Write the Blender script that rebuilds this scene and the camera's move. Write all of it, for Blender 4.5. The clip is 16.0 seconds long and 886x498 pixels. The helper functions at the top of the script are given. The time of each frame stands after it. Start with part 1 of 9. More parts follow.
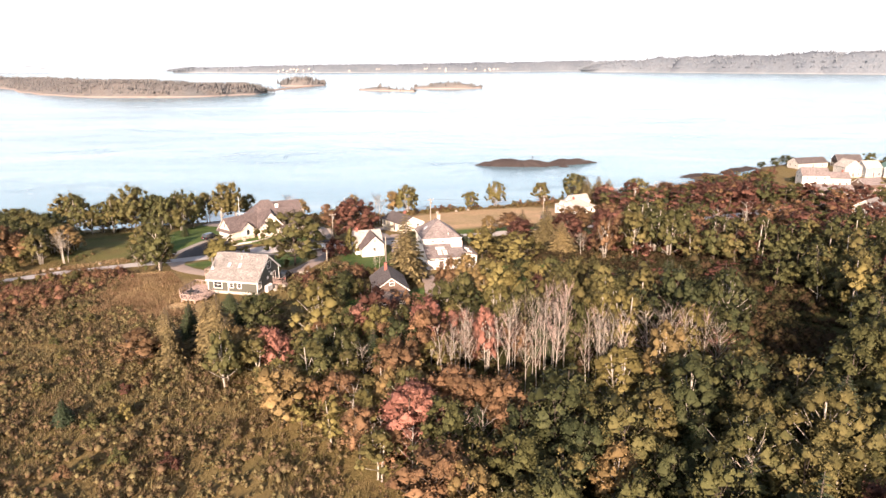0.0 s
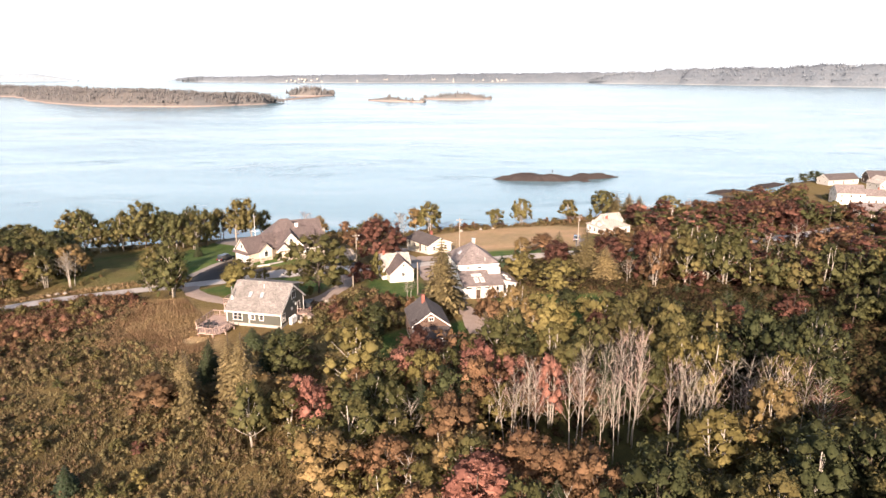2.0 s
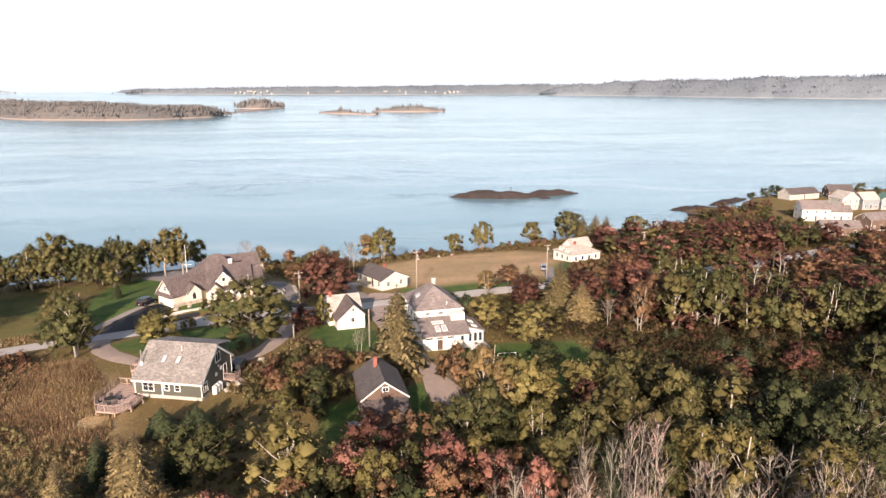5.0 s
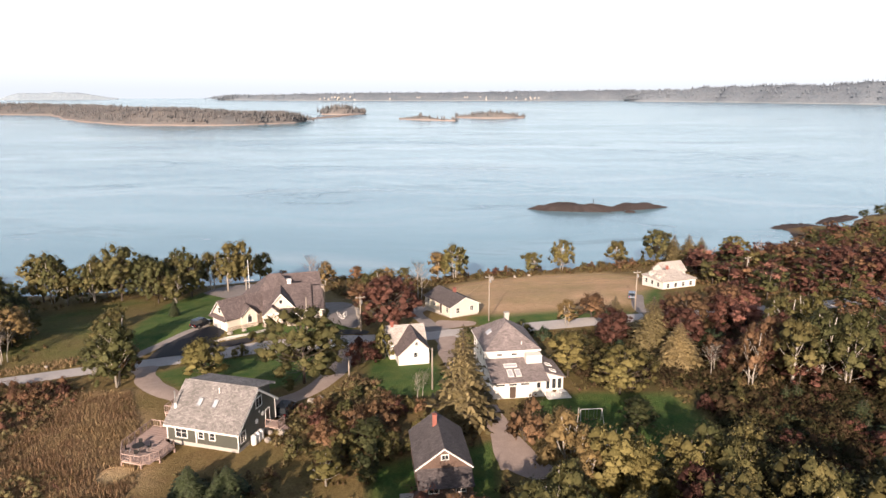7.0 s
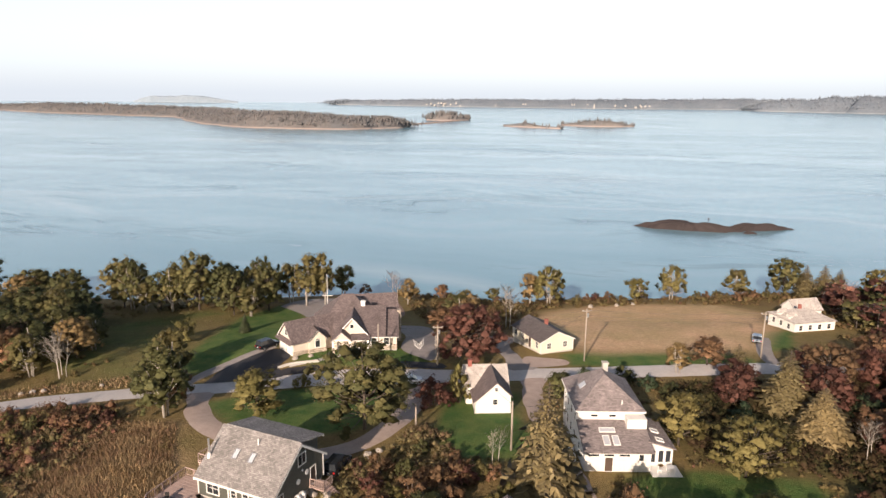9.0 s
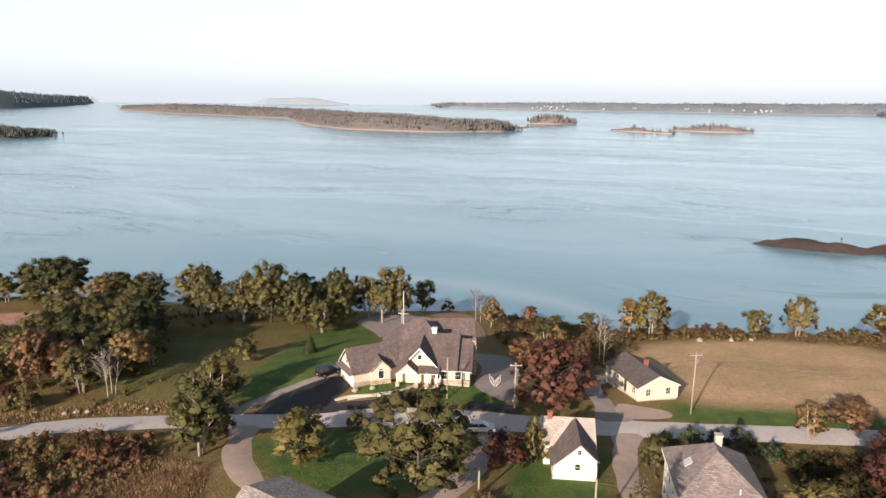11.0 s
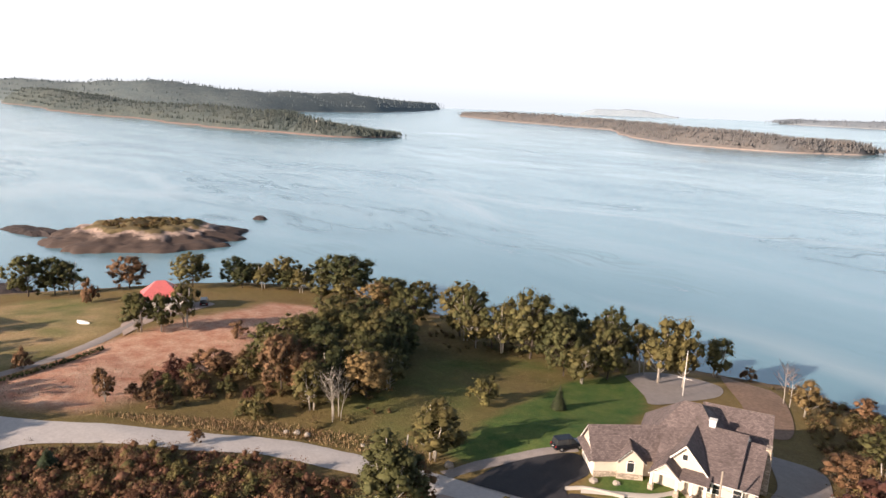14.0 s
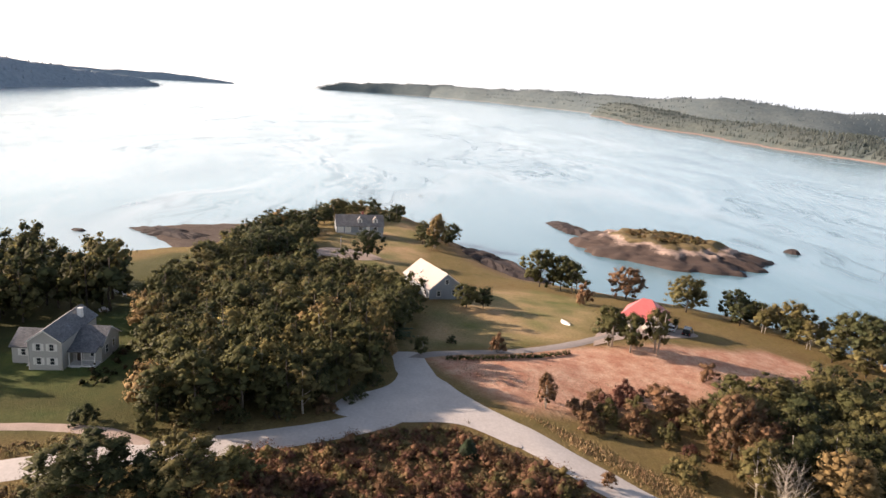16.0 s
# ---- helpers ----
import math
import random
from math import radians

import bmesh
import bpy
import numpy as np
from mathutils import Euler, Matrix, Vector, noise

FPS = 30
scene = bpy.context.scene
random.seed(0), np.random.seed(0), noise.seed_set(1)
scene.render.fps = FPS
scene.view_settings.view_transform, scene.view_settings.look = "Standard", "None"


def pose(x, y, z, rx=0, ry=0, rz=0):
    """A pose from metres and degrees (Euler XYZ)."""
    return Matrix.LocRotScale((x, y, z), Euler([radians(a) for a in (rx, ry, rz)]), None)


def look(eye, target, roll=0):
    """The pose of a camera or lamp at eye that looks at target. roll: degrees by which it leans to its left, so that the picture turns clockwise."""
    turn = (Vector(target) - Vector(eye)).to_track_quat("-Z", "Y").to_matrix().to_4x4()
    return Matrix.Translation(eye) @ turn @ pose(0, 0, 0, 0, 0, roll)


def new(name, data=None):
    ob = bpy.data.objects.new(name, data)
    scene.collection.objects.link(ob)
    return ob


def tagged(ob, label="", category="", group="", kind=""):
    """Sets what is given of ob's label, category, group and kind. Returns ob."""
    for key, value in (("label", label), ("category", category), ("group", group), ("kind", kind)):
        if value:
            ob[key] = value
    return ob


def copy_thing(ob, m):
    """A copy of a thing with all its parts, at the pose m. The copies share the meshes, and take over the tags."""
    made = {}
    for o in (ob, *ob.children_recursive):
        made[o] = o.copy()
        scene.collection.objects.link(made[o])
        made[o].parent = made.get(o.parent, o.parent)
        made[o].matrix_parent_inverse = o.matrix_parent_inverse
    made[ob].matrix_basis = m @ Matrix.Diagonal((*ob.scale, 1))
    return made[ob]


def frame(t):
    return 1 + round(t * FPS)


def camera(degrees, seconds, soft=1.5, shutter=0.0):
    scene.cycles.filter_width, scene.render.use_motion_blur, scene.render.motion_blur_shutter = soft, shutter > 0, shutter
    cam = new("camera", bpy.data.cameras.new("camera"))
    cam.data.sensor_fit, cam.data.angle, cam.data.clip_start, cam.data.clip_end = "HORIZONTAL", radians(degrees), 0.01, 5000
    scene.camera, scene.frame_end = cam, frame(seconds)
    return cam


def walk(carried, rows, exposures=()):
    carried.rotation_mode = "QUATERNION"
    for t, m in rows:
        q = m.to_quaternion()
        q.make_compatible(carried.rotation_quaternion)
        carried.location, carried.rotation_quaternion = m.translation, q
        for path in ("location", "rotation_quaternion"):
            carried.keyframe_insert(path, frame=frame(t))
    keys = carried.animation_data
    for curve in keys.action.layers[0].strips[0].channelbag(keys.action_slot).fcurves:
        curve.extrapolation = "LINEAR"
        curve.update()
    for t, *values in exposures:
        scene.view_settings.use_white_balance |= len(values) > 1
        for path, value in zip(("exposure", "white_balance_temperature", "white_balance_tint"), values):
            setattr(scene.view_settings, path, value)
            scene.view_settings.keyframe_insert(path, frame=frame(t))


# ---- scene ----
# the camera and its flight
cam = camera(65.4, 16.0)
PATH = [
    (0, (5.106, -5.603, 59.051), (5.196, -3.676, 58.525), -0.2),
    (0.5, (3.008, -2.572, 59.235), (3.094, -0.643, 58.714), -0.1),
    (1, (1.403, 0.504, 59.233), (1.483, 2.435, 58.72), 0.1),
    (1.5, (0.19, 3.615, 59.173), (0.265, 5.549, 58.67), 0.1),
    (2, (-0.757, 6.947, 59.307), (-0.682, 8.882, 58.809), 0.1),
    (2.5, (-1.579, 10.182, 59.351), (-1.329, 12.103, 58.855), 0.2),
    (3, (-1.901, 13.683, 59.34), (-1.657, 15.607, 58.852), 0.1),
    (3.5, (-2.008, 17.182, 59.362), (-1.77, 19.109, 58.882), 0.2),
    (5.8, (0.853, 32.55, 60.575), (0.981, 34.492, 60.113), -0.3),
    (6, (0.856, 34.031, 60.657), (0.943, 35.975, 60.197), -0.2),
    (6.5, (1.347, 38.482, 60.459), (1.334, 40.43, 60.006), -0.0),
    (7, (1.795, 42.584, 60.415), (1.779, 44.532, 59.964), 0.0),
    (7.5, (2.259, 46.674, 60.364), (2.238, 48.623, 59.915), 0.1),
    (8, (2.703, 50.801, 60.358), (2.678, 52.75, 59.911), 0.1),
    (8.5, (3.017, 54.994, 60.305), (2.98, 56.944, 59.86), 0.2),
    (9, (3.095, 59.436, 60.172), (2.791, 61.365, 59.737), 0.6),
    (9.5, (3.613, 64.102, 59.987), (3.031, 65.967, 59.556), 0.9),
    (12, (2.655, 83.484, 60.128), (2.063, 85.346, 59.698), 0.8),
    (12.5, (2.131, 87.309, 60.257), (1.536, 89.17, 59.827), 0.8),
    (13, (1.336, 91.181, 60.313), (0.736, 93.04, 59.883), 0.8),
    (13.5, (0.299, 95.194, 60.309), (-0.63, 96.914, 59.885), 1.3),
    (14, (-0.921, 99.139, 60.317), (-2.268, 100.556, 59.894), 2.2),
    (14.5, (-2.288, 103.158, 60.399), (-3.893, 104.271, 59.968), 2.6),
    (15, (-4.065, 106.943, 60.186), (-5.846, 107.74, 59.749), 3.0),
    (15.5, (-5.904, 110.388, 60.078), (-7.805, 110.82, 59.633), 3.5),
    (16, (-8.418, 113.293, 59.74), (-10.364, 113.381, 59.287), 3.8),
]
walk(cam, [(t, look(e, g, r)) for t, e, g, r in PATH],
     exposures=[(0, 1.40, 6850, 19), (3.5, 1.08, 6550, 15), (6.5, 0.87, 6480, 15), (9, 0.66, 6450, 13), (13, 0.70, 6450, 13), (14.5, 0.96, 6600, 15), (16, 1.06, 6700, 16)])

# world and sun: a low evening sun behind the flight, hazy pale sky
SUN_EL, SUN_AZ = 20.5, 191.0      # degrees; azimuth clockwise from +y
world = bpy.data.worlds.new("sky")
scene.world = world
world.use_nodes = True
wn = world.node_tree
sky = wn.nodes.new("ShaderNodeTexSky")
sky.sky_type, sky.sun_disc = "NISHITA", False
sky.sun_elevation, sky.sun_rotation = radians(SUN_EL), radians(SUN_AZ)
sky.air_density, sky.dust_density, sky.ozone_density, sky.altitude = 1.0, 2.0, 1.0, 50
# bright evening haze low in the sky that thins out towards the zenith
geo_w, sep_w, fall, veil = (wn.nodes.new("ShaderNode" + k) for k in ("TexCoord", "SeparateXYZ", "ValToRGB", "Mix"))
veil.data_type, veil.blend_type = "RGBA", "ADD"
wn.links.new(geo_w.outputs["Generated"], sep_w.inputs[0])
wn.links.new(sep_w.outputs[2], fall.inputs[0])
fall.color_ramp.elements[0].position, fall.color_ramp.elements[0].color = 0.17, (1, 1, 1, 1)
fall.color_ramp.elements[1].position, fall.color_ramp.elements[1].color = 0.45, (0.05, 0.05, 0.05, 1)
wn.links.new(fall.outputs[0], veil.inputs[0])
# and brighter round the sun's bearing
bear, glow, tint = (wn.nodes.new("ShaderNode" + k) for k in ("VectorMath", "MapRange", "Mix"))
bear.operation = "DOT_PRODUCT"
bear.inputs[1].default_value = (math.sin(radians(SUN_AZ)), math.cos(radians(SUN_AZ)), 0)
wn.links.new(geo_w.outputs["Generated"], bear.inputs[0])
wn.links.new(bear.outputs["Value"], glow.inputs[0])
glow.inputs[1].default_value, glow.inputs[2].default_value = -0.25, 0.95
tint.data_type = "RGBA"
wn.links.new(glow.outputs[0], tint.inputs[0])
tint.inputs[6].default_value, tint.inputs[7].default_value = (7.9, 8.6, 9.5, 1), (15.5, 14.6, 13.6, 1)
wn.links.new(tint.outputs[2], veil.inputs[7])
wn.links.new(sky.outputs[0], veil.inputs[6])
wn.links.new(veil.outputs[2], wn.nodes["Background"].inputs[0])
wn.nodes["Background"].inputs[1].default_value = 0.054
sun = new("sun", bpy.data.lights.new("sun", "SUN"))
sun.data.energy, sun.data.angle, sun.data.color = 5.0, radians(0.8), (1.0, 0.79, 0.62)
to_sun = Vector((math.sin(radians(SUN_AZ)) * math.cos(radians(SUN_EL)), math.cos(radians(SUN_AZ)) * math.cos(radians(SUN_EL)), math.sin(radians(SUN_EL))))
sun.matrix_world = look((0, 0, 200), Vector((0, 0, 200)) - to_sun)


# ---- materials ----
def nodes_of(name):
    m = bpy.data.materials.new(name)
    m.use_nodes = True
    t = m.node_tree
    return m, t.nodes, t.links, t.nodes["Principled BSDF"]


def coords(n, l, scale=(1, 1, 1), space="Object"):
    tc, mp = n.new("ShaderNodeTexCoord"), n.new("ShaderNodeMapping")
    mp.inputs["Scale"].default_value = scale
    l.new(tc.outputs[space], mp.inputs["Vector"])
    return mp.outputs["Vector"]


def noise_tex(n, l, vec, scale, detail=4.0, rough=0.55, distort=0.0):
    t = n.new("ShaderNodeTexNoise")
    t.inputs["Scale"].default_value, t.inputs["Detail"].default_value = scale, detail
    t.inputs["Roughness"].default_value, t.inputs["Distortion"].default_value = rough, distort
    l.new(vec, t.inputs["Vector"])
    return t.outputs["Fac"]


def ramp(n, l, fac, stops):
    r = n.new("ShaderNodeValToRGB")
    e = r.color_ramp.elements
    while len(e) < len(stops):
        e.new(0.5)
    for k, (p, c) in enumerate(stops):
        e[k].position, e[k].color = p, (*c, 1) if len(c) == 3 else c
    l.new(fac, r.inputs[0])
    return r.outputs[0]


def mixed(n, l, fac, a, b, mode="MIX"):
    m = n.new("ShaderNodeMix")
    m.data_type, m.blend_type = "RGBA", mode
    for sock, v in ((m.inputs[0], fac), (m.inputs[6], a), (m.inputs[7], b)):
        if hasattr(v, "is_linked"):
            l.new(v, sock)
        elif isinstance(v, (int, float)):
            sock.default_value = v
        else:
            sock.default_value = (*v, 1)
    return m.outputs[2]


def maths(n, l, op, a, b=0.0):
    m = n.new("ShaderNodeMath")
    m.operation = op
    for sock, v in ((m.inputs[0], a), (m.inputs[1], b)):
        if hasattr(v, "is_linked"):
            l.new(v, sock)
        else:
            sock.default_value = v
    return m.outputs[0]


def bump(n, l, bsdf, height, strength, dist):
    b = n.new("ShaderNodeBump")
    b.inputs["Strength"].default_value, b.inputs["Distance"].default_value = strength, dist
    l.new(height, b.inputs["Height"])
    l.new(b.outputs[0], bsdf.inputs["Normal"])


def shade(c, k):
    return tuple(min(1, v * k) for v in c)


def plain(name, c, rough=0.6, metal=0.0, grain=8.0, vary=0.25, relief=0.01, stretch=(1, 1, 1)):
    """Painted or natural surface with grain and larger stains."""
    m, n, l, b = nodes_of(name)
    v = coords(n, l, stretch)
    big = noise_tex(n, l, v, grain * 0.12, 3)
    small = noise_tex(n, l, v, grain, 5)
    col = mixed(n, l, big, shade(c, 1 - vary), shade(c, 1 + vary * 0.6))
    col = mixed(n, l, 1.0, col, ramp(n, l, small, [(0.25, (1 - vary,) * 3), (0.75, (1.0,) * 3)]), "MULTIPLY")
    l.new(col, b.inputs["Base Color"])
    b.inputs["Roughness"].default_value, b.inputs["Metallic"].default_value = rough, metal
    if relief:
        bump(n, l, b, small, 0.5, relief)
    return m


def boards(name, c, pitch=0.13, rough=0.6, vary=0.15, upright=False):
    """Clapboard or shingle courses: a saw-tooth relief, darker along the foot of each course."""
    m, n, l, b = nodes_of(name)
    v = coords(n, l)
    sep = n.new("ShaderNodeSeparateXYZ")
    l.new(v, sep.inputs[0])
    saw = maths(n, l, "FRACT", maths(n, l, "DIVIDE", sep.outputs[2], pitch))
    big = noise_tex(n, l, coords(n, l, (0.7, 0.7, 0.25)), 1.0, 4)
    fine = noise_tex(n, l, coords(n, l, (2, 2, 9)), 2.0, 4)
    col = mixed(n, l, big, shade(c, 1 - vary), shade(c, 1 + vary * 0.5))
    col = mixed(n, l, 1.0, col, ramp(n, l, fine, [(0.3, (1 - vary,) * 3), (0.7, (1, 1, 1))]), "MULTIPLY")
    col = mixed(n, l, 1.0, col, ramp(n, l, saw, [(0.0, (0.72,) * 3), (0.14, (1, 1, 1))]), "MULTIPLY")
    l.new(col, b.inputs["Base Color"])
    b.inputs["Roughness"].default_value = rough
    bump(n, l, b, saw, 0.6, 0.02)
    return m


def shingles(name, c, tab=(0.33, 0.16), vary=0.3, rough=0.9):
    """Asphalt roof shingles in courses, tabs of uneven shade, with weather streaks."""
    m, n, l, b = nodes_of(name)
    v = coords(n, l)
    br = n.new("ShaderNodeTexBrick")
    l.new(v, br.inputs["Vector"])
    br.inputs["Scale"].default_value = 1.0
    br.inputs["Brick Width"].default_value, br.inputs["Row Height"].default_value = tab
    br.inputs["Mortar Size"].default_value = 0.012
    br.inputs["Color1"].default_value = (*shade(c, 1 - vary), 1)
    br.inputs["Color2"].default_value = (*shade(c, 1 + vary), 1)
    br.inputs["Mortar"].default_value = (*shade(c, 0.45), 1)
    big = noise_tex(n, l, coords(n, l, (0.6, 0.18, 0.6)), 1.0, 5)
    fine = noise_tex(n, l, v, 14.0, 4)
    col = mixed(n, l, 1.0, br.outputs[0], ramp(n, l, big, [(0.25, (0.72,) * 3), (0.75, (1.15,) * 3)]), "MULTIPLY")
    col = mixed(n, l, 1.0, col, ramp(n, l, fine, [(0.3, (0.8,) * 3), (0.7, (1.1,) * 3)]), "MULTIPLY")
    l.new(col, b.inputs["Base Color"])
    b.inputs["Roughness"].default_value = rough
    bump(n, l, b, fine, 0.5, 0.01)
    return m


def stonework(name, c):
    m, n, l, b = nodes_of(name)
    v = coords(n, l, (1, 1, 1.6))
    vo = n.new("ShaderNodeTexVoronoi")
    vo.inputs["Scale"].default_value = 2.6
    l.new(v, vo.inputs["Vector"])
    ed = n.new("ShaderNodeTexVoronoi")
    ed.feature = "DISTANCE_TO_EDGE"
    ed.inputs["Scale"].default_value = 2.6
    l.new(v, ed.inputs["Vector"])
    sep = n.new("ShaderNodeSeparateColor")
    l.new(vo.outputs["Color"], sep.inputs[0])
    col = mixed(n, l, sep.outputs[0], shade(c, 0.6), shade(c, 1.3))
    joint = ramp(n, l, ed.outputs[0], [(0.0, (0.55,) * 3), (0.06, (1, 1, 1))])
    col = mixed(n, l, 1.0, col, joint, "MULTIPLY")
    l.new(col, b.inputs["Base Color"])
    b.inputs["Roughness"].default_value = 0.85
    bump(n, l, b, ed.outputs[0], 0.6, 0.05)
    return m


def glass_dark(name):
    m, n, l, b = nodes_of(name)
    v = coords(n, l)
    b.inputs["Base Color"].default_value = (0.03, 0.035, 0.04, 1)
    l.new(maths(n, l, "MULTIPLY", noise_tex(n, l, v, 1.5), 0.12), b.inputs["Roughness"])
    return m


def soft_normal(n, l):
    """The way a spray of leaves faces as one of a puff, kept on the mesh."""
    at, vt = n.new("ShaderNodeAttribute"), n.new("ShaderNodeVectorTransform")
    at.attribute_name = "soft"
    vt.vector_type, vt.convert_from, vt.convert_to = "NORMAL", "OBJECT", "WORLD"
    l.new(at.outputs["Vector"], vt.inputs[0])
    nm = n.new("ShaderNodeVectorMath")
    nm.operation = "NORMALIZE"
    l.new(vt.outputs[0], nm.inputs[0])
    return nm.outputs[0]


def leaf_shader(n, l, b, col, thin, rough):
    face = soft_normal(n, l)
    l.new(col, b.inputs["Base Color"])
    l.new(face, b.inputs["Normal"])
    b.inputs["Roughness"].default_value = rough
    b.inputs["Specular IOR Level"].default_value = 0.15
    tr, mx = n.new("ShaderNodeBsdfTranslucent"), n.new("ShaderNodeMixShader")
    l.new(col, tr.inputs["Color"])
    mx.inputs[0].default_value = thin
    l.new(b.outputs[0], mx.inputs[1])
    l.new(tr.outputs[0], mx.inputs[2])
    l.new(mx.outputs[0], n["Material Output"].inputs["Surface"])


def foliage(name, c, second, thin=0.28):
    """Leaves: the shade differs from tree to tree, over the crown and from spray to spray."""
    m, n, l, b = nodes_of(name)
    oi, geo = n.new("ShaderNodeObjectInfo"), n.new("ShaderNodeNewGeometry")
    v = coords(n, l)
    f = noise_tex(n, l, v, 0.45, 3)
    f = maths(n, l, "ADD", f, maths(n, l, "MULTIPLY", maths(n, l, "SUBTRACT", oi.outputs["Random"], 0.5), 0.75))
    f = maths(n, l, "ADD", f, maths(n, l, "MULTIPLY", maths(n, l, "SUBTRACT", geo.outputs["Random Per Island"], 0.5), 0.34))
    col = mixed(n, l, ramp(n, l, f, [(0.15, (0, 0, 0)), (0.88, (1, 1, 1))]), c, second)
    hsv = n.new("ShaderNodeHueSaturation")
    hsv.inputs["Saturation"].default_value = 0.94
    l.new(maths(n, l, "ADD", 0.78, maths(n, l, "MULTIPLY", geo.outputs["Random Per Island"], 0.44)), hsv.inputs["Value"])
    l.new(col, hsv.inputs["Color"])
    leaf_shader(n, l, b, hsv.outputs[0], thin, 0.65)
    return m


LEAF = {
    "olive": foliage("leaf olive", (0.108, 0.114, 0.043), (0.183, 0.154, 0.056)),
    "green": foliage("leaf green", (0.056, 0.071, 0.031), (0.108, 0.109, 0.040)),
    "lime": foliage("leaf yellow green", (0.168, 0.153, 0.050), (0.241, 0.200, 0.067)),
    "gold": foliage("leaf gold", (0.260, 0.191, 0.077), (0.315, 0.215, 0.089)),
    "rust": foliage("leaf rust", (0.185, 0.114, 0.058), (0.269, 0.152, 0.078)),
    "red": foliage("leaf red", (0.347, 0.148, 0.109), (0.401, 0.193, 0.137)),
    "maroon": foliage("leaf maroon", (0.098, 0.046, 0.034), (0.176, 0.078, 0.056)),
    # also put on shrubs, where its dark tone stands in for shade
    "dark": foliage("dark green needles and shade-toned shrubs", (0.045, 0.071, 0.037), (0.077, 0.098, 0.044), 0.12),
    "tan": foliage("needle tan green", (0.200, 0.167, 0.076), (0.295, 0.228, 0.105), 0.15),
    "twig": foliage("twig pink grey", (0.36, 0.245, 0.215), (0.46, 0.34, 0.30), 0.1),
    "pale": foliage("twig pale", (0.38, 0.31, 0.24), (0.48, 0.42, 0.34), 0.1),
    "grey": foliage("twig grey", (0.28, 0.25, 0.215), (0.38, 0.35, 0.30), 0.1),
}
BARK = plain("bark brown", (0.13, 0.105, 0.085), 0.9, grain=9, vary=0.4, relief=0.03, stretch=(1, 1, 0.25))
BARK_PALE = plain("bark birch", (0.52, 0.48, 0.42), 0.8, grain=7, vary=0.35, relief=0.02, stretch=(1, 1, 2.5))


def brush_material(name, tones, patch_scale=0.09):
    """Undergrowth: patches of several shades over the ground, each spray a little different."""
    m, n, l, b = nodes_of(name)
    geo = n.new("ShaderNodeNewGeometry")
    v = coords(n, l)
    f = noise_tex(n, l, v, patch_scale, 4, 0.6, 0.8)
    g = noise_tex(n, l, v, 0.5, 3)
    f = maths(n, l, "ADD", maths(n, l, "MULTIPLY", f, 0.68), maths(n, l, "MULTIPLY", g, 0.32))
    f = maths(n, l, "ADD", f, maths(n, l, "MULTIPLY", maths(n, l, "SUBTRACT", geo.outputs["Random Per Island"], 0.5), 0.10))
    k = len(tones)
    col = ramp(n, l, f, [(0.36 + 0.29 * i / (k - 1), c) for i, c in enumerate(tones)])
    hsv = n.new("ShaderNodeHueSaturation")
    hsv.inputs["Saturation"].default_value = 0.95
    l.new(maths(n, l, "ADD", 0.78, maths(n, l, "MULTIPLY", geo.outputs["Random Per Island"], 0.44)), hsv.inputs["Value"])
    l.new(col, hsv.inputs["Color"])
    leaf_shader(n, l, b, hsv.outputs[0], 0.3, 0.8)
    return m


BRUSH = brush_material("undergrowth leaves", [(0.075, 0.075, 0.028), (0.165, 0.128, 0.050), (0.15, 0.088, 0.046), (0.185, 0.142, 0.062), (0.19, 0.155, 0.062), (0.115, 0.098, 0.038), (0.15, 0.072, 0.05)])
WEEDS = brush_material("meadow weeds", [(0.105, 0.102, 0.044), (0.185, 0.150, 0.070), (0.165, 0.105, 0.064), (0.20, 0.160, 0.078), (0.215, 0.185, 0.085), (0.130, 0.118, 0.050), (0.165, 0.088, 0.066)], 0.05)
RUSTY = brush_material("rust shrub leaves", [(0.105, 0.10, 0.04), (0.20, 0.115, 0.06), (0.25, 0.14, 0.08), (0.165, 0.075, 0.055), (0.21, 0.165, 0.065), (0.12, 0.112, 0.042)], 0.2)
# leaf tones kept very dark to stand in for shade between the crowns
BRUSH_SHADED = brush_material("forest floor leaves toned as shade", [(0.030, 0.036, 0.014), (0.065, 0.060, 0.024), (0.075, 0.046, 0.026), (0.040, 0.044, 0.016)])
DRY = brush_material("dry grass blades", [(0.40, 0.27, 0.13), (0.46, 0.34, 0.18), (0.34, 0.21, 0.12), (0.27, 0.21, 0.09)])

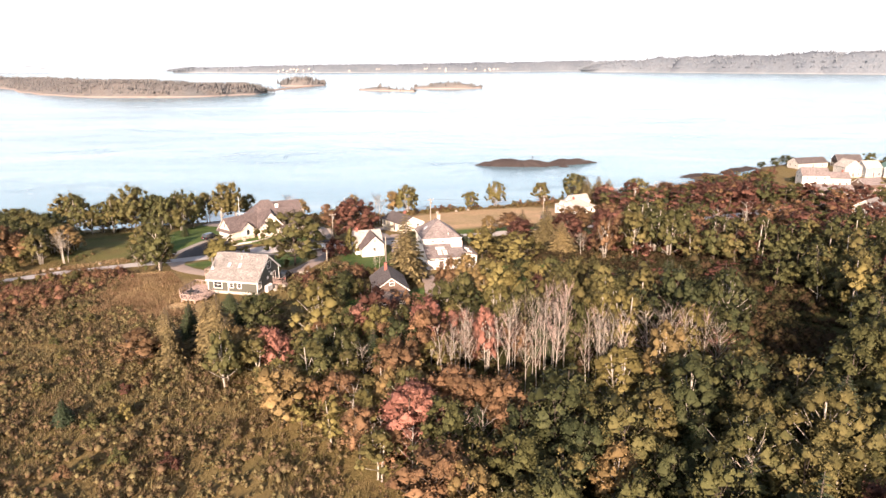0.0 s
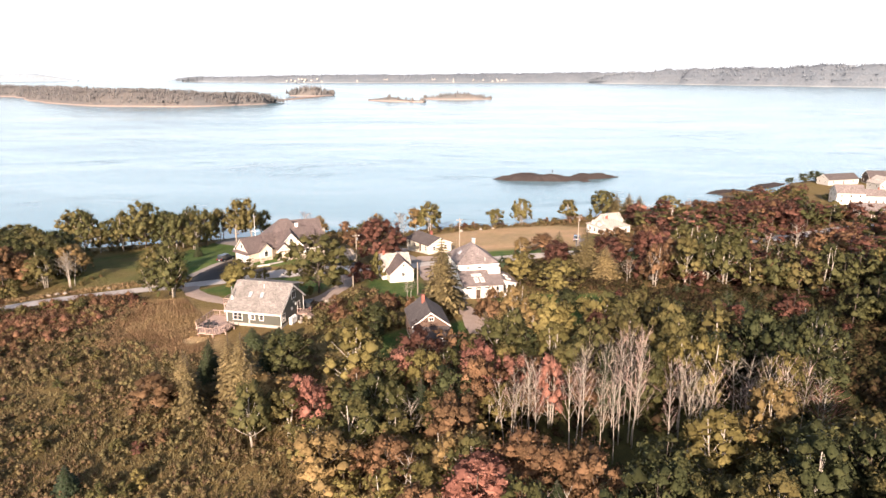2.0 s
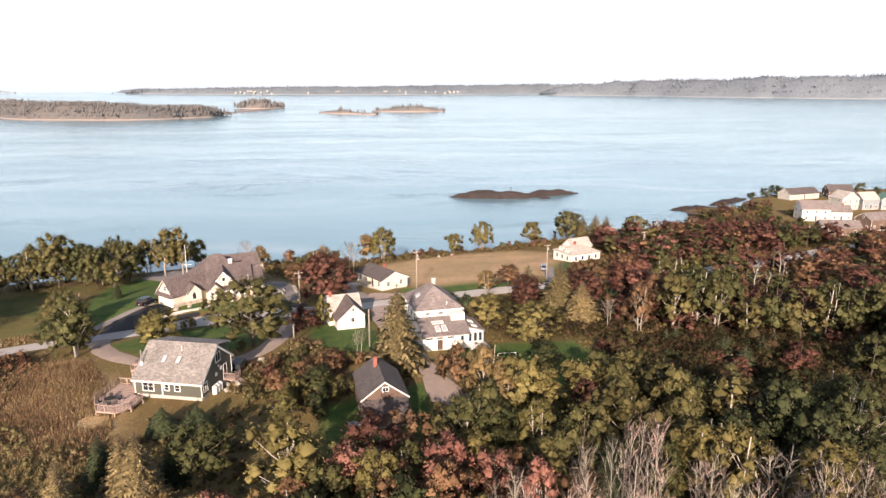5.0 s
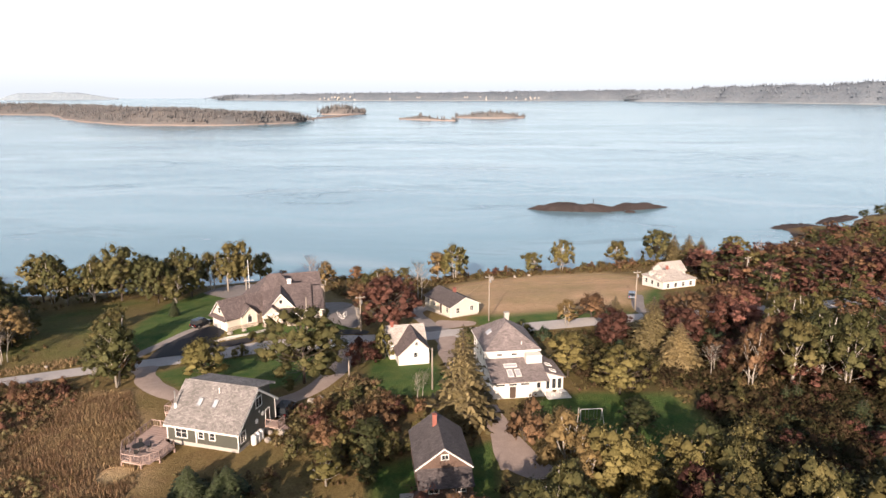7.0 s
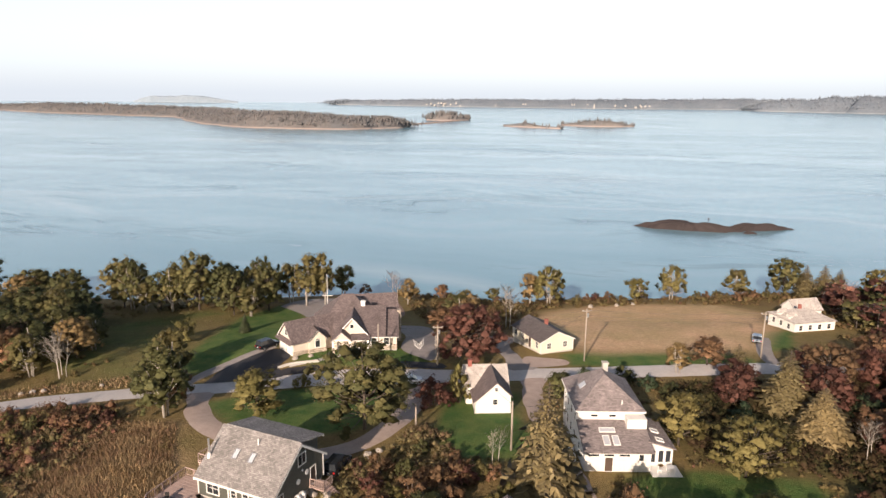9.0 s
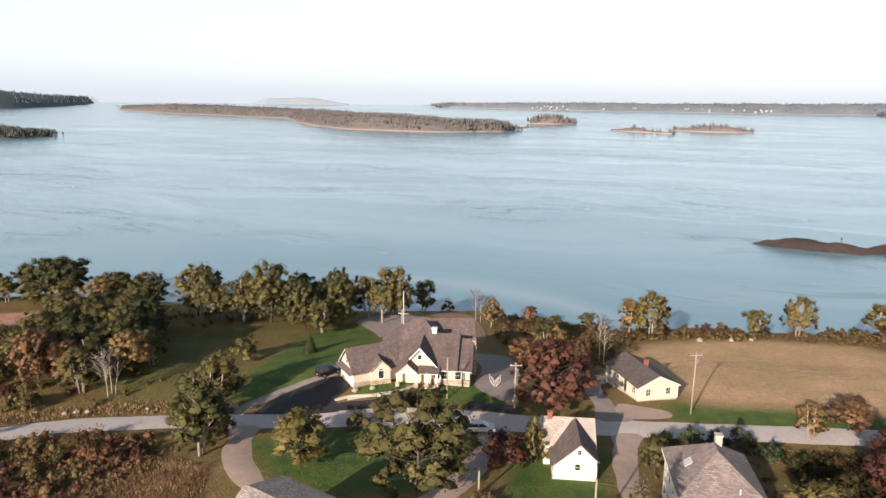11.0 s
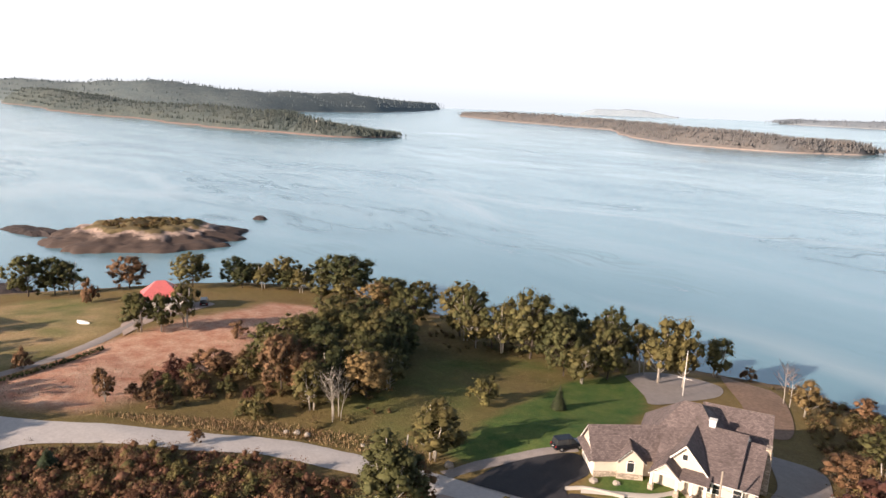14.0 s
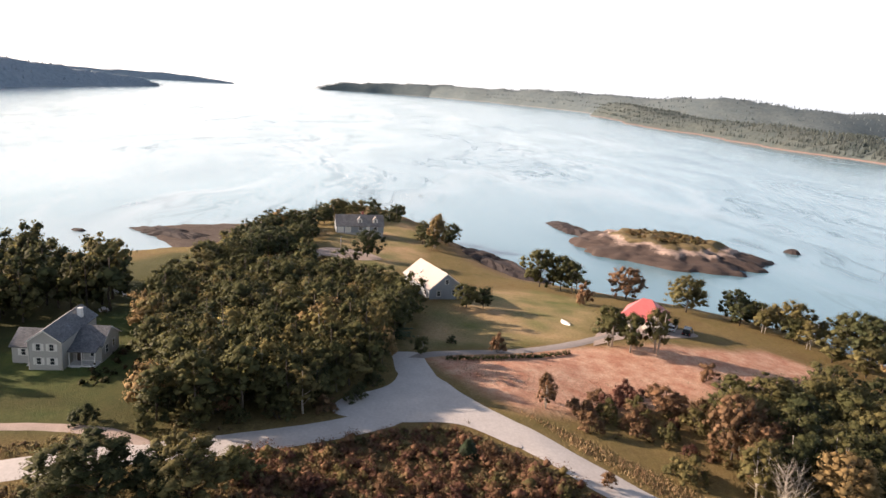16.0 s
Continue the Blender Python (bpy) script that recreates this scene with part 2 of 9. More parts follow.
M = {
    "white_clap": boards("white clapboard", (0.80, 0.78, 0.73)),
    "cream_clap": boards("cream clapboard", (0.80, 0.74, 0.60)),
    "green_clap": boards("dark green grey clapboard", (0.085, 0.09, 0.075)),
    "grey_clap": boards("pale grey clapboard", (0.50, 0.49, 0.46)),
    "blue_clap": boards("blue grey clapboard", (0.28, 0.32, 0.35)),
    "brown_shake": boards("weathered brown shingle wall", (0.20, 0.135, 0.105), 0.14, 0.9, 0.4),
    "plaster": plain("cream render", (0.66, 0.58, 0.49), 0.85, grain=6, vary=0.1),
    "stone": stonework("fieldstone veneer", (0.42, 0.36, 0.29)),
    "trim": plain("white painted trim", (0.80, 0.79, 0.75), 0.5, grain=4, vary=0.08, relief=0.0),
    "glass": glass_dark("window glass"),
    "door": plain("dark painted door", (0.10, 0.07, 0.055), 0.5),
    "roof_grey": shingles("pale grey roof shingles", (0.26, 0.245, 0.235)),
    "roof_dark": shingles("dark charcoal roof shingles", (0.115, 0.10, 0.10)),
    "roof_brown": shingles("brown roof shingles", (0.150, 0.120, 0.118)),
    "roof_taupe": shingles("taupe roof shingles", (0.245, 0.210, 0.205)),
    "roof_pale": shingles("pale worn roof shingles", (0.52, 0.48, 0.44), vary=0.15),
    "roof_blue": shingles("blue grey roof shingles", (0.17, 0.18, 0.195)),
    "metal_white": plain("pale metal roof", (0.52, 0.46, 0.42), 0.5, grain=2, vary=0.1, relief=0.0),
    "metal_red": plain("faded red metal roof", (0.62, 0.17, 0.17), 0.5, grain=2, vary=0.18, relief=0.0),
    "metal_green": plain("green metal roof", (0.16, 0.30, 0.24), 0.5, grain=2, vary=0.18, relief=0.0),
    "brick": plain("red brick", (0.36, 0.13, 0.10), 0.9, grain=10, vary=0.35, relief=0.02),
    "concrete": plain("concrete", (0.48, 0.46, 0.42), 0.9, grain=5, vary=0.2),
    "wood": plain("weathered deck boards", (0.46, 0.345, 0.30), 0.85, grain=7, vary=0.3),
    "pole": plain("weathered utility pole", (0.40, 0.35, 0.29), 0.85, grain=9, vary=0.3, stretch=(1, 1, 0.15)),
    "wire": plain("cable", (0.06, 0.06, 0.06), 0.6, relief=0.0),
    "rock": plain("shore rock", (0.042, 0.032, 0.032), 0.85, grain=1.6, vary=0.5, relief=0.15),
    "boulder": plain("pale boulder", (0.42, 0.38, 0.33), 0.9, grain=3, vary=0.3, relief=0.05),
    "steel": plain("galvanised steel", (0.55, 0.56, 0.57), 0.4, 0.8, grain=5, vary=0.15, relief=0.0),
    "rubber": plain("black rubber", (0.02, 0.02, 0.02), 0.8, relief=0.0),
    "car_dark": plain("dark car paint", (0.018, 0.022, 0.03), 0.2, 0.2, vary=0.05, relief=0.0),
    "car_white": plain("white car paint", (0.75, 0.76, 0.76), 0.25, vary=0.05, relief=0.0),
    "car_blue": plain("silver blue car paint", (0.35, 0.42, 0.48), 0.25, 0.4, vary=0.05, relief=0.0),
    "car_red": plain("red car paint", (0.4, 0.03, 0.03), 0.25, 0.1, vary=0.05, relief=0.0),
    "plastic": plain("white plastic", (0.78, 0.78, 0.76), 0.4, vary=0.08, relief=0.0),
    "lamp": plain("clear lamp glass", (0.7, 0.7, 0.68), 0.15, vary=0.05, relief=0.0),
    "tail": plain("red lamp glass", (0.35, 0.02, 0.02), 0.2, vary=0.05, relief=0.0),
    "asphalt": plain("new black asphalt", (0.030, 0.030, 0.036), 0.8, grain=3, vary=0.35, relief=0.01),
    "road": plain("worn pale asphalt", (0.58, 0.55, 0.525), 0.9, grain=2.2, vary=0.2, relief=0.01),
    "gravel": plain("gravel", (0.46, 0.37, 0.32), 0.95, grain=6, vary=0.28, relief=0.03),
    "gravel_grey": plain("grey gravel", (0.33, 0.30, 0.285), 0.95, grain=6, vary=0.28, relief=0.03),
    "earth": plain("bare brown earth", (0.30, 0.20, 0.14), 0.95, grain=1.5, vary=0.45, relief=0.05),
    "kerb": plain("concrete kerb", (0.50, 0.48, 0.44), 0.9, grain=5, vary=0.15),
}


from mathutils import geometry


# ---- geometry helpers ----
class Geo:
    """Collects vertices and faces for one mesh."""

    def __init__(self):
        self.v, self.f = [], []

    def add(self, verts, faces):
        k = len(self.v)
        self.v += [tuple(p) for p in verts]
        self.f += [tuple(i + k for i in q) for q in faces]
        return self

    def box(self, x0, x1, y0, y1, z0, z1):
        return self.add([(x0, y0, z0), (x1, y0, z0), (x1, y1, z0), (x0, y1, z0), (x0, y0, z1), (x1, y0, z1), (x1, y1, z1), (x0, y1, z1)],
                        [(0, 3, 2, 1), (4, 5, 6, 7), (0, 1, 5, 4), (1, 2, 6, 5), (2, 3, 7, 6), (3, 0, 4, 7)])

    def prism(self, poly, z0, z1):
        n = len(poly)
        return self.add([(x, y, z0) for x, y in poly] + [(x, y, z1) for x, y in poly],
                        [tuple(range(n))[::-1], tuple(range(n, 2 * n))] + [(i, (i + 1) % n, n + (i + 1) % n, n + i) for i in range(n)])

    def slab(self, pts, thick=0.16):
        """A flat polygon with thickness, its top face given anticlockwise from above."""
        p = [Vector(q) for q in pts]
        nrm = (p[1] - p[0]).cross(p[2] - p[0]).normalized()
        n = len(p)
        return self.add(p + [q - nrm * thick for q in p],
                        [tuple(range(n)), tuple(range(n, 2 * n))[::-1]] + [(i, n + i, n + (i + 1) % n, (i + 1) % n) for i in range(n)])

    def tube(self, path, r0, r1, n=6):
        """A tapered round bar along a path."""
        k, m = len(self.v), len(path)
        for i, p in enumerate(path):
            a, b = Vector(path[max(i - 1, 0)]), Vector(path[min(i + 1, m - 1)])
            d = (b - a).normalized()
            s = d.cross(Vector((0.31, 0.17, 1)) if abs(d.z) < 0.9 else Vector((1, 0.2, 0))).normalized()
            u = s.cross(d)
            r = r0 + (r1 - r0) * i / (m - 1)
            self.v += [tuple(Vector(p) + r * (math.cos(6.2832 * j / n) * s + math.sin(6.2832 * j / n) * u)) for j in range(n)]
        for i in range(m - 1):
            self.f += [(k + i * n + j, k + i * n + (j + 1) % n, k + (i + 1) * n + (j + 1) % n, k + (i + 1) * n + j) for j in range(n)]
        self.f += [tuple(range(k, k + n))[::-1], tuple(range(k + (m - 1) * n, k + m * n))]
        return self

    def mesh(self, name, material, smooth=False):
        me = bpy.data.meshes.new(name)
        me.from_pydata(self.v, [], self.f)
        me.materials.append(material)
        if smooth:
            me.polygons.foreach_set("use_smooth", [True] * len(me.polygons))
        me.update()
        return me


def part(name, geo, material, parent, label="", smooth=False):
    ob = new(name, geo.mesh(name, material, smooth) if isinstance(geo, Geo) else geo)
    ob.parent = parent
    return tagged(ob, label=label)


def thing(name, m, label, category, group=""):
    ob = new(name)
    ob.matrix_world = m
    ob.empty_display_size = 0.3
    return tagged(ob, label=label, category=category, group=group)


def solid(name, geo, material, label, category="", group="", kind="", m=None, smooth=False):
    ob = new(name, geo.mesh(name, material, smooth))
    if m is not None:
        ob.matrix_world = m
    return tagged(ob, label=label, category=category, group=group, kind=kind)


# ---- the lie of the land ----
SHORE_WEST = [(-260, -400), (-236, -120), (-223, -16), (-226, 14), (-244, 30), (-272, 8), (-284, 22), (-290, 46), (-312, 62), (-338, 70), (-346, 90),
              (-330, 106), (-312, 116), (-284, 126), (-262, 136), (-236, 142), (-222, 150), (-214, 164), (-208, 180), (-198, 198), (-182, 216), (-160, 228)]
SHORE_NORTH = [(-138, 233), (-110, 235), (-82, 241), (-58, 250), (-42, 256), (-26, 252), (-8, 252), (10, 257), (30, 263), (54, 270), (76, 276), (100, 286),
               (128, 304), (148, 326), (150, 346), (160, 354), (182, 352), (201, 377), (231, 391), (260, 396), (294, 402), (325, 409), (420, 424), (520, 446), (900, 540), (1800, 700)]
SHORE = np.array(SHORE_WEST + SHORE_NORTH, float)
COAST = np.vstack([SHORE, [(1800, -1800), (-700, -1800)]])


def poly_distance(x, y, poly, open_edges=0):
    """Signed distance to a polygon, positive inside. The last open_edges edges count for inside, not for distance."""
    x, y = np.asarray(x, float), np.asarray(y, float)
    if x.ndim == 0:      # one point against all the edges at once
        a = np.asarray(poly, float)
        b, k = np.roll(a, -1, 0), len(a) - open_edges
        d = b - a
        u = np.clip(((x - a[:k, 0]) * d[:k, 0] + (y - a[:k, 1]) * d[:k, 1]) / (d[:k] ** 2).sum(1), 0, 1)
        near = math.sqrt(((x - a[:k, 0] - u * d[:k, 0]) ** 2 + (y - a[:k, 1] - u * d[:k, 1]) ** 2).min())
        flat = d[:, 1] == 0
        cross = ((a[:, 1] > y) != (b[:, 1] > y)) & (x < d[:, 0] * (y - a[:, 1]) / np.where(flat, 1, d[:, 1]) + a[:, 0]) & ~flat
        return near if cross.sum() % 2 else -near
    best, inside, n = np.full(x.shape, 1e18), np.zeros(x.shape, bool), len(poly)
    for i in range(n):
        (ax, ay), (bx, by) = poly[i], poly[(i + 1) % n]
        dx, dy = bx - ax, by - ay
        if i < n - open_edges:
            u = np.clip(((x - ax) * dx + (y - ay) * dy) / (dx * dx + dy * dy), 0, 1)
            best = np.minimum(best, (x - ax - u * dx) ** 2 + (y - ay - u * dy) ** 2)
        if ay != by:
            inside ^= ((ay > y) != (by > y)) & (x < (bx - ax) * (y - ay) / (by - ay) + ax)
    return np.where(inside, 1, -1) * np.sqrt(best)


def inland(x, y):
    return poly_distance(x, y, COAST, 3)


MUD = np.array([(-224, 4), (-246, 26), (-270, -2), (-294, 14), (-300, 44), (-286, 52), (-262, 50), (-244, 48), (-232, 42), (-224, 22)], float)


def ground(x, y):
    x, y = np.asarray(x, float), np.asarray(y, float)
    h = np.interp(inland(x, y), [-60, -8, 0, 5, 15, 38, 50, 66, 88, 105, 128, 170, 300, 1000], [-6, -1.2, -0.15, 3.3, 5.4, 8, 9.8, 11.5, 12.4, 14.4, 15.6, 17, 19, 24])
    h = np.where(h > 0, h * (1 - 0.3 * np.clip((-185 - x) / 60, 0, 1)), h)
    h = np.where(h > 0, h * (1 - 0.60 * np.clip((y - 215) / 60, 0, 1) * np.clip((x - 95) / 40, 0, 1)), h)
    h = np.where(h > 0, h * (1 - 0.80 * np.clip((y - 225) / 60, 0, 1) * np.clip((x - 120) / 70, 0, 1)), h)
    h = np.where(poly_distance(x, y, MUD) > 0, np.minimum(h, 0.35 + 0.03 * np.maximum(0, y - 20)), h)
    return h + 1.6 * np.exp(-((((x + 36) / 20) ** 2 + ((y - 181) / 15) ** 2) ** 2))


def gz(x, y):
    return float(ground(x, y))


LAWNS = [
    [(-61, 164), (-66, 186), (-69, 208), (-66, 223), (-62, 225), (-55, 212), (-51, 204), (-48, 190), (-47, 178), (-52, 172), (-57, 165)],
    [(-42, 173), (-40, 169), (-30, 170), (-20, 174), (-17, 177), (-24, 181), (-36, 177)],
    [(-49, 151), (-40, 158.5), (-25, 164), (-20, 163), (-20, 152), (-23, 145), (-30, 140), (-40, 143)],
    [(-11, 146), (-13, 158), (-8, 168), (-1, 166), (0, 155), (3, 146), (0, 140), (-7, 139)],
    [(13, 139), (22, 142), (36, 141), (38, 129), (30, 119), (17, 122)],
    [(-8, 118), (8, 125), (8, 112), (6, 103), (-6, 104)],
    [(6, 188), (14, 190), (40, 193), (44, 188), (30, 184), (8, 181)],
    [(46, 196), (48, 212), (56, 214), (52, 200)],
]
TAN_FIELDS = [
    [(-2, 217), (2, 202), (12, 190), (44, 196), (52, 214), (57, 236), (48, 246), (30, 244), (14, 238), (4, 230)],
    [(-126, 115), (-131, 131), (-141, 149), (-160, 158), (-184, 160), (-192, 148), (-184, 132), (-165, 125), (-150, 118)],
    [(-176, 103), (-210, 112), (-250, 118), (-300, 112), (-310, 96), (-265, 88), (-240, 86), (-210, 90)],
    [(-34, 113), (-42, 108), (-50, 114), (-57, 128), (-57, 140), (-48, 141), (-41, 129), (-37, 120)],
]
MEADOWS = [[(-63, 166), (-76, 157), (-84, 160), (-86, 176), (-92, 200), (-80, 216), (-71, 215), (-69, 190)],
           [(-88, 70), (-88, 56), (-100, 46), (-122, 50), (-146, 56), (-160, 54), (-150, 62), (-120, 68), (-104, 74)]]
RED_FIELDS = [[(-120, 116), (-127, 131), (-136, 149), (-141, 172), (-149, 192), (-139, 202), (-124, 182), (-110, 158), (-104, 142), (-101, 130)]]
# leaf litter, rough grass and tree shade, toned into one dark ground colour
WOOD_FLOOR = [(8, 30), (150, 30), (160, 205), (92, 204), (70, 192), (50, 178), (26, 174), (20, 154), (25, 143), (38, 142), (40, 128), (32, 116), (14, 112), (8, 100)]
SHADY_YARDS = [WOOD_FLOOR, [(-78, 30), (-82, 60), (-86, 84), (-100, 92), (-114, 88), (-136, 84), (-180, 76), (-215, 66), (-215, 40), (-152, 20), (-120, 10), (-90, 10)],
         [(-86, 160), (-100, 160), (-112, 180), (-108, 200), (-96, 200), (-90, 180)]]


def axis_steps(a, b, c, d, fine, reach):
    """Coordinates: fine between b and c, coarser out to a and d, then far out."""
    core = np.arange(b, c + fine, fine)
    left, right = np.linspace(a, b, 50)[:-1], np.linspace(c, d, 50)[1:]
    out = np.geomspace(10, reach, 14)
    return np.concatenate([a - out[::-1], left, core, right, d + out])


def cover(x, y, polys, soft=1.2):
    best = np.full(np.shape(x), -1e9)
    for p in polys:
        best = np.maximum(best, poly_distance(x, y, p))
    return np.clip(best / soft * 0.5 + 0.5, 0, 1)


def ground_material():
    m, n, l, b = nodes_of("ground cover")
    at, at2 = n.new("ShaderNodeAttribute"), n.new("ShaderNodeAttribute")
    at.attribute_name, at2.attribute_name = "cover", "cover_b"
    s, s2 = n.new("ShaderNodeSeparateColor"), n.new("ShaderNodeSeparateColor")
    l.new(at.outputs["Color"], s.inputs[0])
    l.new(at2.outputs["Color"], s2.inputs[0])
    v = coords(n, l)
    big, mid, fine = noise_tex(n, l, v, 0.05, 4, 0.6), noise_tex(n, l, v, 0.35, 5, 0.6), noise_tex(n, l, v, 3.0, 5, 0.7)
    tuft = noise_tex(n, l, v, 1.2, 6, 0.75)

    def tone(fac, *cs):
        return ramp(n, l, fac, [(0.3 + 0.4 * i / (len(cs) - 1), c) for i, c in enumerate(cs)])

    col = mixed(n, l, ramp(n, l, mid, [(0.35, (0, 0, 0)), (0.65, (1, 1, 1))]), tone(big, (0.12, 0.11, 0.038), (0.21, 0.16, 0.065), (0.16, 0.10, 0.05)), tone(tuft, (0.14, 0.105, 0.042), (0.27, 0.20, 0.09)))
    # dull green cover, darkened to stand in for shade under the trees
    yard = mixed(n, l, mid, (0.05, 0.062, 0.021), (0.105, 0.095, 0.038))
    col = mixed(n, l, s2.outputs[0], col, yard)
    lawn = mixed(n, l, ramp(n, l, mid, [(0.3, (0, 0, 0)), (0.7, (1, 1, 1))]), (0.052, 0.118, 0.030), (0.125, 0.165, 0.048))
    col = mixed(n, l, s.outputs[0], col, lawn)
    tan = mixed(n, l, ramp(n, l, big, [(0.35, (0, 0, 0)), (0.65, (1, 1, 1))]), tone(tuft, (0.54, 0.325, 0.19), (0.74, 0.51, 0.325)), tone(tuft, (0.33, 0.265, 0.125), (0.52, 0.39, 0.215)))
    col = mixed(n, l, s.outputs[1], col, tan)
    red = mixed(n, l, ramp(n, l, mid, [(0.35, (0, 0, 0)), (0.65, (1, 1, 1))]), tone(tuft, (0.40, 0.19, 0.125), (0.54, 0.28, 0.19)), tone(tuft, (0.56, 0.32, 0.215), (0.66, 0.48, 0.36)))
    col = mixed(n, l, s.outputs[2], col, red)
    shore = mixed(n, l, mid, (0.055, 0.042, 0.036), (0.16, 0.13, 0.11))
    col = mixed(n, l, s2.outputs[1], col, shore)
    bank = mixed(n, l, mid, (0.12, 0.085, 0.05), (0.26, 0.18, 0.115))
    col = mixed(n, l, s2.outputs[2], col, bank)
    col = mixed(n, l, 1.0, col, ramp(n, l, fine, [(0.3, (0.72,) * 3), (0.7, (1.18,) * 3)]), "MULTIPLY")
    l.new(col, b.inputs["Base Color"])
    b.inputs["Roughness"].default_value = 0.95
    b.inputs["Specular IOR Level"].default_value = 0.15
    bump(n, l, b, maths(n, l, "ADD", tuft, fine), 0.7, 0.25)
    return m


xs = axis_steps(-420, -215, 120, 420, 1.5, 1300)
ys = axis_steps(-60, 40, 262, 470, 1.5, 1700)
gx, gy = np.meshgrid(xs, ys)
hh = ground(gx, gy)
dd = inland(gx, gy)
rough = np.array([noise.noise((a * 0.09, b * 0.09, 0.3)) + 0.5 * noise.noise((a * 0.25, b * 0.25, 7.3)) for a, b in zip(gx.ravel(), gy.ravel())]).reshape(gx.shape)
shore_band = np.clip(1 - np.abs(dd - 1) / 7, 0, 1)
hh = hh + rough * (0.06 + 0.7 * shore_band)
ny, nx = gx.shape
me = bpy.data.meshes.new("ground")
idx = np.arange(nx * ny).reshape(ny, nx)
quads = np.stack([idx[:-1, :-1], idx[:-1, 1:], idx[1:, 1:], idx[1:, :-1]], -1).reshape(-1, 4)
me.from_pydata(np.stack([gx, gy, hh], -1).reshape(-1, 3).tolist(), [], quads.tolist())
me.polygons.foreach_set("use_smooth", [True] * len(me.polygons))
wobble = rough * 0.8
mown = cover(gx + 2 * wobble, gy + 2 * wobble, TAN_FIELDS[1:3], 3.0)
rank = cover(gx + 2 * wobble, gy + 2 * wobble, MEADOWS, 4.0)
for attr, chans in (("cover", (np.maximum(cover(gx + wobble, gy - wobble, LAWNS, 0.8), np.maximum(mown * np.clip(0.5 + 0.5 * rough, 0.15, 0.8), rank * np.clip(0.38 + 0.45 * rough, 0.05, 0.7))), np.maximum(cover(gx + 2 * wobble, gy + 2 * wobble, TAN_FIELDS[:1] + TAN_FIELDS[3:], 3.0), mown * np.clip(0.45 - 0.5 * rough, 0, 0.8)), cover(gx + 2 * wobble, gy, RED_FIELDS, 2.0))),
                    ("cover_b", (cover(gx + 2 * wobble, gy, SHADY_YARDS, 4.0), np.maximum(np.clip(1 - (dd + wobble * 3 - 3.0) / 3, 0, 1), np.clip(1 + poly_distance(gx, gy, MUD) / 2, 0, 1)) * (dd < 60), np.clip(1 - (np.abs(dd - 7 + wobble * 3)) / 5, 0, 1) * (hh > 1)))):
    a = me.color_attributes.new(attr, "FLOAT_COLOR", "POINT")
    a.data.foreach_set("color", np.stack([*chans, np.ones(gx.shape)], -1).astype(np.float32).ravel())
me.materials.append(ground_material())
tagged(new("ground", me), "rolling autumn ground of rough grass, lawn, dry field and rocky shore", "ground", kind="structure")


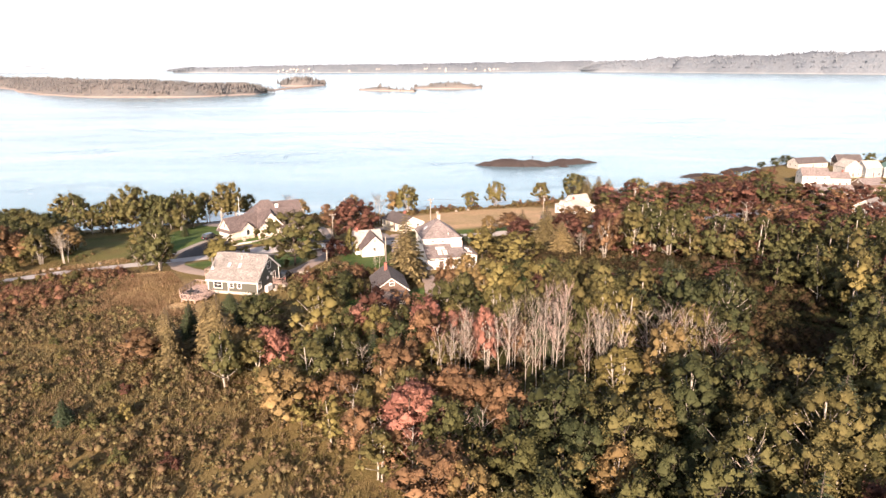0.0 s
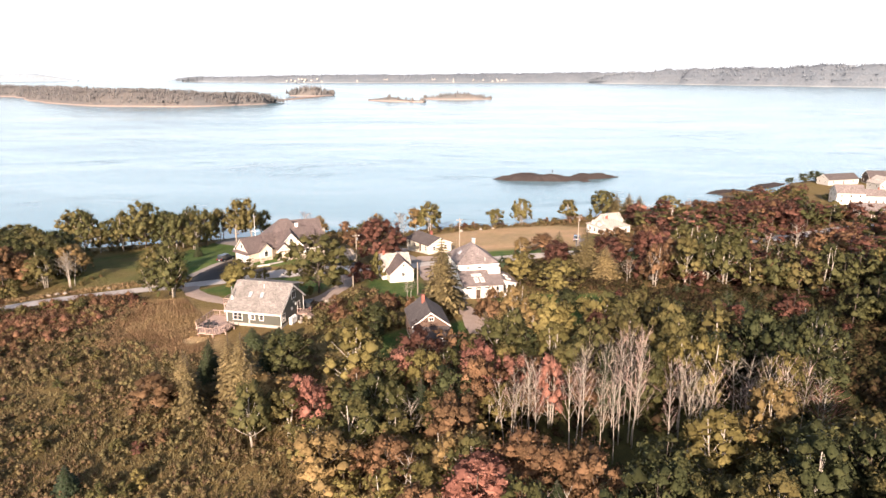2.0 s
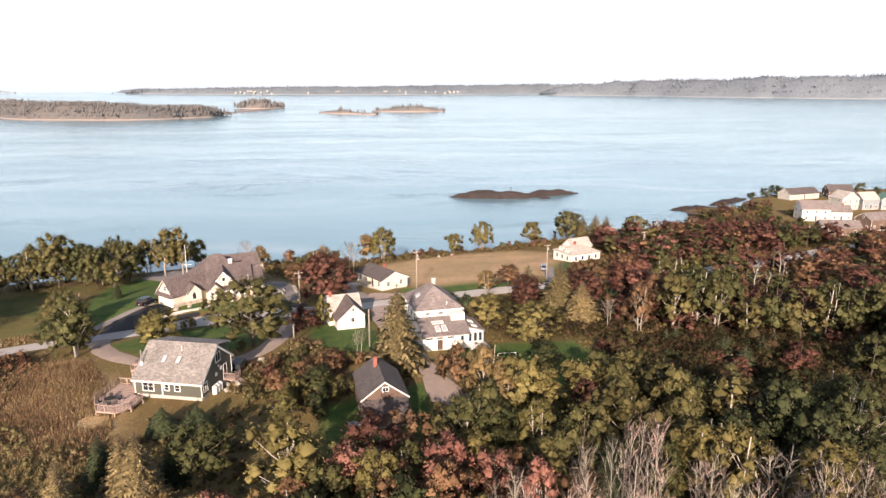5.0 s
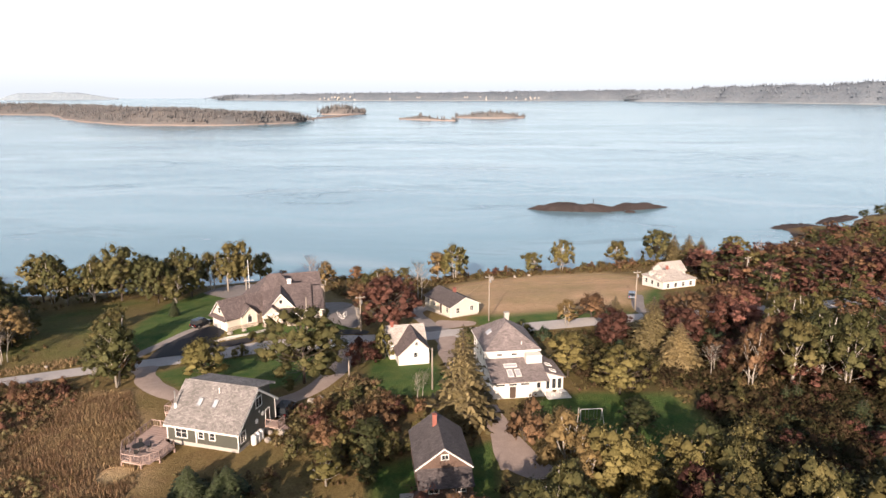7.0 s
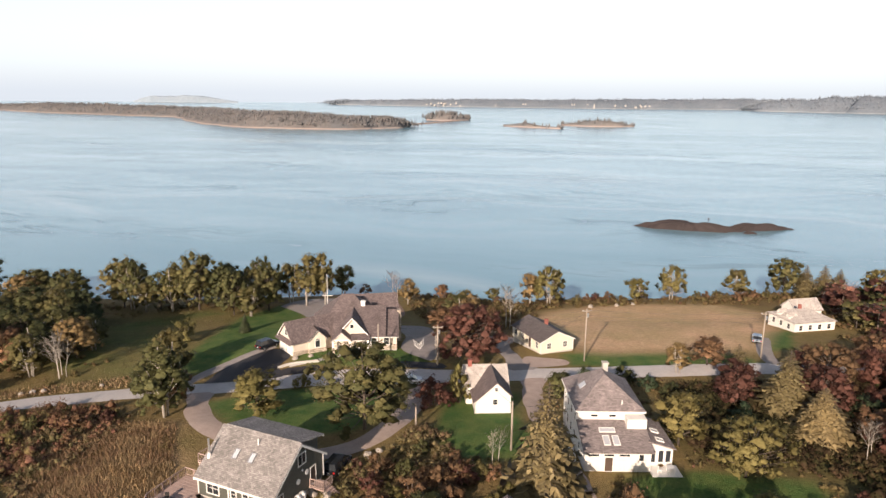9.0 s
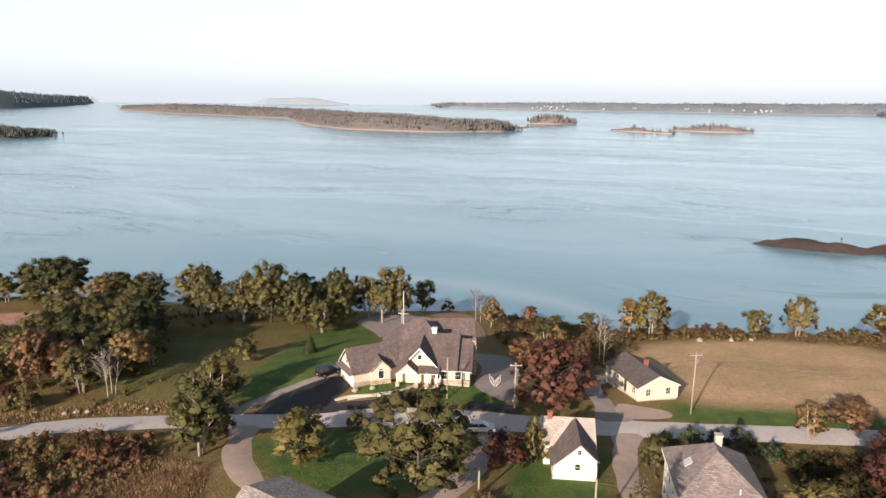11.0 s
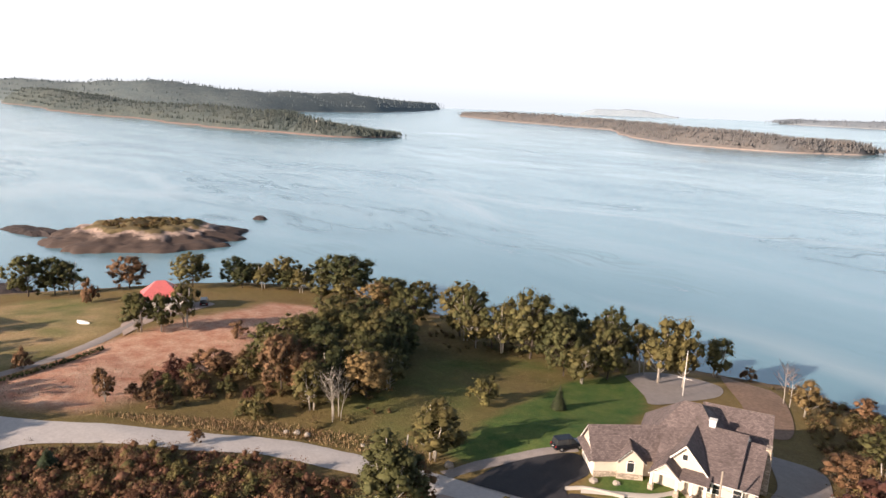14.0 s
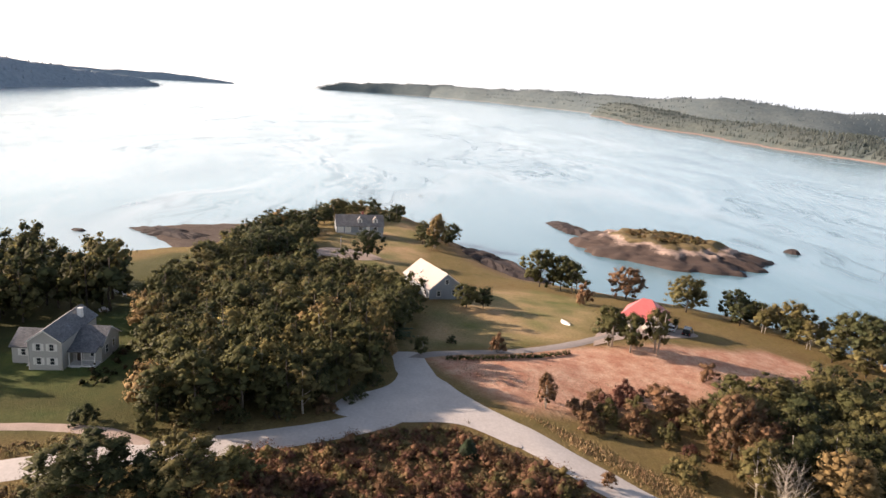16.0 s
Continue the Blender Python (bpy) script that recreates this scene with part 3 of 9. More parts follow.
# ---- the bay ----
def water_material():
    m, n, l, b = nodes_of("bay water")
    v = coords(n, l)
    # the tide bends the streaks: shift the pattern by slow swirls
    swirl = n.new("ShaderNodeTexNoise")
    swirl.inputs["Scale"].default_value, swirl.inputs["Detail"].default_value = 0.0045, 3
    l.new(v, swirl.inputs["Vector"])
    mv, ad = n.new("ShaderNodeVectorMath"), n.new("ShaderNodeVectorMath")
    mv.operation, ad.operation = "MULTIPLY_ADD", "ADD"
    mv.inputs[1].default_value, mv.inputs[2].default_value = (150, 150, 0), (-75, -75, 0)
    l.new(swirl.outputs["Color"], mv.inputs[0])
    l.new(v, ad.inputs[0])
    l.new(mv.outputs[0], ad.inputs[1])

    def field(scale, detail, rough=0.6, distort=0.0):
        mp = n.new("ShaderNodeMapping")
        mp.inputs["Scale"].default_value = scale
        l.new(ad.outputs[0], mp.inputs["Vector"])
        return noise_tex(n, l, mp.outputs[0], 1.0, detail, rough, distort)

    def seams(f, mask, width):
        off = maths(n, l, "ABSOLUTE", maths(n, l, "SUBTRACT", f, 0.5))
        return ramp(n, l, maths(n, l, "ADD", off, maths(n, l, "MULTIPLY", mask, 0.3)), [(0.0, (1, 1, 1)), (width, (0, 0, 0))])

    streak, eddy = field((0.0016, 0.010, 1), 6, 0.62), field((0.006, 0.026, 1), 5, 0.65, 0.5)
    calm = maths(n, l, "ADD", maths(n, l, "MULTIPLY", streak, 0.6), maths(n, l, "MULTIPLY", eddy, 0.4))
    col = ramp(n, l, calm, [(0.36, (0.115, 0.240, 0.310)), (0.5, (0.135, 0.270, 0.335)), (0.64, (0.18, 0.31, 0.37))])
    # thin dark wrinkles where currents shear, in patches, and a few long pale slicks
    patchy = maths(n, l, "MAXIMUM", maths(n, l, "SUBTRACT", 0.54, field((0.0035, 0.008, 1), 2)), 0.0)
    line = maths(n, l, "MAXIMUM", seams(field((0.004, 0.022, 1), 4, 0.55), patchy, 0.016), seams(field((0.012, 0.055, 1), 3, 0.6, 0.8), patchy, 0.02))
    col = mixed(n, l, maths(n, l, "MULTIPLY", line, 0.42), col, (0.06, 0.115, 0.155))
    slick = seams(field((0.0011, 0.0045, 1), 2, 0.4), maths(n, l, "MAXIMUM", maths(n, l, "SUBTRACT", 0.5, field((0.0016, 0.003, 1), 1)), 0.0), 0.02)
    col = mixed(n, l, maths(n, l, "MULTIPLY", slick, 0.45), col, (0.34, 0.43, 0.47))
    l.new(col, b.inputs["Base Color"])
    l.new(maths(n, l, "ADD", maths(n, l, "MULTIPLY", line, 0.12), ramp(n, l, calm, [(0.38, (0.21,) * 3), (0.62, (0.12,) * 3)])), b.inputs["Roughness"])
    b.inputs["IOR"].default_value = 1.33
    b.inputs["Specular IOR Level"].default_value = 0.85
    rip = maths(n, l, "ADD", noise_tex(n, l, coords(n, l, (0.5, 1.1, 1)), 1.0, 4, 0.6), maths(n, l, "MULTIPLY", eddy, 1.2))
    bump(n, l, b, rip, 0.24, 0.3)
    return m


rings = [0.0, 150, 300, 500, 800, 1300, 2100, 3300, 4990]
g = Geo()
seg = 96
for r in rings[1:]:
    g.v += [(r * math.cos(6.283185 * k / seg), 100 + r * math.sin(6.283185 * k / seg), 0) for k in range(seg)]
g.f.append(tuple(range(seg)))
for i in range(len(rings) - 2):
    g.f += [(i * seg + k, (i + 1) * seg + k, (i + 1) * seg + (k + 1) % seg, i * seg + (k + 1) % seg) for k in range(seg)]
solid("water", g, water_material(), "pale blue tidal bay water with current streaks", "water", kind="structure")


# ---- roads, drives and paths laid on the ground ----
def spline(pts, step=1.0):
    """A smooth run of points through those given."""
    p = [Vector(q).to_2d() for q in pts]
    p = [2 * p[0] - p[1]] + p + [2 * p[-1] - p[-2]]
    out = []
    for i in range(1, len(p) - 2):
        n = max(2, int((p[i + 1] - p[i]).length / step))
        for k in range(n):
            t = k / n
            out.append(0.5 * (2 * p[i] + (p[i + 1] - p[i - 1]) * t + (2 * p[i - 1] - 5 * p[i] + 4 * p[i + 1] - p[i + 2]) * t * t + (3 * p[i] - p[i - 1] - 3 * p[i + 1] + p[i + 2]) * t ** 3))
    return out + [p[-2]]


PAVED = []


def ribbon(name, pts, width, material, label, lift=0.10, category="road", flare=0.0):
    c = spline(pts)
    PAVED.append((np.array([(q.x, q.y) for q in c]), width / 2))
    g, cols = Geo(), 5
    for i, q in enumerate(c):
        d = (c[min(i + 1, len(c) - 1)] - c[max(i - 1, 0)]).normalized()
        s = Vector((-d.y, d.x))
        w = width / 2 + 0.22 * noise.noise((q.x * 0.3, q.y * 0.3, width)) + flare * max(0, 1 - min(i, len(c) - 1 - i) / 6)
        for k in range(cols):
            u = -1 + 2 * k / (cols - 1)
            e = q + s * w * u
            g.v.append((e.x, e.y, gz(e.x, e.y) + lift - (0.08 if abs(u) == 1 else 0) + 0.02 * (1 - u * u)))
        if i:
            a = (i - 1) * cols
            g.f += [(a + k, a + k + 1, a + cols + k + 1, a + cols + k)[::-1] for k in range(cols - 1)]
    return solid(name, g, material, label, category, kind="structure", smooth=True)


def patch(name, poly, material, label, lift=0.09, category="pavement"):
    """A paved or gravelled area, draped over the ground, with softly rounded corners."""
    from_edge = spline(poly + poly[:1], 0.9)[:-1]
    ring = [Vector((q.x, q.y)) for q in from_edge]
    arr = np.array([(q.x, q.y) for q in ring])
    PAVED.append((arr, 0.8))
    (x0, y0), (x1, y1) = arr.min(0), arr.max(0)
    px, py = np.meshgrid(np.arange(x0, x1, 1.3), np.arange(y0, y1, 1.3))
    keep = poly_distance(px, py, arr) > 0.6
    pts = ring + [Vector(q) for q in zip(px[keep], py[keep])]
    from_cdt = geometry.delaunay_2d_cdt(pts, [(i, (i + 1) % len(ring)) for i in range(len(ring))], [], 1, 1e-4)
    g = Geo()
    g.v = [(q.x, q.y, gz(q.x, q.y) + lift) for q in from_cdt[0]]
    g.f = [tuple(f) for f in from_cdt[2]]
    return solid(name, g, material, label, category, kind="structure", smooth=True)


ribbon("road", [(-122, 113), (-111, 115.5), (-101, 122), (-92, 131), (-83, 139.5), (-76, 146.7), (-64.3, 153.1), (-52.3, 157.8), (-38, 163.3), (-16.5, 170.3), (0, 175), (15.5, 179), (33, 183.5), (47, 186.5), (75, 192), (110, 202), (160, 225)], 5.7, M["road"], "worn pale grey asphalt shore road")
ribbon("side_road", [(-106, 116.5), (-97, 112.5), (-91, 105), (-85.7, 94), (-81.6, 83), (-76.6, 70.5), (-71, 57), (-62, 38), (-52, 14), (-44, -20), (-40, -60)], 5.0, M["road"], "worn pale grey asphalt side road", 0.12, flare=2.0)
patch("road_junction", [(-119, 112), (-110, 112), (-105, 110), (-100, 104.5), (-95, 104), (-94, 112), (-95, 121), (-90, 129), (-99, 125), (-112, 117)], M["road"], "wide worn asphalt road junction", 0.13)
ribbon("dirt_track", [(-82.5, 85), (-86, 78), (-87, 70), (-86.3, 62), (-84, 52)], 2.2, M["gravel"], "narrow dirt track past the grey house", 0.07)
ribbon("house_drive", [(-119, 113.5), (-124, 120.5), (-129, 132), (-134.5, 143), (-141, 152), (-148, 160)], 2.8, M["gravel_grey"], "narrow grey gravel drive")
patch("parking_court", [(-136, 150), (-142, 158), (-147, 170), (-152, 178), (-157, 176), (-152, 164), (-146, 154)], M["gravel"], "gravel parking court by the red-roofed house", 0.11)
ribbon("loop_drive", [(-52, 156.5), (-47.5, 147.5), (-41.5, 141), (-33.5, 136.8), (-26, 136.6), (-20.3, 141), (-17.6, 149), (-16.8, 158), (-17.3, 168)], 3.7, M["gravel"], "curving gravel loop drive", 0.07, flare=1.2)
ribbon("gravel_track", [(1.5, 175), (1.5, 166), (2.5, 156), (4.6, 147), (6.6, 139), (8.3, 132), (9.2, 126), (11, 118)], 3.4, M["gravel"], "pale gravel track between the houses", 0.07, flare=1.5)
patch("gravel_yard", [(7.4, 127), (10.6, 127), (13, 121), (14.5, 117), (12, 115), (8, 119)], M["gravel"], "pale gravel turning yard", 0.10)
ribbon("bungalow_drive", [(-0.5, 177), (-3, 184), (-5.2, 190), (-5.6, 199)], 3.2, M["gravel_grey"], "grey gravel drive to the bungalow", 0.07, flare=1.5)
patch("bungalow_court", [(-1, 180), (-0.5, 184.5), (3, 184.5), (7, 184), (7.5, 181.5), (2, 179)], M["gravel"], "gravel forecourt before the bungalow", 0.08)
patch("asphalt_drive", [(-53.3, 160.2), (-53.2, 166.5), (-51, 171.6), (-47, 175.8), (-42.8, 172.6), (-43.3, 168), (-41.3, 164.6)], M["asphalt"], "new black asphalt driveway", 0.13)
ribbon("drive_edging", [(-56.5, 159.5), (-55, 166), (-51.8, 172.6), (-48, 177.5)], 2.2, M["gravel_grey"], "pale stone edging strip along the driveway", 0.08)
patch("asphalt_bay", [(-41.8, 164.8), (-42.2, 167.2), (-39, 168.4), (-36.4, 169.2), (-36, 167.2)], M["asphalt"], "black asphalt roadside parking bay", 0.12)
patch("asphalt_bay", [(-22.5, 171.8), (-23, 174), (-19, 175.4), (-15.2, 176.3), (-14.6, 174.2)], M["asphalt"], "black asphalt roadside parking bay", 0.12)
patch("gravel_circle", [(-64.7, 221.5), (-63.5, 228.5), (-58, 233), (-50, 233), (-47, 226), (-49.5, 216.5), (-52.5, 209), (-56, 213)], M["gravel_grey"], "grey gravel turning circle above the bank", 0.10)
patch("earth_bank", [(-54, 244), (-49, 242), (-40, 238), (-33, 224), (-31, 214), (-36, 212), (-42, 224), (-50, 236)], M["earth"], "bare brown earth bank behind the house", 0.12)
patch("side_yard", [(-30.5, 203), (-23, 203.5), (-19, 193), (-16.8, 178), (-20, 177.5), (-23.8, 180.5), (-25, 190)], M["gravel_grey"], "grey gravel side yard", 0.12)
ribbon("front_walk", [(-41.5, 168.6), (-37, 171.2), (-34.5, 173.2), (-32.8, 176.2)], 1.1, M["kerb"], "curved pale concrete front walk", 0.14, category="path")
ribbon("house_drive", [(46, 186), (45.5, 194), (48.5, 207)], 2.8, M["gravel_grey"], "grey gravel drive to the white house", 0.07)
ribbon("house_drive", [(-173, 78), (-190, 80), (-206, 86), (-215, 93)], 3.2, M["gravel_grey"], "grey drive out to the point", 0.08)
patch("point_turnaround", [(-205, 84), (-205, 98), (-214, 104), (-222, 98), (-220, 86)], M["gravel"], "pale gravel turnaround before the point house", 0.10)


# ---- islands and far shores ----
def far_material(name, low, high, rim):
    """Wooded land far off: darker spruce and paler broadleaf patches, both tinted for haze, over a bare tidal rim."""
    m, n, l, b = nodes_of(name)
    v = coords(n, l)
    f = noise_tex(n, l, v, 0.02, 6, 0.7)
    fine = noise_tex(n, l, v, 0.12, 4, 0.7)
    col = mixed(n, l, ramp(n, l, f, [(0.35, (0, 0, 0)), (0.65, (1, 1, 1))]), low, high)
    col = mixed(n, l, 1.0, col, ramp(n, l, fine, [(0.3, (0.75,) * 3), (0.7, (1.15,) * 3)]), "MULTIPLY")
    sep = n.new("ShaderNodeSeparateXYZ")
    l.new(v, sep.inputs[0])
    edge = maths(n, l, "ADD", sep.outputs[2], maths(n, l, "MULTIPLY", maths(n, l, "SUBTRACT", fine, 0.5), 2.0))
    col = mixed(n, l, ramp(n, l, maths(n, l, "MULTIPLY", edge, 0.1), [(0.15, (0, 0, 0)), (0.21, (1, 1, 1))]), rim, col)
    l.new(col, b.inputs["Base Color"])
    b.inputs["Roughness"].default_value = 1.0
    b.inputs["Specular IOR Level"].default_value = 0.1
    return m


def far_land(name, spine, material, label, seed, trees=0, tree_h=9.0, tree_mat=None, res=60, rim=3.0):
    """A long low island or shore. spine: x, y, half width and crest height along it."""
    rng = np.random.default_rng(seed)
    s = np.array(spine, float)
    u = np.linspace(0, len(s) - 1, res)
    line = np.stack([np.interp(u, np.arange(len(s)), s[:, k]) for k in range(4)], -1)
    g, cols, crest = Geo(), 13, []
    for i, (x, y, w, h) in enumerate(line):
        d = line[min(i + 1, res - 1), :2] - line[max(i - 1, 0), :2]
        d = d / np.linalg.norm(d)
        q = np.array([-d[1], d[0]])
        jag = 1 + 0.25 * noise.noise((x * 0.01, y * 0.01, seed)) + 0.12 * noise.noise((x * 0.04, y * 0.04, seed))
        for k in range(cols):
            t = -1 + 2 * k / (cols - 1)
            p = np.array([x, y]) + q * w * t * jag
            a = 1 - abs(t)
            bumpy = 1 + 0.22 * noise.noise((p[0] * 0.012, p[1] * 0.012, seed + 3)) + 0.1 * noise.noise((p[0] * 0.05, p[1] * 0.05, seed))
            z = -1.0 if a == 0 else rim * min(1, a * 4) + max(0, h - rim) * min(1, (a * 1.5)) ** 0.8 * bumpy
            g.v.append((p[0], p[1], z))
            if 0.1 < a:
                crest.append((p[0], p[1], z))
        if i:
            o = (i - 1) * cols
            g.f += [(o + k, o + k + 1, o + cols + k + 1, o + cols + k)[::-1] for k in range(cols - 1)]
    g.f += [tuple(range(cols)), tuple(range((res - 1) * cols, res * cols))[::-1]]
    solid(name, g, material, label, "island", kind="structure", smooth=True)
    if trees:
        c = np.array(crest)
        pick = c[rng.integers(len(c), size=trees)]
        step = np.median(np.linalg.norm(np.diff(line[:, :2], axis=0), axis=1))
        w = Geo()
        for x, y, z in pick:
            x, y = x + rng.normal() * step * 0.5, y + rng.normal() * step * 0.4
            h = tree_h * (0.6 + 0.7 * rng.random())
            r = h * (0.20 + 0.14 * rng.random())
            a0 = rng.random() * 6
            k = len(w.v)
            w.v += [(x + r * math.cos(a0 + j * 1.2566), y + r * math.sin(a0 + j * 1.2566), z - 1 + rng.random() * h * 0.25) for j in range(5)] + [(x + rng.normal() * 0.3, y, z + h), (x, y, z - 2)]
            w.f += [(k + j, k + (j + 1) % 5, k + 5) for j in range(5)] + [(k + (j + 1) % 5, k + j, k + 6) for j in range(5)]
        ob = new("far_woods", w.mesh("far_woods", tree_mat or material))
        tagged(ob, "distant spruce and mixed woods on " + label, "woods", kind="stuff")


# aerial haze is put into these base colours: paler and bluer with distance
ISLE_HAZED = far_material("haze-tinted island woods", (0.130, 0.136, 0.142), (0.185, 0.172, 0.162), (0.30, 0.25, 0.228))
ISLE_TREES_HAZED = far_material("haze-tinted island spruce", (0.108, 0.115, 0.122), (0.155, 0.148, 0.145), (0.14, 0.135, 0.125))
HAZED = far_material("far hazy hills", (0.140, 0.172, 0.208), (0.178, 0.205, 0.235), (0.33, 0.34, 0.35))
HILLS_HAZED = far_material("wooded hills", (0.080, 0.104, 0.106), (0.112, 0.130, 0.122), (0.20, 0.15, 0.135))
HILL_TREES_HAZED = far_material("haze-tinted hill spruce", (0.060, 0.080, 0.078), (0.092, 0.106, 0.096), (0.10, 0.10, 0.094))

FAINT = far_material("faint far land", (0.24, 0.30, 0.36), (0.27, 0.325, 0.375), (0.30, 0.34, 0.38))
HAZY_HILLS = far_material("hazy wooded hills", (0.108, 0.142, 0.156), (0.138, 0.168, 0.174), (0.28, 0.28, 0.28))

far_land("island", [(-1860, 2150, 25, 12), (-1500, 1990, 90, 24), (-1150, 1880, 110, 22), (-860, 1740, 90, 20), (-640, 1420, 85, 22), (-500, 1310, 80, 24), (-390, 1300, 75, 21), (-310, 1345, 40, 16), (-285, 1395, 14, 3)], ISLE_HAZED, "a long wooded island across the water", 1, 5200, 5.0, ISLE_TREES_HAZED, 90)
far_land("island", [(-330, 1380, 6, 1.5), (-270, 1560, 8, 2), (-230, 1740, 7, 2)], plain("sand bar", (0.36, 0.27, 0.22), 0.95, grain=0.1, vary=0.2), "a low tan sand bar off the island", 2, rim=1.5)
far_land("islet", [(-312, 1770, 10, 6), (-285, 1775, 28, 14), (-250, 1785, 30, 14), (-212, 1810, 10, 4)], ISLE_HAZED, "a small round wooded islet", 3, 160, 10, ISLE_TREES_HAZED, 16)
far_land("islet", [(-98, 1500, 6, 2), (-60, 1470, 14, 7), (-48, 1460, 14, 7), (-20, 1440, 10, 3), (16, 1410, 5, 1.5)], ISLE_HAZED, "a small rocky islet with a few trees", 4, 14, 8, ISLE_TREES_HAZED, 20)
far_land("islet", [(20, 1590, 6, 2), (60, 1560, 20, 8), (90, 1555, 24, 12), (125, 1560, 20, 10), (166, 1575, 5, 2)], ISLE_HAZED, "a low wooded islet", 5, 60, 7, ISLE_TREES_HAZED, 20)
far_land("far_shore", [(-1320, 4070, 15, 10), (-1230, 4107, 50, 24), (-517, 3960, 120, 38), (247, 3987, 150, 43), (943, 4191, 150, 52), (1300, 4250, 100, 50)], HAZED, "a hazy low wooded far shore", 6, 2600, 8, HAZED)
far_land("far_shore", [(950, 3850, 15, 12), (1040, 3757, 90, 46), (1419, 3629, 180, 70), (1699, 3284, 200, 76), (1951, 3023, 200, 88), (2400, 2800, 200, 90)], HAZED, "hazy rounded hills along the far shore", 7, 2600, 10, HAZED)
far_land("headland", [(-848, 852, 6, 2), (-826, 808, 24, 7), (-850, 775, 45, 11), (-962, 765, 70, 20), (-1080, 770, 90, 27), (-1400, 790, 110, 28), (-1780, 770, 130, 28), (-2150, 830, 120, 38), (-2450, 800, 100, 48)], HILLS_HAZED, "a wooded rocky headland across the channel", 8, 5200, 4.6, HILL_TREES_HAZED, 80)
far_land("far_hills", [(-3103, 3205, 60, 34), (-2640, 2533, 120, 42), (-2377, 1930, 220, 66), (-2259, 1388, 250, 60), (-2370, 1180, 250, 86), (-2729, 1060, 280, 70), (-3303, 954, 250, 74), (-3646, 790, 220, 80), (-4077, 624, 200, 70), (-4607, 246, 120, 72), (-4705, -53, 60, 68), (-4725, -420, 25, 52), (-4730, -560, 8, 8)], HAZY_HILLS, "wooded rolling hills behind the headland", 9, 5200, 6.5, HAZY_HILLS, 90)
far_land("far_shore", [(-1420, -890, 150, 70), (-1791, -950, 130, 62), (-2213, -930, 80, 42), (-2536, -875, 30, 24), (-2630, -850, 10, 4)], FAINT, "a haze-blue wooded far shore beyond the cove", 10, 700, 6, FAINT)
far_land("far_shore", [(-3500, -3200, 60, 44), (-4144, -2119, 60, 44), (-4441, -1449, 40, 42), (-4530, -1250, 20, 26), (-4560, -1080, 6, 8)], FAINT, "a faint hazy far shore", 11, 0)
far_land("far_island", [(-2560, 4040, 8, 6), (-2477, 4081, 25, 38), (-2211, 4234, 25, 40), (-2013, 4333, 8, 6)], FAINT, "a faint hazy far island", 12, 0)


# ---- ledges and the rock island ----
def ledge(name, outline_c, rx, ry, rz, top, seed, label, material, n=96, rings=16, plateau=0.55, steps=None):
    """A wave-worn rock ledge: ragged outline, tilted strata broken into steps, cracks and loose blocks."""
    g = Geo()
    for j in range(rings + 1):
        t = j / rings
        for i in range(n):
            a = 6.283185 * i / n
            c, w = math.cos(a), math.sin(a)
            rag = 1 + 0.26 * noise.noise((c * 1.7, w * 1.7, seed)) + 0.17 * noise.noise((c * 5, w * 5, seed + 2)) + 0.07 * noise.noise((c * 9, w * 9, seed + 4))
            x, y = rx * (1 - t) * rag * c, ry * (1 - t) * rag * w
            z = float(np.interp(t, *steps)) if steps else -1.2 + (top + 1.2) * min(1, t / plateau) ** 0.75
            z += (0.30 if top < 8 else 0.12) * top * noise.noise((x * 0.13, y * 0.30, seed + 5)) * (0.4 + t)
            z += (0.05 * top + 0.3) * noise.noise((x * 0.3, y * 0.5, seed + 6)) + 0.14 * noise.noise((x * 1.1, y * 1.4, seed))
            # beds that dip to one side weather into steps
            bed = (z + 0.05 * x + 0.09 * y) / 0.9
            z += (0.08 if top > 8 else 0.22) * (math.floor(bed) - bed + 0.5) * min(1, 4 * t)
            g.v.append((x, y, z if j else -1.5))
        if j:
            o = (j - 1) * n
            g.f += [(o + i, o + (i + 1) % n, o + n + (i + 1) % n, o + n + i) for i in range(n)]
    return solid(name, g, material, label, "rock", m=pose(*outline_c, 0, 0, rz), smooth=top > 8)


def rock_island_material():
    m, n, l, b = nodes_of("rock island")
    v = coords(n, l)
    f, s = noise_tex(n, l, v, 0.12, 6, 0.65), noise_tex(n, l, coords(n, l, (0.25, 1.0, 1.6)), 0.5, 5, 0.65)
    sep = n.new("ShaderNodeSeparateXYZ")
    l.new(v, sep.inputs[0])
    e = maths(n, l, "ADD", maths(n, l, "MULTIPLY", sep.outputs[2], 0.1), maths(n, l, "MULTIPLY", maths(n, l, "SUBTRACT", f, 0.5), 0.75))
    weed = mixed(n, l, s, (0.030, 0.022, 0.020), (0.105, 0.075, 0.062))
    bare = mixed(n, l, s, (0.20, 0.15, 0.13), (0.42, 0.33, 0.28))
    turf = mixed(n, l, f, (0.075, 0.062, 0.026), (0.15, 0.112, 0.05))
    col = mixed(n, l, ramp(n, l, e, [(0.38, (0, 0, 0)), (0.46, (1, 1, 1))]), weed, bare)
    col = mixed(n, l, ramp(n, l, e, [(0.50, (0, 0, 0)), (0.58, (1, 1, 1))]), col, turf)
    l.new(col, b.inputs["Base Color"])
    b.inputs["Roughness"].default_value = 0.85
    bump(n, l, b, s, 0.8, 0.5)
    return m


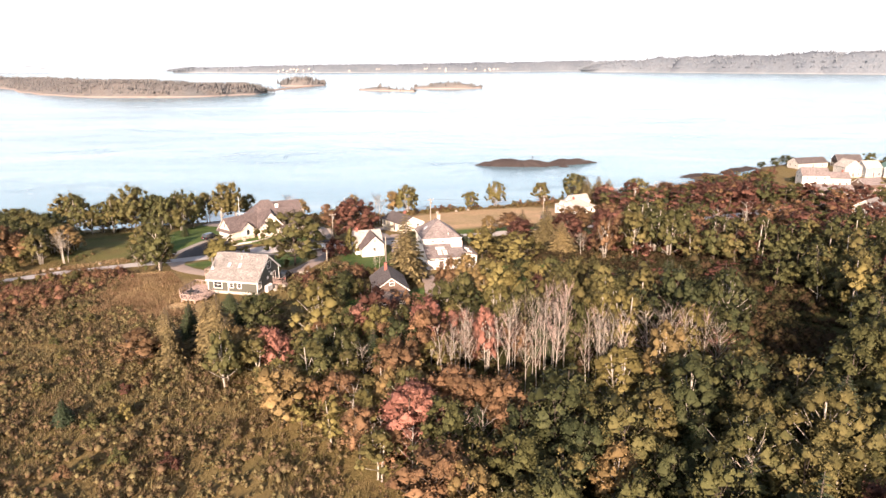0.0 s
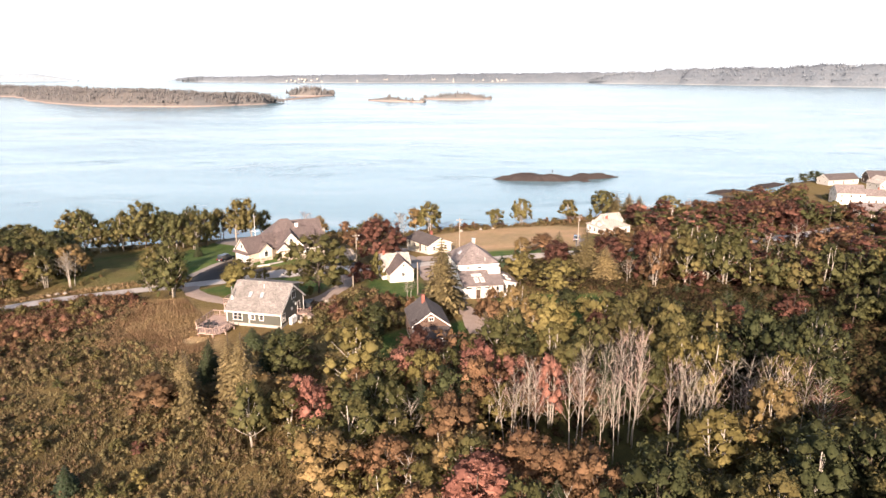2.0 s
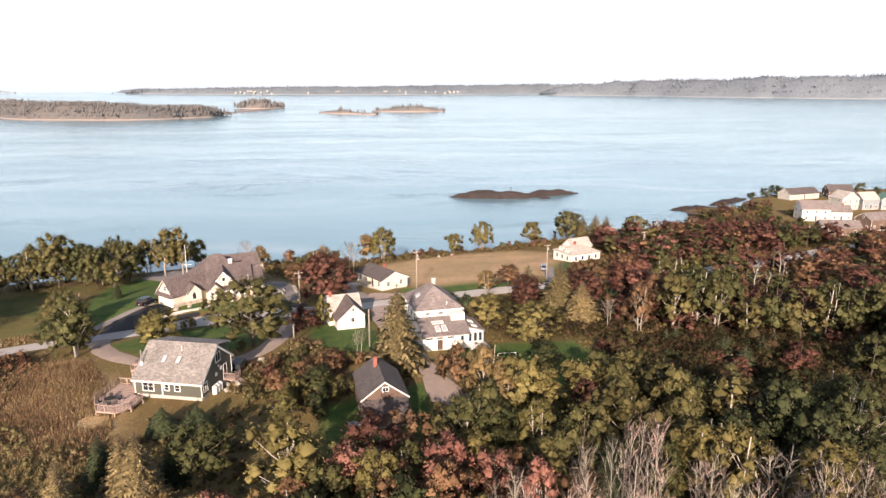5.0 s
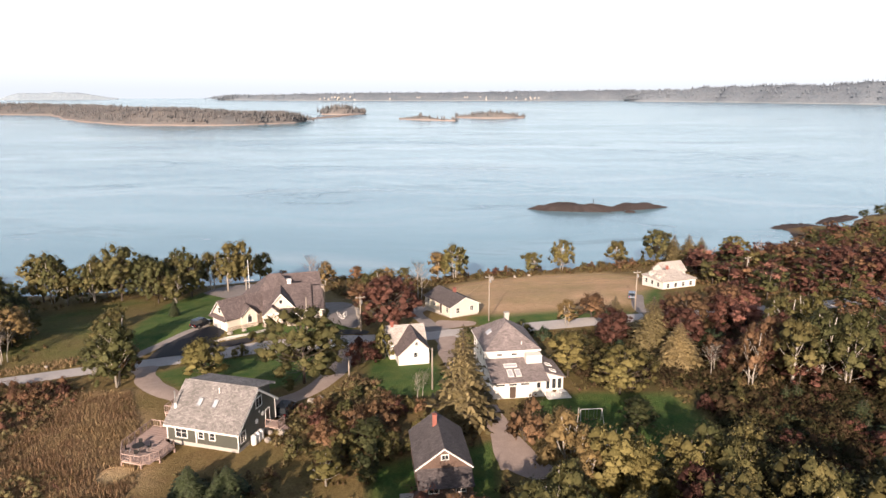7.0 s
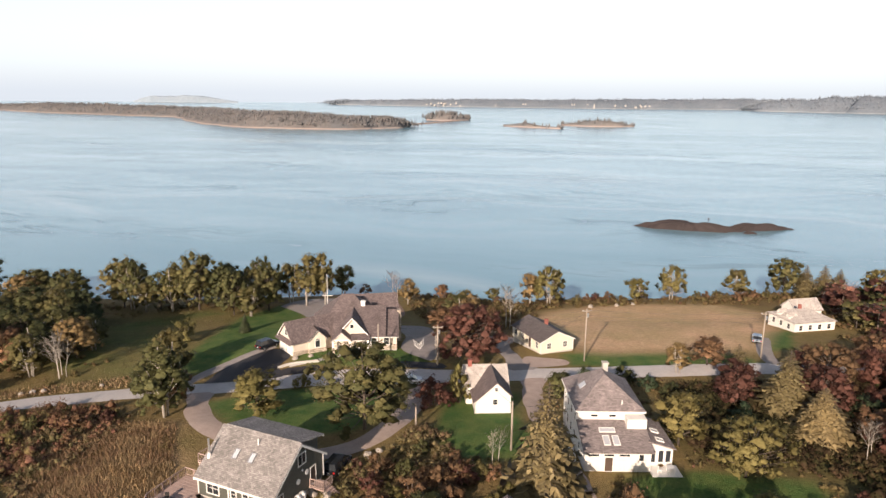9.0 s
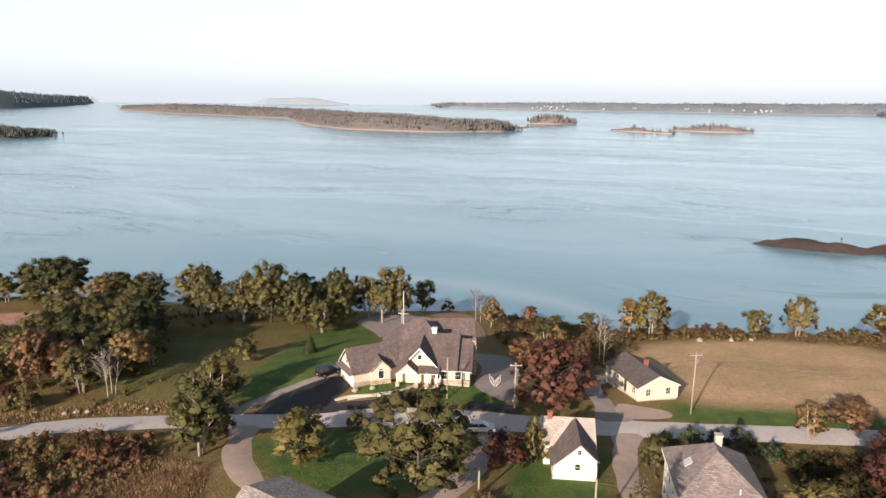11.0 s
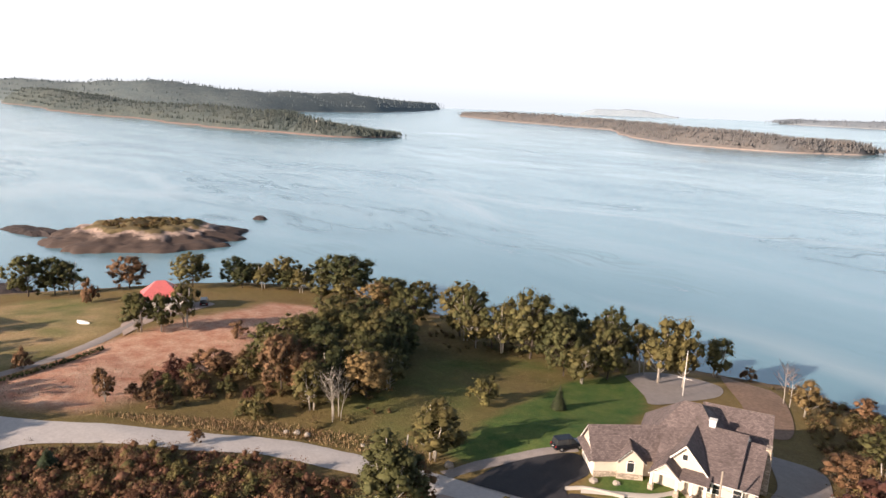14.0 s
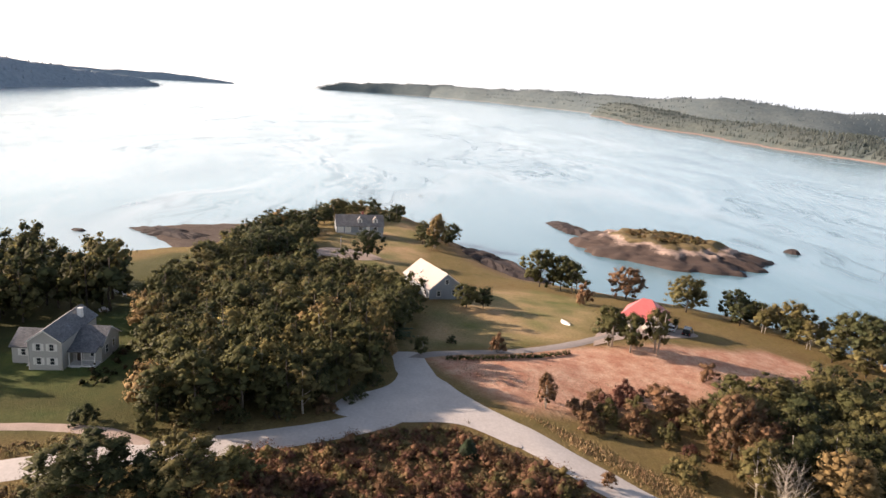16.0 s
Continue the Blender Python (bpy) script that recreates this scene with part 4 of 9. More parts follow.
ISLE_ROCK = rock_island_material()
ledge("rock_ledge", (66, 392, 0), 25, 5, -8, 3.4, 2, "long dark seaweed-covered rock ledge in the bay", M["rock"])
ledge("rock_ledge", (98, 397, 0), 19, 4, 14, 2.8, 5, "low dark rock ledge in the bay", M["rock"])
ledge("rock_ledge", (93, 386, 0), 4, 2, 0, 1.0, 9, "small dark rock awash", M["rock"], 20, 5)
marker = thing("channel_marker", pose(76, 393, 0), "thin dark marker post on the rock ledge", "marker")
part("post", Geo().tube([(0, 0, 0.2), (0, 0, 5.2)], 0.14, 0.12, 8), M["rock"], marker)
part("topmark", Geo().box(-0.35, 0.35, -0.06, 0.06, 4.7, 5.4), M["rock"], marker)
isle = ledge("rock_island", (-281, 216, 0), 40, 27, 62, 9.0, 3, "brown rocky tidal island with turf on its crown", ISLE_ROCK, 150, 46, 0.62, ((0, 0.05, 0.14, 0.30, 0.36, 0.46, 0.52, 1.0), (-1.2, 0.9, 1.9, 2.8, 4.2, 4.8, 6.2, 6.9)))
ledge("rock_ledge", (-318, 186, 0), 24, 8, 20, 1.6, 7, "flat weed-covered skerries off the island", M["rock"])
ledge("rock_ledge", (-294, 277, 0), 5, 3, 30, 1.6, 8, "small dark rock beside the island", M["rock"], 20, 5)
ledge("rock_ledge", (-246, 140, 0), 30, 9, 32, 2.8, 11, "dark slabby foreshore rock below the point", M["rock"])
ledge("rock_ledge", (-231, 149, 0), 16, 8, 36, 2.0, 12, "dark slabby foreshore rock in the cove", M["rock"])
ledge("rock_ledge", (-264, 24, 0), 24, 8, 62, 1.5, 13, "low weedy mud and rock spit", M["rock"])
ledge("rock_ledge", (-262, -10, 0), 4, 2, 70, 0.7, 14, "small dark rock awash", M["rock"], 20, 5)
ledge("rock_ledge", (158, 348, 0), 16, 6, 10, 1.1, 15, "dark foreshore rock below the town", M["rock"])
ledge("rock_ledge", (186, 366, 0), 22, 5, 34, 1.2, 16, "dark foreshore rock below the town", M["rock"])


# ---- buildings ----
def lattice(xb, zb, y0, y1):
    """A frame with bars as one connected mesh: of the cells between the breaks, every second one is open."""
    g, at = Geo(), {}

    def vert(i, k, y):
        if (i, k, y) not in at:
            at[i, k, y] = len(g.v)
            g.v.append((xb[i], y, zb[k]))
        return at[i, k, y]

    full = lambda i, k: 0 <= i < len(xb) - 1 and 0 <= k < len(zb) - 1 and not (i % 2 and k % 2)
    for i in range(len(xb) - 1):
        for k in range(len(zb) - 1):
            if not full(i, k):
                continue
            q = [(i, k), (i + 1, k), (i + 1, k + 1), (i, k + 1)]
            g.f.append(tuple(vert(*p, y0) for p in q))
            g.f.append(tuple(vert(*p, y1) for p in q[::-1]))
            for e, (di, dk) in enumerate(((0, -1), (1, 0), (0, 1), (-1, 0))):
                if not full(i + di, k + dk):
                    p, r = q[e], q[(e + 1) % 4]
                    g.f.append((vert(*r, y0), vert(*p, y0), vert(*p, y1), vert(*r, y1)))
    return g


def window_on(parent, x, y, z, w, h, face, bars=(1, 1), frame=0.09, glass="glass"):
    """A framed window on a wall that faces -y, +y, -x or +x, with its centre at x, y, z."""
    turn = {"-y": 0, "+x": 90, "+y": 180, "-x": -90}[face]
    a, b = w / 2, h / 2
    xb, zb = [-a - frame, -a], [-b - frame, -b]
    for i in range(1, bars[0] + 1):
        xb += [-a + w * i / (bars[0] + 1) - 0.025, -a + w * i / (bars[0] + 1) + 0.025]
    for i in range(1, bars[1] + 1):
        zb += [-b + h * i / (bars[1] + 1) - 0.02, -b + h * i / (bars[1] + 1) + 0.02]
    g = lattice(xb + [a, a + frame], zb + [b, b + frame], -0.06, 0.02)
    win = part("window", g, M["trim"], parent)
    win.matrix_basis = pose(x, y, z, 0, 0, turn)
    part("pane", Geo().box(-a, a, -0.025, 0.01, -b, b), M[glass], win)
    return win


def door_on(parent, x, y, z, w, h, face, material="door"):
    turn = {"-y": 0, "+x": 90, "+y": 180, "-x": -90}[face]
    g = lattice([-w / 2 - 0.1, -w / 2, w / 2, w / 2 + 0.1], [-0.05, 0.0, h, h + 0.1], -0.06, 0.02)
    d = part("door_frame", g, M["trim"], parent)
    d.matrix_basis = pose(x, y, z, 0, 0, turn)
    part("door", Geo().box(-w / 2, w / 2, -0.03, 0.01, 0, h), M[material], d)
    return d


def gable_walls(g, x0, x1, y0, y1, z0, eave, ridge, along="x"):
    """Walls under a gable roof, closed below and up to the gables."""
    if along == "x":
        m = (y0 + y1) / 2
        g.add([(x0, y0, z0), (x1, y0, z0), (x1, y1, z0), (x0, y1, z0), (x0, y0, eave), (x1, y0, eave), (x1, y1, eave), (x0, y1, eave), (x0, m, ridge), (x1, m, ridge)],
              [(0, 1, 5, 4), (2, 3, 7, 6), (1, 2, 6, 9, 5), (3, 0, 4, 8, 7), (4, 5, 9, 8), (6, 7, 8, 9), (0, 3, 2, 1)])
    else:
        m = (x0 + x1) / 2
        g.add([(x0, y0, z0), (x1, y0, z0), (x1, y1, z0), (x0, y1, z0), (x0, y0, eave), (x1, y0, eave), (x1, y1, eave), (x0, y1, eave), (m, y0, ridge), (m, y1, ridge)],
              [(0, 1, 5, 8, 4), (2, 3, 7, 9, 6), (1, 2, 6, 5), (3, 0, 4, 7), (5, 6, 9, 8), (7, 4, 8, 9), (0, 3, 2, 1)])
    return g


def gable_roof(g, x0, x1, y0, y1, eave, ridge, along="x", over=0.35, rake=0.3, thick=0.16, lift=0.05):
    """Two thick roof planes with eaves and rakes that stand out from the walls."""
    if along == "x":
        m = (y0 + y1) / 2
        k = (ridge - eave) / (m - y0)
        e, xa, xb = eave - over * k + lift, x0 - rake, x1 + rake
        r = ridge + lift
        g.slab([(xa, y0 - over, e), (xb, y0 - over, e), (xb, m, r), (xa, m, r)], thick)
        g.slab([(xb, y1 + over, e), (xa, y1 + over, e), (xa, m, r), (xb, m, r)], thick)
    else:
        m = (x0 + x1) / 2
        k = (ridge - eave) / (m - x0)
        e, ya, yb = eave - over * k + lift, y0 - rake, y1 + rake
        r = ridge + lift
        g.slab([(x0 - over, yb, e), (x0 - over, ya, e), (m, ya, r), (m, yb, r)], thick)
        g.slab([(x1 + over, ya, e), (x1 + over, yb, e), (m, yb, r), (m, ya, r)], thick)
    return g


def rake_boards(parent, at, c0, c1, eave, ridge, over=0.35, along="x", depth=0.22, t=0.06, base=None):
    """White boards below a gable's two sloping edges, in the plane x = at (or y = at where the ridge runs along y)."""
    m = (c0 + c1) / 2
    k = (ridge - eave) / (m - c0)
    for a, b in ((c0 - over, m), (c1 + over, m)):
        za, zb = eave - over * k, ridge
        pts = [(a, za - depth), (a, za - 0.02), (b, zb - 0.02), (b, zb - depth)]
        v = [(at - t / 2, p, z) if along == "x" else (p, at - t / 2, z) for p, z in pts] + [(at + t / 2, p, z) if along == "x" else (p, at + t / 2, z) for p, z in pts]
        ob = part("rake_board", Geo().add(v, [(0, 1, 2, 3), (7, 6, 5, 4), (0, 4, 5, 1), (1, 5, 6, 2), (2, 6, 7, 3), (3, 7, 4, 0)]), M["trim"], parent)
        if base is not None:
            ob.matrix_basis = base


def boxes(parent, name, material, *spans, base=None):
    """One part for each box given."""
    for s in spans:
        ob = part(name, Geo().box(*s), M[material], parent)
        if base is not None:
            ob.matrix_basis = base


def corners(parent, x0, x1, y0, y1, z0, z1, w=0.13, base=None):
    boxes(parent, "corner_board", "trim", *[(x - w / 2, x + w / 2, y - w / 2, y + w / 2, z0, z1) for x in (x0, x1) for y in (y0, y1)], base=base)


def cottage(x, y, rz, L, W, eave, ridge, wall, roof, label, z=None, base=0.4, name="house", wins=3, storeys=1, doors=1, chimney=None, along="x", group=""):
    """A plain gabled house: footing, walls, trim, two roof planes, windows, a door and a chimney."""
    z = gz(x, y) if z is None else z
    h = thing(name, pose(x, y, z, 0, 0, rz), label, "house", group)
    a, b = L / 2, W / 2
    part("foundation", Geo().box(-a + 0.05, a - 0.05, -b + 0.05, b - 0.05, -1.2, base), M["concrete"], h)
    part("wall", gable_walls(Geo(), -a, a, -b, b, base, eave, ridge, along), M[wall], h)
    corners(h, -a, a, -b, b, base, eave)
    for q in ((-a - 0.28, a + 0.28) if along == "x" else (-b - 0.28, b + 0.28)):
        rake_boards(h, q, *((-b, b) if along == "x" else (-a, a)), eave, ridge, along=along)
    if along == "x":
        boxes(h, "fascia", "trim", (-a, a, -b - 0.04, -b + 0.02, eave - 0.25, eave - 0.05), (-a, a, b - 0.02, b + 0.04, eave - 0.25, eave - 0.05))
    part("roof", gable_roof(Geo(), -a, a, -b, b, eave, ridge, along), M[roof], h)
    for s in range(storeys):
        zz = base + 1.35 + 2.5 * s
        if zz + 0.8 > eave + (0.6 if along == "y" else 0):
            break
        for i in range(wins):
            xx = -a + L * (i + 0.5) / wins
            if not (s == 0 and doors and i == wins // 2):
                window_on(h, xx, -b, zz, 0.85, 1.15, "-y")
            window_on(h, xx, b, zz, 0.85, 1.15, "+y")
        for i in range(2):
            yy = -b + W * (i + 0.5) / 2
            window_on(h, a, yy, zz, 0.8, 1.1, "+x")
            window_on(h, -a, yy, zz, 0.8, 1.1, "-x")
    if ridge - eave > 1.8:
        if along == "x":
            window_on(h, a, 0, eave + 0.75, 0.8, 0.9, "+x")
            window_on(h, -a, 0, eave + 0.75, 0.8, 0.9, "-x")
        else:
            window_on(h, 0, -b, eave + 0.75, 0.8, 0.9, "-y")
    if doors:
        door_on(h, -a + L * (wins // 2 + 0.5) / wins, -b, base, 0.95, 2.05, "-y")
    if chimney:
        cx, cy = chimney
        part("chimney", Geo().box(cx - 0.3, cx + 0.3, cy - 0.3, cy + 0.3, ridge - 1.0, ridge + 0.8).box(cx - 0.37, cx + 0.37, cy - 0.37, cy + 0.37, ridge + 0.8, ridge + 0.92), M["brick"], h)
    return h




def placed(ob, m):
    ob.matrix_basis = m
    return ob


def skylight(parent, centre, w, l, pitch, turn=0, glass="skyglass", rim="trim"):
    """A roof window lying on a slope of that pitch, in degrees, that falls towards -y."""
    m = Matrix.Translation(centre) @ pose(0, 0, 0, pitch, 0, 0) if not turn else Matrix.Translation(centre) @ pose(0, 0, 0, 0, 0, turn) @ pose(0, 0, 0, pitch, 0, 0)
    fr = placed(part("skylight", lattice([-w / 2 - 0.07, -w / 2, w / 2, w / 2 + 0.07], [-l / 2 - 0.07, -l / 2, l / 2, l / 2 + 0.07], -0.12, 0.02), M[rim], parent), m @ pose(0, 0, 0, -90, 0, 0))
    part("pane", Geo().box(-w / 2, w / 2, -0.07, 0.0, -l / 2, l / 2), M[glass], fr)


def railing(parent, pts, z, height=1.0, gap=1.3, material="wood"):
    """A deck railing: posts, a top rail, a lower rail and balusters between."""
    for (ax, ay), (bx, by) in zip(pts, pts[1:]):
        n = max(1, round(math.hypot(bx - ax, by - ay) / gap))
        for i in range(n + 1):
            x, y = ax + (bx - ax) * i / n, ay + (by - ay) * i / n
            part("post", Geo().box(x - 0.05, x + 0.05, y - 0.05, y + 0.05, z, z + height), M[material], parent)
        part("top_rail", Geo().tube([(ax, ay, z + height + 0.03), (bx, by, z + height + 0.03)], 0.06, 0.06, 4), M[material], parent)
        part("lower_rail", Geo().tube([(ax, ay, z + 0.14), (bx, by, z + 0.14)], 0.04, 0.04, 4), M[material], parent)
        g = Geo()
        m = int(math.hypot(bx - ax, by - ay) / 0.28)
        for i in range(1, m):
            x, y = ax + (bx - ax) * i / m, ay + (by - ay) * i / m
            g.box(x - 0.018, x + 0.018, y - 0.018, y + 0.018, z + 0.14, z + height)
        if m > 1:
            tagged(part("balusters", g, M[material], parent), kind="stuff")


# the dark green house above the meadow, with its decks
def green_house():
    h = thing("house", pose(-29.6, 122.4, 15.5, 0, 0, -15.5), "dark green clapboard house with pale grey shingle roof and white trim", "house")
    part("foundation", Geo().box(-5.1, 5.1, 0.35, 9.1, -1.6, 0.75), M["concrete"], h, "pale painted concrete foundation")
    prof = [(0.25, 0.7), (9.5, 0.7), (9.5, 3.75), (5.1, 6.85), (0.25, 3.1)]
    g = Geo().add([(-5.2, y, z) for y, z in prof] + [(5.2, y, z) for y, z in prof], [(4, 3, 2, 1, 0), (5, 6, 7, 8, 9)] + [(i, (i + 1) % 5, 5 + (i + 1) % 5, 5 + i) for i in range(5)])
    part("wall", g, M["green_clap"], h)
    part("roof", Geo().slab([(-5.5, -0.15, 2.98), (5.5, -0.15, 2.98), (5.5, 5.1, 7.02), (-5.5, 5.1, 7.02)], 0.17), M["roof_grey"], h)
    part("roof", Geo().slab([(5.5, 9.9, 3.58), (-5.5, 9.9, 3.58), (-5.5, 5.1, 7.03), (5.5, 5.1, 7.03)], 0.17), M["roof_grey"], h)
    dv = [(y, z) for y, z in ((5.2, 6.75), (9.3, 3.9), (9.3, 5.9))]
    part("dormer", Geo().add([(-4.6, y, z) for y, z in dv] + [(4.6, y, z) for y, z in dv], [(0, 1, 2), (5, 4, 3), (0, 3, 4, 1), (1, 4, 5, 2), (2, 5, 3, 0)]), M["green_clap"], h)
    part("dormer_roof", Geo().slab([(5.3, 9.7, 5.98), (-5.0, 9.7, 5.98), (-5.0, 5.15, 7.07), (5.3, 5.15, 7.07)], 0.15), M["roof_grey"], h)
    boxes(h, "dormer_fascia", "trim", (-4.95, 5.25, 9.66, 9.72, 5.66, 5.86))
    for x in (-5.48, 5.48):
        for p, q in (((-0.15, 2.98), (5.1, 7.0)), ((5.1, 7.0), (9.9, 3.58))):
            v = [(x - 0.04, p[0], p[1] - 0.42), (x - 0.04, p[0], p[1] - 0.12), (x - 0.04, q[0], q[1] - 0.12), (x - 0.04, q[0], q[1] - 0.42)]
            v += [(a + 0.08, b, c) for a, b, c in v]
            part("rake_board", Geo().add(v, [(3, 2, 1, 0), (4, 5, 6, 7), (0, 1, 5, 4), (1, 2, 6, 5), (2, 3, 7, 6), (3, 0, 4, 7)]), M["trim"], h)
    boxes(h, "fascia", "trim", (-5.45, 5.45, -0.12, -0.04, 2.62, 2.84))
    boxes(h, "corner_board", "trim", (-1.0, -0.84, 0.2, 0.28, 0.75, 2.75), (5.13, 5.26, 0.19, 0.32, 0.75, 3.0), (5.13, 5.26, 9.4, 9.54, 0.75, 3.7), (-5.26, -5.13, 0.19, 0.32, 0.75, 3.0))
    window_on(h, -3.1, 0.25, 1.95, 1.6, 1.35, "-y", (1, 1), 0.12)
    window_on(h, -0.2, 0.25, 1.95, 0.65, 0.85, "-y", (0, 1), 0.12)
    window_on(h, 1.45, 0.25, 1.95, 0.7, 0.9, "-y", (0, 1), 0.12)
    window_on(h, 5.2, 5.4, 4.9, 1.3, 1.25, "+x", (1, 0), 0.12)
    window_on(h, 5.2, 1.3, 1.95, 1.0, 1.25, "+x", (1, 0), 0.12)
    door_on(h, 5.2, 7.4, 0.9, 0.95, 2.05, "+x")
    for y, z, r in ((4.6, 2.5, 0.32), (6.2, 2.9, 0.32), (5.4, 3.5, 0.14)):
        part("wall_plaque", Geo().tube([(5.2, y, z), (5.27, y, z)], r, r, 14), M["trim"], h, "round white wall ornament")
    for x in (-1.7, 0.55):
        skylight(h, (x, 2.7, 5.20), 0.55, 1.05, 37.6, rim="steel")
    part("vent_pipe", Geo().tube([(0.4, 4.0, 5.9), (0.4, 4.0, 6.9)], 0.07, 0.07, 8), M["trim"], h)
    part("flue", Geo().tube([(-4.9, 1.9, 4.2), (-4.9, 1.9, 6.7)], 0.11, 0.11, 8), M["steel"], h, "dark metal stove flue")
    part("flue_flashing", Geo().tube([(-4.9, 1.9, 4.2), (-4.9, 1.9, 5.0)], 0.3, 0.16, 8), M["trim"], h)
    # upper balcony on the west gable
    b = Geo().box(-7.0, -5.2, 2.2, 5.4, 3.05, 3.25)
    part("balcony", b, M["wood"], h)
    boxes(h, "balcony_post", "wood", (-6.95, -6.8, 2.25, 2.4, -1.5, 3.05), (-6.95, -6.8, 5.2, 5.35, -1.5, 3.05))
    railing(h, [(-5.2, 2.25), (-6.95, 2.25), (-6.95, 5.35), (-5.2, 5.35)], 3.25, 0.95)
    # steps and landing on the east side
    part("landing", Geo().box(5.2, 7.2, 6.6, 8.4, 0.65, 0.82), M["wood"], h)
    railing(h, [(5.3, 6.65), (7.15, 6.65), (7.15, 8.35)], 0.82, 0.95)
    for i in range(4):
        part("step", Geo().box(7.2 + 0.28 * i, 7.5 + 0.28 * i, 6.9, 8.1, 0.45 - 0.18 * i, 0.62 - 0.18 * i), M["wood"], h)


def sun_deck():
    d = thing("deck", pose(-29.6, 122.4, 15.5, 0, 0, -15.5), "weathered pinkish wooden deck with railings beside the green house", "deck")
    ring = [(-9.3, 2.4), (-9.0, -3.6), (-7.0, -6.2), (-4.2, -6.2), (-2.9, -4.4), (-2.9, -1.6), (-5.25, -0.3), (-5.25, 2.4)]
    part("platform", Geo().prism(ring, 0.62, 0.82), M["wood"], d)
    part("lower_platform", Geo().box(-2.85, 0.6, -2.6, 0.3, -0.1, 0.08), M["wood"], d)
    for x, y in ring[:6] + [(-6, -3), (-6, 1)]:
        part("post", Geo().box(x - 0.09, x + 0.09, y - 0.09, y + 0.09, gz(-29.4, 118) - 17.5, 0.62), M["wood"], d)
    railing(d, [ring[7], ring[0], ring[1], ring[2], ring[3], ring[4], ring[5]], 0.82, 0.95)
    for i in range(16):
        y = -6.0 + i * 0.52
        part("deck_board", Geo().box(-9.0 + max(0, (-3.4 - y)) * 0.75, -3.1 if y < -1.4 else -5.3, y, y + 0.46, 0.82, 0.845), M["wood"], d)
    t = thing("patio_table", pose(-29.6, 122.4, 15.5, 0, 0, -15.5) @ pose(-6.6, -3.6, 0.845), "round dark patio table on the deck", "table")
    part("tabletop", Geo().tube([(0, 0, 0.70), (0, 0, 0.75)], 0.75, 0.75, 18), M["rubber"], t)
    part("pedestal", Geo().tube([(0, 0, 0), (0, 0, 0.70)], 0.08, 0.06, 8), M["steel"], t)
    for k in range(4):
        a = 0.5 + k * 1.57
        c = thing("patio_chair", pose(-29.6, 122.4, 15.5, 0, 0, -15.5) @ pose(-6.6 + 1.25 * math.cos(a), -3.6 + 1.25 * math.sin(a), 0.845, 0, 0, math.degrees(a) - 90), "dark metal patio chair at the deck table", "chair", "patio chairs")
        part("seat", Geo().box(-0.24, 0.24, -0.24, 0.24, 0.40, 0.45), M["rubber"], c)
        part("backrest", Geo().box(-0.24, 0.24, 0.20, 0.25, 0.45, 0.92), M["rubber"], c)
        boxes(c, "leg", "steel", *[(x, x + 0.04, y, y + 0.04, 0, 0.40) for x in (-0.23, 0.19) for y in (-0.23, 0.19)])


def gas_tank(x, y, z, label="white upright propane tank by the house wall"):
    t = thing("gas_tank", pose(x, y, z), label, "tank", "propane tanks")
    part("body", Geo().tube([(0, 0, 0.05), (0, 0, 0.18), (0, 0, 1.1), (0, 0, 1.26)], 0.38, 0.38, 14), M["plastic"], t, smooth=True)
    part("collar", Geo().tube([(0, 0, 1.26), (0, 0, 1.42)], 0.18, 0.16, 10), M["plastic"], t)


M["skyglass"] = plain("pale skylight glass", (0.45, 0.47, 0.50), 0.08, vary=0.05, relief=0.0)
green_house()
sun_deck()
for k in range(3):
    p = pose(-29.6, 122.4, 15.5, 0, 0, -15.5) @ Vector((5.75, 2.9 + 0.85 * k, 0))
    gas_tank(p.x, p.y, gz(p.x, p.y))


